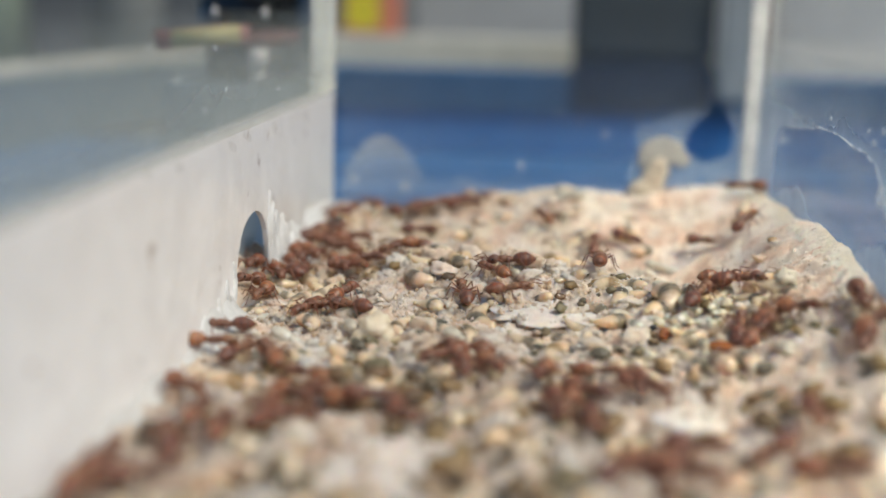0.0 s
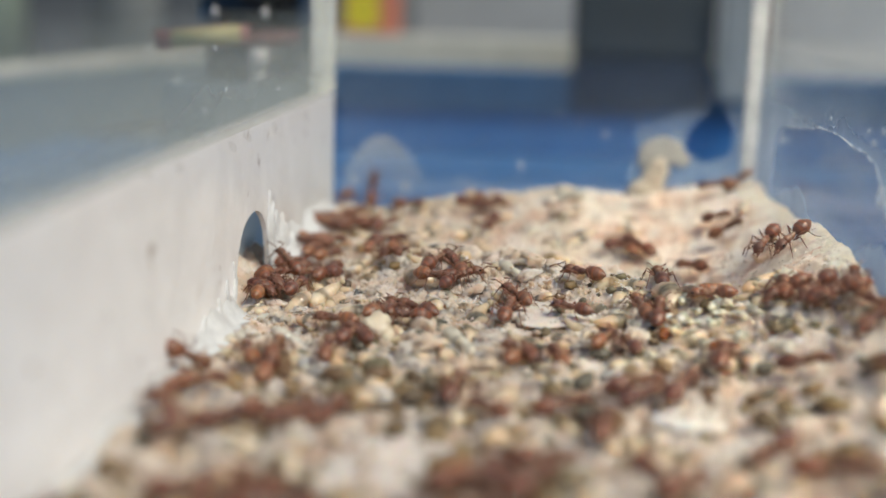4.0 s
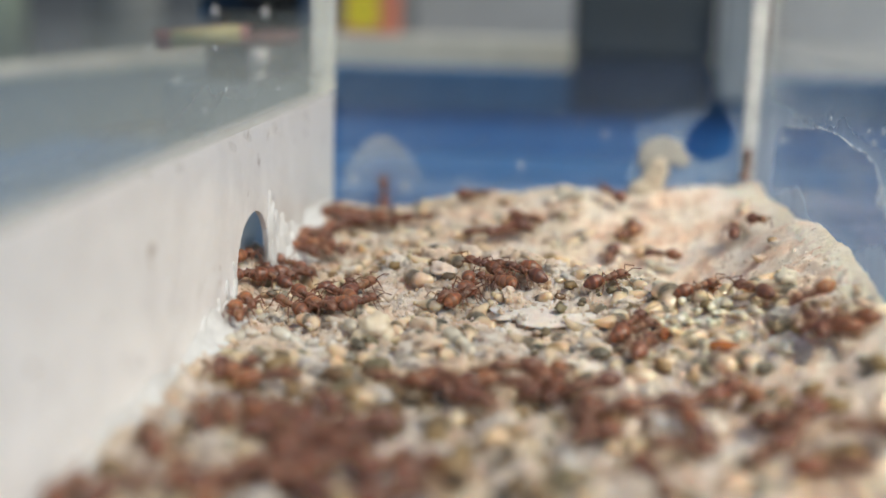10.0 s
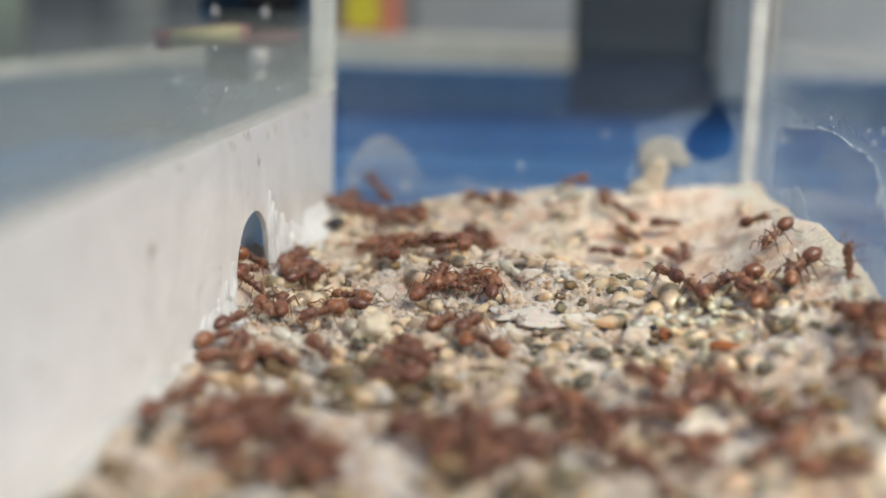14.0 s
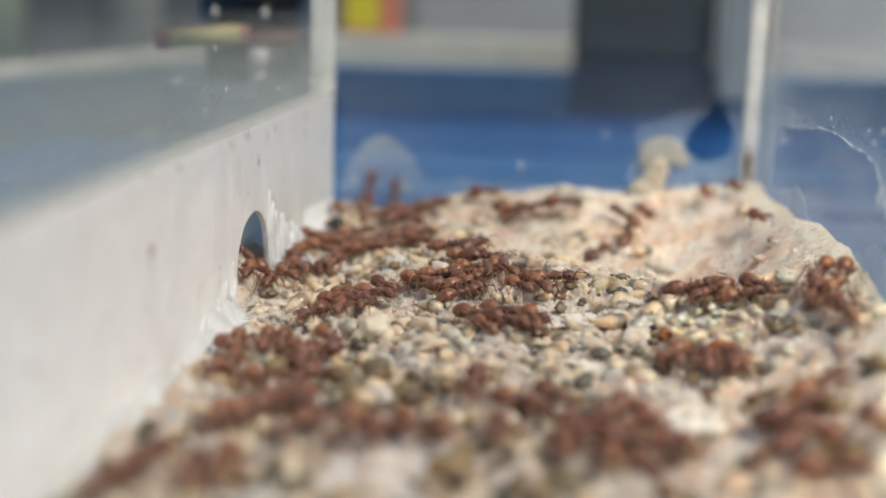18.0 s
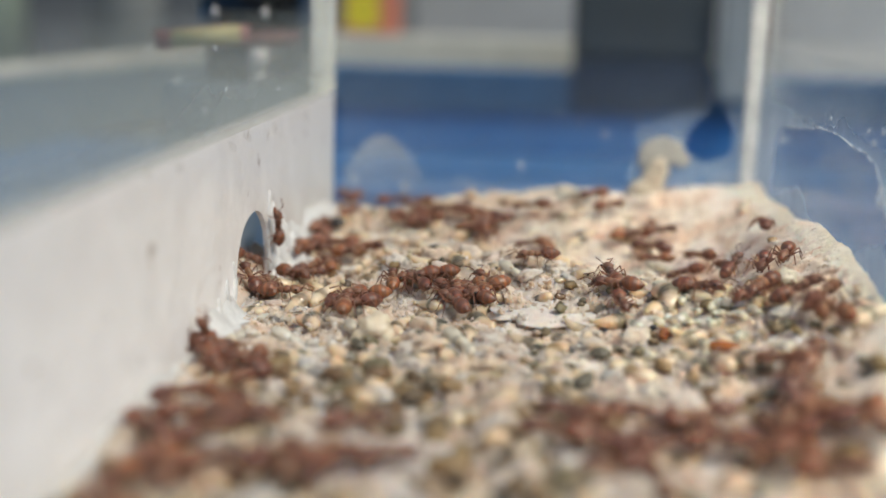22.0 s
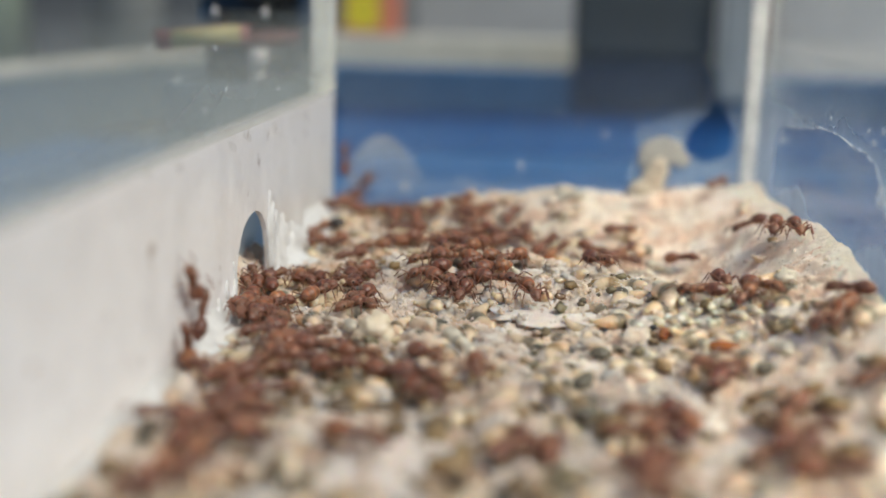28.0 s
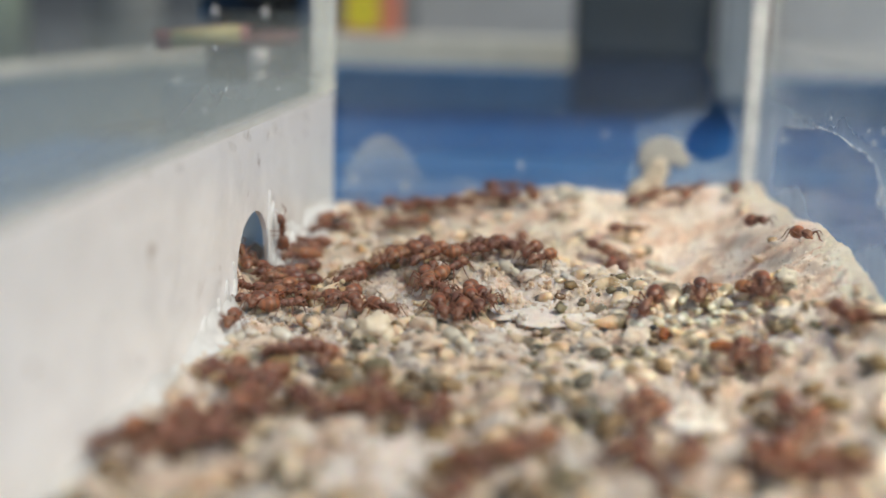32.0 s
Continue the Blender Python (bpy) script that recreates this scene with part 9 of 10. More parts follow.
    rows[88] = [(0,-26.0,54.8,199), (1,-26.0,54.8,96), (2,'L',60.2,2.6,65), (3,-18.1,63.9,16), (3.99,-15.6,64.6,128), (5.01,-22.6,73.6,128), (6,-22.1,74.2,248), (7,-23.6,70.7,95), (8,-24.2,77.2,95), (9,-23.8,76.1,272), (10,-23.6,70.7,115), (11,'L',77.0,2.6,133), (12,-26.0,87.8,102), (13,'L',89.5,1.9,65), (14,-23.9,89.7,16), (14.99,-20.6,90.6,137), (16.01,-25.4,95.4,31), (17,-20.9,98.5,234), (18,-24.0,93.7,281), (19,-22.8,87.2,92), (20,-23.9,112.8,282), (21,-23.0,108.6,120), (22,-24.0,110.5,358), (23,-17.8,109.0,257), (24,-20.0,101.4,64), (25,-17.3,105.9,79), (25.99,-16.4,108.6,275), (27.01,-16.2,105.9,275), (28,-16.7,105.6,240), (29,-17.5,104.6,241), (30,-21.4,98.4,77), (31,-18.3,109.1,190), (32,-20.4,109.1,190)]
    rows[89] = [(0,-8.8,54.8,226), (1,-8.8,54.8,227), (2,-8.8,54.8,236), (3,-8.8,54.8,231), (3.99,-7.8,55.0,221), (5.01,-7.2,55.0,187), (6,-8.8,54.8,187), (7,-8.8,54.8,90), (8,-9.0,73.2,270), (9,-8.8,54.8,270), (10,-8.8,54.8,282), (11,-8.8,54.8,275), (12,-8.8,54.8,288), (13,-8.8,54.8,284), (14,-8.8,54.8,296), (14.99,-8.5,55.2,354), (16.01,-6.6,55.0,185), (17,-8.8,54.8,98), (18,-11.7,74.8,278), (19,-8.8,54.8,93), (20,-9.5,67.4,179), (21,-20.1,67.5,243), (22,-21.0,65.8,282), (23,-18.6,54.8,92), (24,-19.5,71.4,92), (25,-18.4,71.5,308), (25.99,-15.5,67.7,96), (27.01,-16.3,75.3,231), (28,-19.1,71.5,231), (29,-20.1,71.3,140), (30,-21.6,72.5,132), (31,-23.2,74.3,261), (32,-26.0,54.8,261)]
    rows[90] = [(0,8.3,54.8,203), (1,8.3,54.8,87), (2,9.2,71.7,193), (3,4.3,71.2,174), (3.99,1.0,71.6,12), (5.01,5.4,72.3,95), (6,4.6,79.7,251), (7,3.8,77.4,251), (8,4.5,77.9,317), (9,10.3,72.6,103), (10,9.8,74.8,150), (11,6.8,76.5,27), (12,10.6,78.3,255), (13,9.9,76.0,255), (14,10.3,76.0,178), (14.99,7.4,76.0,103), (16.01,5.6,83.0,309), (17,8.0,79.9,217), (18,6.9,79.1,217), (19,8.0,78.3,86), (20,8.2,81.0,86), (21,8.2,80.3,342), (22,16.7,77.6,140), (23,11.9,81.4,182), (24,4.7,81.3,108), (25,2.4,88.3,351), (25.99,6.3,87.8,325), (27.01,8.8,85.7,45), (28,13.5,89.9,132), (29,10.4,93.1,122), (30,4.9,100.8,26), (31,18.5,103.8,258), (32,16.0,92.6,258)]
    rows[91] = [(0,25.5,54.8,244), (1,25.5,54.8,252), (2,25.5,54.8,258), (3,25.5,54.8,87), (3.99,26.4,70.4,90), (5.01,26.4,77.4,92), (6,25.8,89.9,250), (7,23.4,83.4,95), (8,22.0,95.5,233), (9,18.1,90.4,243), (10,14.8,84.6,119), (11,9.5,93.0,186), (12,-9.1,92.1,83), (13,-5.8,111.4,94), (14,-5.8,112.5,207), (14.99,-10.4,111.4,81), (16.01,-8.8,114.0,176), (17,-12.7,115.8,345), (18,-9.2,113.7,359), (19,-6.5,113.7,168), (20,-19.5,123.1,249), (21,-22.7,118.3,85), (22,-22.0,123.9,109), (23,-23.5,128.4,263), (24,-24.1,122.3,71), (25,-21.0,130.4,129), (25.99,-23.2,133.4,319), (27.01,-15.4,120.6,113), (28,-18.4,132.5,215), (29,-26.0,127.3,215), (30,-25.1,127.2,11), (31,-16.1,124.0,188), (32,-25.8,127.7,188)]
    rows[92] = [(0,-11.3,52.9,0), (1,-8.8,52.9,0), (2,-8.8,52.9,346), (3,-8.8,52.9,115), (3.99,-9.8,55.0,115), (5.01,-11.1,55.0,317), (6,-8.8,52.9,317), (7,-8.8,52.9,317), (8,-8.8,52.9,313), (9,-8.8,52.9,304), (10,-8.8,52.9,305), (11,-8.8,52.9,300), (12,-8.8,52.9,294), (13,-8.8,52.9,303), (14,-8.8,52.9,34), (14.99,-5.7,55.0,129), (16.01,-7.5,57.3,253), (17,-8.8,52.9,93), (18,-10.1,74.0,281), (19,-6.4,54.8,90), (20,-6.4,69.5,353), (21,3.4,68.2,59), (22,5.0,71.0,199), (23,-1.2,68.5,92), (24,-1.3,72.0,355), (25,6.4,71.3,308), (25.99,8.2,68.8,111), (27.01,5.2,76.4,291), (28,6.8,72.7,236), (29,5.7,71.3,236), (30,5.3,71.3,77), (31,6.3,75.2,269), (32,5.9,54.8,269)]
    rows[93] = [(0,5.9,52.9,254), (1,5.9,52.9,254), (2,5.9,52.9,258), (3,5.9,52.9,34), (3.99,8.9,55.0,34), (5.01,8.3,55.0,221), (6,5.9,52.9,221), (7,5.9,52.9,208), (8,5.9,52.9,209), (9,5.9,52.9,214), (10,5.9,52.9,208), (11,5.9,52.9,216), (12,5.9,52.9,216), (13,5.9,52.9,215), (14,5.9,52.9,90), (14.99,5.9,57.1,90), (16.01,6.0,56.9,267), (17,5.9,52.9,93), (18,5.1,72.8,273), (19,5.9,54.8,91), (20,5.6,70.1,8), (21,15.2,71.3,58), (22,16.1,72.9,164), (23,9.8,74.8,190), (24,5.9,74.0,32), (25,7.7,75.1,303), (25.99,9.8,71.8,85), (27.01,10.1,75.6,137), (28,6.9,78.2,188), (29,5.4,78.1,288), (30,6.0,76.1,63), (31,7.9,79.7,220), (32,-2.3,71.4,220)]
    rows[94] = [(0,23.0,52.9,59), (1,23.0,52.9,69), (2,23.0,52.9,68), (3,23.0,52.9,142), (3.99,20.3,55.0,41), (5.01,22.8,57.2,272), (6,23.0,52.9,272), (7,23.0,52.9,270), (8,23.0,52.9,264), (9,23.0,52.9,259), (10,23.0,52.9,265), (11,23.0,52.9,259), (12,23.0,52.9,272), (13,23.0,52.9,279), (14,23.0,52.9,54), (14.99,24.5,55.0,150), (16.01,20.9,57.1,297), (17,23.0,52.9,297), (18,23.0,52.9,307), (19,23.0,52.9,312), (20,23.0,52.9,319), (21,23.0,52.9,312), (22,23.0,52.9,302), (23,23.0,52.9,290), (24,23.0,52.9,294), (25,23.0,52.9,131), (25.99,19.3,57.2,354), (27.01,25.4,56.5,236), (28,23.0,52.9,236), (29,23.0,52.9,247), (30,23.0,52.9,95), (31,21.2,77.1,269), (32,20.6,54.8,269)]
    rows[95] = [(0,-13.8,54.8,128), (1,-13.8,54.8,125), (2,-13.8,54.8,121), (3,-13.8,54.8,126), (3.99,-13.4,55.0,77), (5.01,-12.5,58.8,253), (6,-13.8,54.8,253), (7,-13.8,54.8,95), (8,-14.8,65.2,275), (9,-13.8,54.8,275), (10,-13.8,54.8,286), (11,-13.8,54.8,278), (12,-13.8,54.8,277), (13,-13.8,54.8,272), (14,-13.8,54.8,7), (14.99,-12.0,55.0,0), (16.01,-10.5,55.0,184), (17,-13.8,54.8,125), (18,-22.9,68.5,266), (19,-23.6,54.8,266), (20,-23.6,54.8,78), (21,-21.6,65.6,272), (22,-21.1,54.8,272), (23,-21.1,54.8,101), (24,-23.7,67.8,79), (25,-22.7,72.4,53), (25.99,-19.6,76.5,192), (27.01,-22.0,76.0,198), (28,-24.4,75.3,198), (29,-24.5,75.7,134), (30,'L',77.4,2.2,47), (31,-22.1,82.7,279), (32,-20.7,74.6,279)]
    rows[96] = [(0,3.4,54.8,115), (1,3.4,54.8,92), (2,2.6,76.0,92), (3,3.4,76.3,99), (3.99,2.5,82.0,24), (5.01,6.0,83.6,335), (6,7.9,82.9,223), (7,4.6,79.7,223), (8,3.9,80.6,303), (9,5.0,79.0,123), (10,3.9,80.6,268), (11,3.7,75.5,102), (12,2.7,80.4,325), (13,4.2,79.5,325), (14,4.6,79.7,108), (14.99,3.4,83.3,33), (16.01,8.2,86.2,286), (17,9.1,83.0,251), (18,8.0,79.9,293), (19,9.9,76.0,200), (20,7.7,75.1,24), (21,9.6,76.0,17), (22,12.6,76.8,140), (23,8.2,80.3,161), (24,2.3,82.4,95), (25,1.6,91.7,222), (25.99,-2.4,87.8,152), (27.01,-8.7,91.1,272), (28,-8.5,86.5,334), (29,0.8,82.2,149), (30,-7.3,86.8,96), (31,-9.9,109.9,285), (32,-8.5,105.8,285)]
    rows[97] = [(0,20.6,54.8,15), (1,20.6,54.8,26), (2,20.6,54.8,25), (3,20.6,54.8,90), (3.99,20.7,66.9,109), (5.01,19.2,71.0,86), (6,20.2,84.5,249), (7,16.0,74.1,75), (8,17.1,78.1,288), (9,18.1,75.7,324), (10,21.0,73.4,133), (11,17.0,77.4,133), (12,17.9,76.8,272), (13,18.1,74.2,55), (14,23.2,81.3,97), (14.99,22.6,86.0,73), (16.01,23.8,90.1,78), (17,24.4,92.6,98), (18,24.0,94.7,280), (19,25.4,88.3,99), (20,24.8,91.0,240), (21,17.6,78.7,240), (22,17.4,79.4,247), (23,17.4,79.4,183), (24,5.3,79.0,57), (25,6.6,80.7,184), (25.99,3.1,80.6,50), (27.01,6.9,85.0,289), (28,8.2,81.0,185), (29,4.2,80.6,335), (30,7.7,79.0,26), (31,11.6,81.0,259), (32,9.9,72.7,259)]
    rows[98] = [(0,-16.2,52.9,0), (1,-13.8,52.9,0), (2,-13.8,52.9,8), (3,-13.8,52.9,34), (3.99,-10.7,55.0,180), (5.01,-12.2,55.0,233), (6,-13.8,52.9,233), (7,-13.8,52.9,240), (8,-13.8,52.9,239), (9,-13.8,52.9,238), (10,-13.8,52.9,241), (11,-13.8,52.9,248), (12,-13.8,52.9,259), (13,-13.8,52.9,245), (14,-13.8,52.9,107), (14.99,-14.4,55.0,180), (16.01,-17.1,55.0,328), (17,-13.8,52.9,115), (18,-19.8,66.2,274), (19,-18.6,52.9,274), (20,-18.6,52.9,285), (21,-18.6,52.9,294), (22,-18.6,52.9,304), (23,-18.6,52.9,299), (24,-18.6,52.9,293), (25,-18.6,52.9,84), (25.99,-18.1,57.4,191), (27.01,-21.2,56.8,304), (28,-18.6,52.9,304), (29,-18.6,52.9,314), (30,-18.6,52.9,100), (31,-21.0,65.8,269), (32,-21.1,52.9,269)]
    rows[99] = [(0,1.0,52.9,308), (1,1.0,52.9,298), (2,1.0,52.9,296), (3,1.0,52.9,108), (3.99,0.3,55.0,108), (5.01,-0.9,55.0,311), (6,1.0,52.9,311), (7,1.0,52.9,301), (8,1.0,52.9,307), (9,1.0,52.9,314), (10,1.0,52.9,303), (11,1.0,52.9,293), (12,1.0,52.9,288), (13,1.0,52.9,280), (14,1.0,52.9,142), (14.99,-1.7,55.0,142), (16.01,-1.5,55.0,320), (17,1.0,52.9,320), (18,1.0,52.9,331), (19,1.0,52.9,330), (20,1.0,52.9,317), (21,1.0,52.9,313), (22,1.0,52.9,317), (23,1.0,52.9,329), (24,1.0,52.9,324), (25,1.0,52.9,45), (25.99,3.0,55.0,180), (27.01,-0.8,55.0,309), (28,1.0,52.9,309), (29,1.0,52.9,321), (30,1.0,52.9,138), (31,-13.8,66.7,282), (32,-11.3,54.8,282)]
    rows[100] = [(0,18.1,52.9,52), (1,18.1,52.9,50), (2,18.1,52.9,47), (3,18.1,52.9,134), (3.99,16.1,55.0,0), (5.01,18.9,55.0,250), (6,18.1,52.9,250), (7,18.1,52.9,255), (8,18.1,52.9,267), (9,18.1,52.9,266), (10,18.1,52.9,272), (11,18.1,52.9,286), (12,18.1,52.9,278), (13,18.1,52.9,265), (14,18.1,52.9,111), (14.99,15.2,61.8,87), (16.01,15.8,73.5,63), (17,17.6,77.1,282), (18,18.1,75.7,112), (19,17.3,77.1,277), (20,17.8,74.3,277), (21,16.9,73.6,45), (22,20.8,77.2,153), (23,18.2,78.4,153), (24,17.6,78.7,143), (25,17.2,78.8,26), (25.99,21.1,80.8,242), (27.01,18.4,75.5,102), (28,17.4,79.4,242), (29,15.3,75.9,214), (30,10.6,72.6,67), (31,13.8,80.0,274), (32,14.3,72.3,274)]
    rows[101] = [(0,-18.6,54.8,274), (1,-18.6,54.8,285), (2,-18.6,54.8,287), (3,-18.6,54.8,92), (3.99,-19.2,62.7,343), (5.01,-16.5,61.7,117), (6,-21.0,70.5,23), (7,-18.4,71.5,110), (8,-19.7,74.9,110), (9,-20.0,74.8,320), (10,-14.1,69.8,128), (11,-17.1,74.0,137), (12,-19.5,76.0,83), (13,-19.4,78.4,310), (14,-17.7,76.2,86), (14.99,-17.2,82.3,102), (16.01,-18.6,88.4,90), (17,-18.6,94.3,201), (18,-20.3,93.7,276), (19,-18.6,78.8,93), (20,-20.2,107.6,256), (21,-24.6,90.5,276), (22,-24.3,88.1,295), (23,-22.4,83.9,105), (24,-23.2,86.9,100), (25,-24.1,92.3,93), (25.99,-24.4,98.5,104), (27.01,-25.4,102.4,104), (28,-26.0,102.4,288), (29,-22.2,89.8,288), (30,-21.6,91.0,84), (31,-21.3,93.7,276), (32,-19.8,80.2,276)]
    rows[102] = [(0,-1.5,54.8,254), (1,-1.5,54.8,89), (2,-1.2,68.5,134), (3,-16.7,84.8,90), (3.99,-16.6,93.5,94), (5.01,-17.1,100.9,86), (6,-16.7,105.6,281), (7,-12.2,82.6,92), (8,-12.4,90.4,197), (9,-22.8,87.2,302), (10,-15.9,76.4,128), (11,-17.9,78.9,100), (12,-19.7,88.8,108), (13,-22.6,97.9,289), (14,-20.0,90.1,323), (14.99,-16.7,88.0,111), (16.01,-18.8,93.2,77), (17,-17.8,97.4,89), (18,-17.5,104.6,274), (19,-16.1,81.9,94), (20,-17.5,104.6,263), (21,-19.2,92.6,211), (22,-23.9,89.7,347), (23,-4.6,85.1,198), (24,-13.8,82.7,122), (25,-20.1,92.5,233), (25.99,-23.5,88.1,358), (27.01,-18.1,88.1,113), (28,-20.1,92.5,254), (29,-20.9,88.7,48), (30,-16.6,93.5,86), (31,-15.7,105.8,269), (32,-16.2,91.2,269)]
    rows[103] = [(0,15.7,54.8,21), (1,15.7,54.8,27), (2,15.7,54.8,16), (3,15.7,54.8,116), (3.99,12.8,61.6,66), (5.01,17.0,71.0,114), (6,15.0,76.0,265), (7,13.2,54.8,95), (8,11.5,77.1,28), (9,13.5,78.1,152), (10,11.0,79.1,275), (11,11.3,75.9,275), (12,10.8,74.5,284), (13,10.7,73.6,288), (14,10.6,72.6,283), (14.99,9.9,73.7,294), (16.01,11.4,70.3,102), (17,10.3,76.0,102), (18,10.1,74.7,272), (19,10.8,54.8,97), (20,9.2,69.7,2), (21,17.5,69.8,52), (22,21.7,75.0,262), (23,21.2,71.7,122), (24,18.2,76.4,122), (25,17.9,76.8,108), (25.99,17.3,76.5,176), (27.01,14.3,76.9,356), (28,18.2,76.4,356), (29,18.2,76.4,5), (30,17.9,76.8,91), (31,17.9,78.4,268), (32,17.7,70.4,268)]
    rows[104] = [(0,-21.1,52.9,0), (1,-18.6,52.9,0), (2,-18.6,52.9,9), (3,-18.6,52.9,50), (3.99,-14.7,57.7,204), (5.01,-20.6,55.0,313), (6,-18.6,52.9,313), (7,-18.6,52.9,85), (8,-17.8,66.3,265), (9,-18.6,54.8,265), (10,-18.6,54.8,98), (11,-20.1,65.2,196), (12,-21.7,64.7,272), (13,-21.1,54.8,272), (14,-21.1,54.8,89), (14.99,-21.1,64.2,94), (16.01,-21.3,68.2,80), (17,-20.4,73.6,71), (18,-19.7,75.3,266), (19,-21.1,54.8,88), (20,-20.8,73.7,247), (21,-22.1,70.6,259), (22,-23.5,64.0,267), (23,-23.6,54.8,89), (24,-23.7,64.6,58), (25,-20.7,69.5,133), (25.99,-24.1,72.9,272), (27.01,-24.0,68.1,355), (28,-20.1,67.5,276), (29,-18.6,54.8,276), (30,-18.6,54.8,88), (31,-18.4,67.2,278), (32,-16.2,52.9,278)]
    rows[105] = [(0,-3.9,52.9,81), (1,-3.9,52.9,76), (2,-3.9,52.9,66), (3,-3.9,52.9,129), (3.99,-5.7,55.0,180), (5.01,-7.3,55.0,328), (6,-3.9,52.9,328), (7,-3.9,52.9,322), (8,-3.9,52.9,333), (9,-3.9,52.9,332), (10,-3.9,52.9,331), (11,-3.9,52.9,344), (12,-3.9,52.9,331), (13,-3.9,52.9,333), (14,-3.9,52.9,28), (14.99,-0.1,55.0,180), (16.01,-2.1,55.0,229), (17,-3.9,52.9,101), (18,-8.1,75.5,282), (19,-3.9,54.8,282), (20,-3.9,54.8,293), (21,-3.9,54.8,307), (22,-3.9,54.8,302), (23,-3.9,54.8,87), (24,-3.2,69.4,139), (25,-13.5,78.5,274), (25.99,-13.4,76.9,314), (27.01,-8.0,70.9,148), (28,-11.0,72.8,335), (29,-8.7,71.7,294), (30,-6.4,66.4,160), (31,-10.3,68.0,287), (32,-6.4,54.8,287)]
    rows[106] = [(0,13.2,52.9,104), (1,13.2,52.9,100), (2,13.2,52.9,93), (3,13.2,52.9,49), (3.99,15.0,55.0,180), (5.01,9.6,55.0,329), (6,13.2,52.9,329), (7,13.2,52.9,325), (8,13.2,52.9,330), (9,13.2,52.9,329), (10,13.2,52.9,316), (11,13.2,52.9,319), (12,13.2,52.9,331), (13,13.2,52.9,344), (14,13.2,52.9,35), (14.99,16.1,55.0,35), (16.01,16.2,55.9,225), (17,13.2,52.9,225), (18,13.2,52.9,234), (19,13.2,52.9,244), (20,13.2,52.9,235), (21,13.2,52.9,244), (22,13.2,52.9,240), (23,13.2,52.9,235), (24,13.2,52.9,232), (25,13.2,52.9,127), (25.99,11.6,55.0,127), (27.01,12.4,55.0,290), (28,13.2,52.9,290), (29,13.2,52.9,302), (30,13.2,52.9,308), (31,13.2,52.9,313), (32,13.2,52.9,308)]
    rows[107] = [(0,-23.6,54.8,251), (1,-23.6,54.8,263), (2,-23.6,54.8,271), (3,-23.6,54.8,136), (3.99,-26.0,57.1,61), (5.01,-21.5,66.1,218), (6,-24.2,64.2,61), (7,-22.9,66.5,116), (8,-25.2,71.0,306), (9,-21.3,65.7,211), (10,-26.0,62.9,86), (11,-25.2,74.8,198), (12,'L',73.4,2.2,115), (13,-24.2,77.2,312), (14,-19.7,72.5,67), (14.99,-18.8,74.4,249), (16.01,-19.9,71.8,82), (17,-19.1,77.2,61), (18,-18.3,78.9,275), (19,-16.2,54.8,97), (20,-18.8,76.0,97), (21,-19.2,75.9,303), (22,-14.1,68.2,260), (23,-16.2,54.8,99), (24,-19.4,73.8,186), (25,-21.2,73.6,62), (25.99,-20.2,75.4,204), (27.01,-24.8,73.3,32), (28,-21.3,75.4,32), (29,-21.8,74.3,26), (30,-21.1,74.5,154), (31,-22.4,75.2,266), (32,-23.6,54.8,266)]
    rows[108] = [(0,-6.4,54.8,67), (1,-0.5,69.3,65), (2,3.8,78.6,127), (3,1.5,81.3,191), (3.99,-3.1,80.7,134), (5.01,-7.6,85.1,105), (6,-8.9,90.5,264), (7,-9.7,82.7,27), (8,-3.0,85.9,4), (9,4.4,86.6,213), (10,1.6,84.7,259), (11,0.1,77.1,80), (12,0.8,81.1,336), (13,2.3,80.4,240), (14,-0.3,76.0,130), (14.99,-3.0,79.2,113), (16.01,-4.3,82.3,338), (17,-0.8,80.5,338), (18,0.4,81.1,303), (19,4.4,75.0,81), (20,5.0,77.9,81), (21,5.3,79.0,322), (22,9.6,76.0,192), (23,3.7,74.6,193), (24,0.1,74.0,13), (25,6.0,75.3,280), (25.99,6.4,72.5,144), (27.01,1.8,75.5,260), (28,1.5,74.2,83), (29,2.3,80.4,162), (30,-9.1,84.5,188), (31,-12.7,84.0,302), (32,-3.6,69.4,302)]
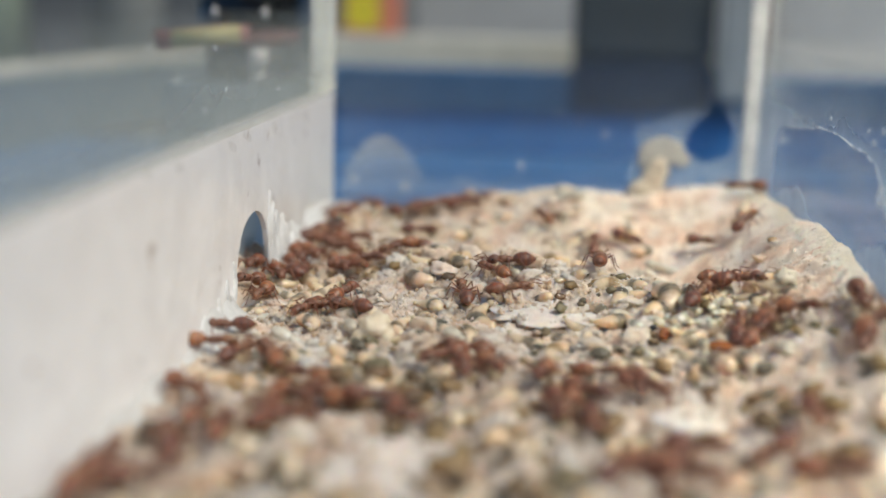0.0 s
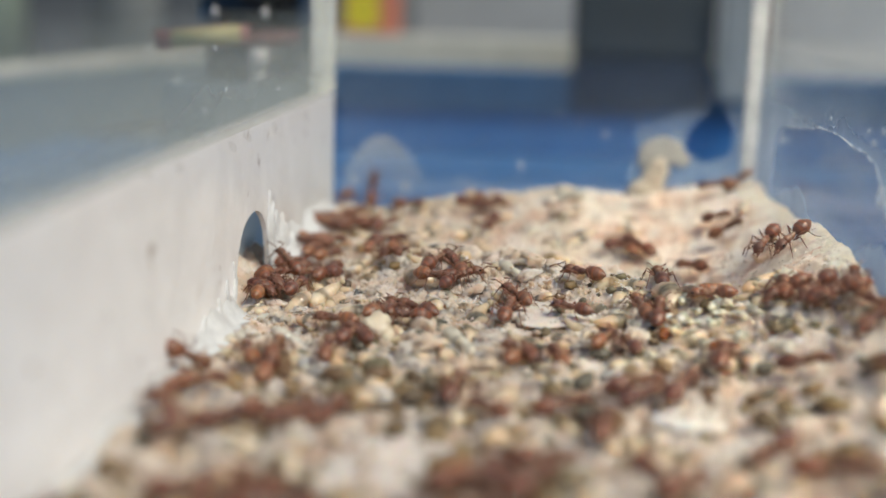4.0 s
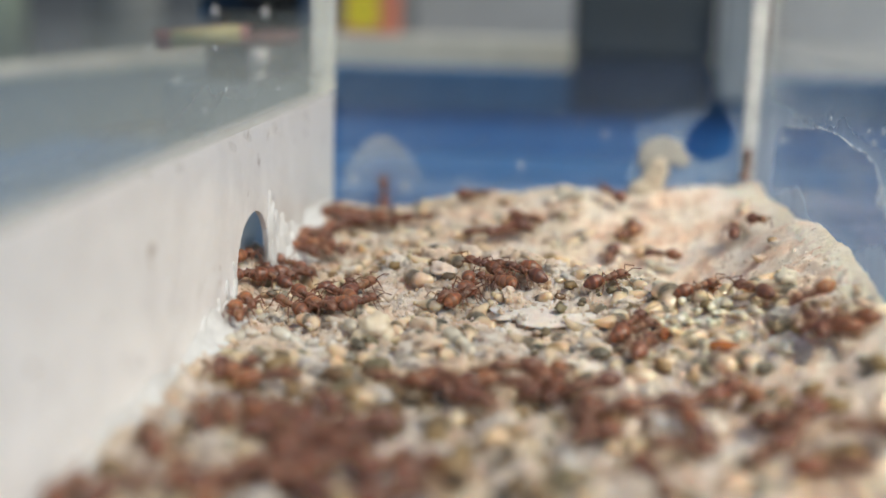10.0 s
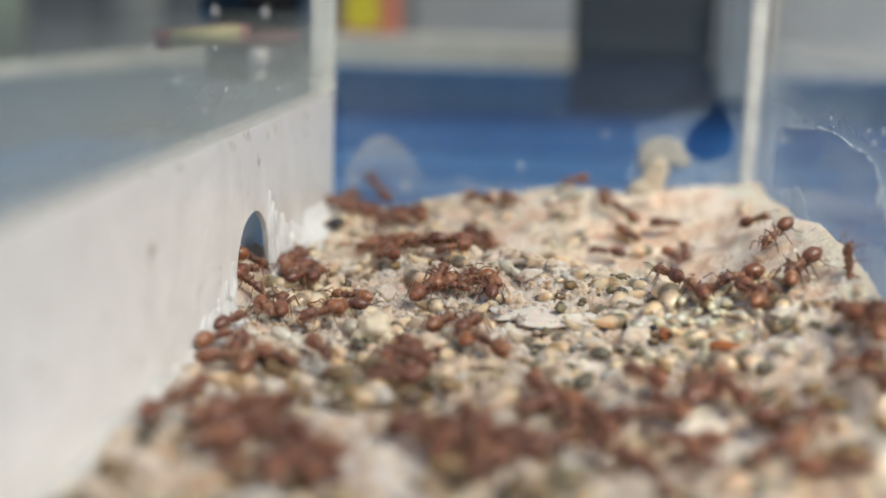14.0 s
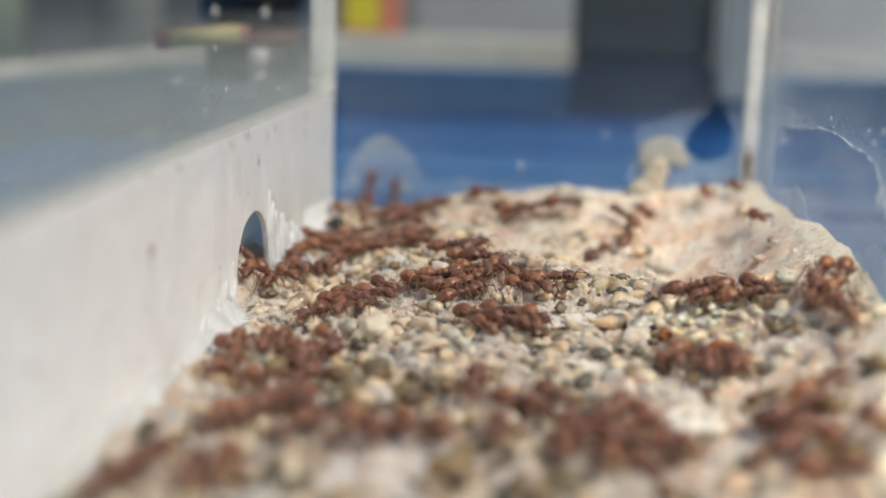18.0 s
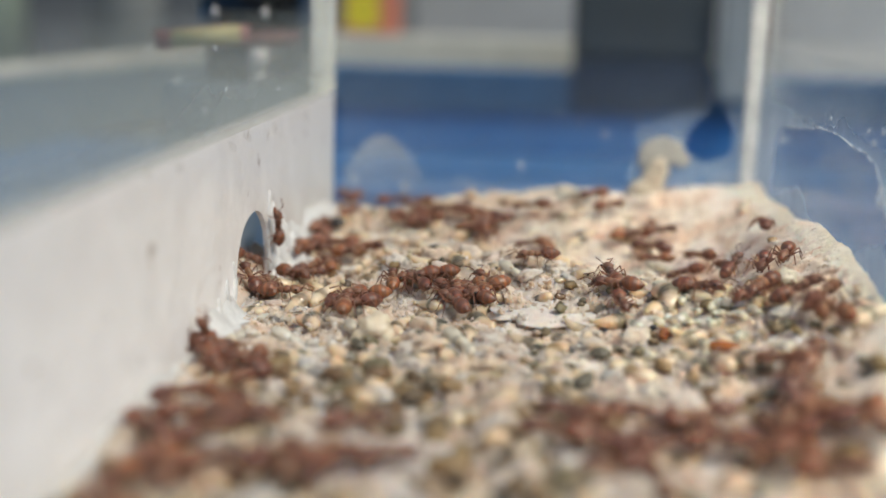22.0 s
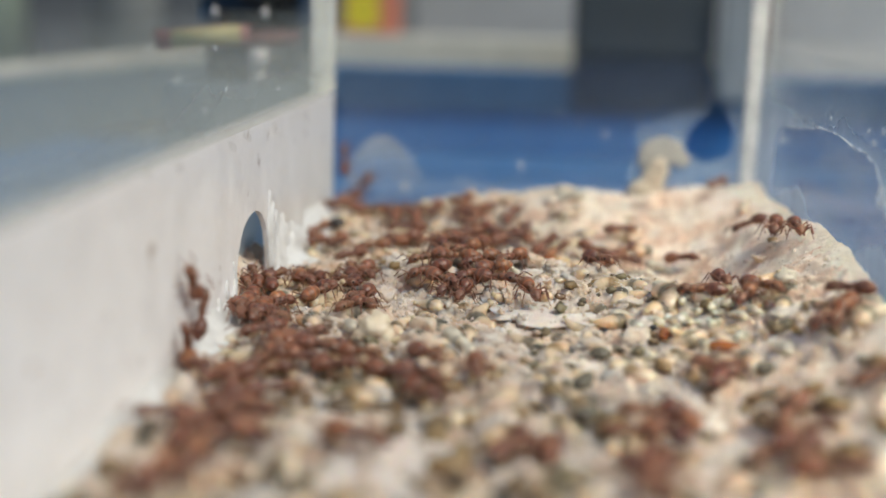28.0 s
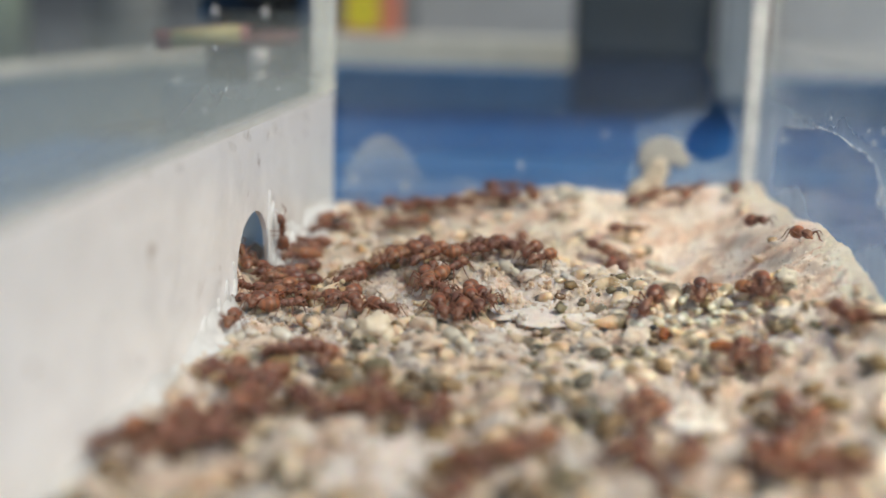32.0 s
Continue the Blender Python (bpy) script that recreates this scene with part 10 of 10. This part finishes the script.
    rows[109] = [(0,10.8,54.8,342), (1,10.8,54.8,89), (2,11.3,75.9,89), (3,11.0,75.9,90), (3.99,11.0,85.9,61), (5.01,15.1,92.5,47), (6,19.6,96.7,249), (7,13.2,81.0,77), (8,14.0,84.5,283), (9,14.7,81.3,313), (10,17.2,78.8,181), (11,15.1,78.8,156), (12,11.9,80.3,339), (13,17.5,78.0,339), (14,17.2,78.8,335), (14.99,19.3,77.8,177), (16.01,15.0,78.3,35), (17,17.8,80.0,35), (18,18.2,80.0,22), (19,17.4,79.4,209), (20,10.3,76.0,209), (21,10.1,74.7,1), (22,14.4,74.6,163), (23,10.6,75.9,163), (24,9.9,76.0,60), (25,16.8,87.3,67), (25.99,17.4,88.5,218), (27.01,13.0,85.7,59), (28,14.4,88.1,59), (29,15.3,87.9,226), (30,12.1,84.7,58), (31,15.1,89.2,282), (32,17.4,79.4,282)]
    rows[110] = [(0,-26.0,52.9,0), (1,-23.6,52.9,0), (2,-23.6,52.9,1), (3,-23.6,52.9,35), (3.99,-20.6,55.0,177), (5.01,-26.0,55.3,316), (6,-23.6,52.9,316), (7,-23.6,52.9,320), (8,-23.6,52.9,321), (9,-23.6,52.9,323), (10,-23.6,52.9,335), (11,-23.6,52.9,346), (12,-23.6,52.9,340), (13,-23.6,52.9,327), (14,-23.6,52.9,65), (14.99,-21.9,56.5,151), (16.01,-23.7,57.5,272), (17,-23.6,52.9,92), (18,-24.2,64.2,258), (19,-26.0,52.9,258), (20,-26.0,52.9,248), (21,-26.0,52.9,260), (22,-26.0,52.9,253), (23,-26.0,52.9,266), (24,-26.0,52.9,270), (25,-26.0,52.9,37), (25.99,-23.2,55.0,180), (27.01,-26.0,55.0,270), (28,-26.0,52.9,270), (29,-26.0,52.9,256), (30,-26.0,52.9,76), (31,-22.9,67.4,266), (32,-23.6,52.9,266)]
    for i, one in enumerate(herd):
        way = rows[i] if i < 111 else beside(rows[LEADERS[(i - 111) % len(LEADERS)]], i)
        crawl(one, way)
        if i % 2 == 0:
            gait(one, way, i)


motions()
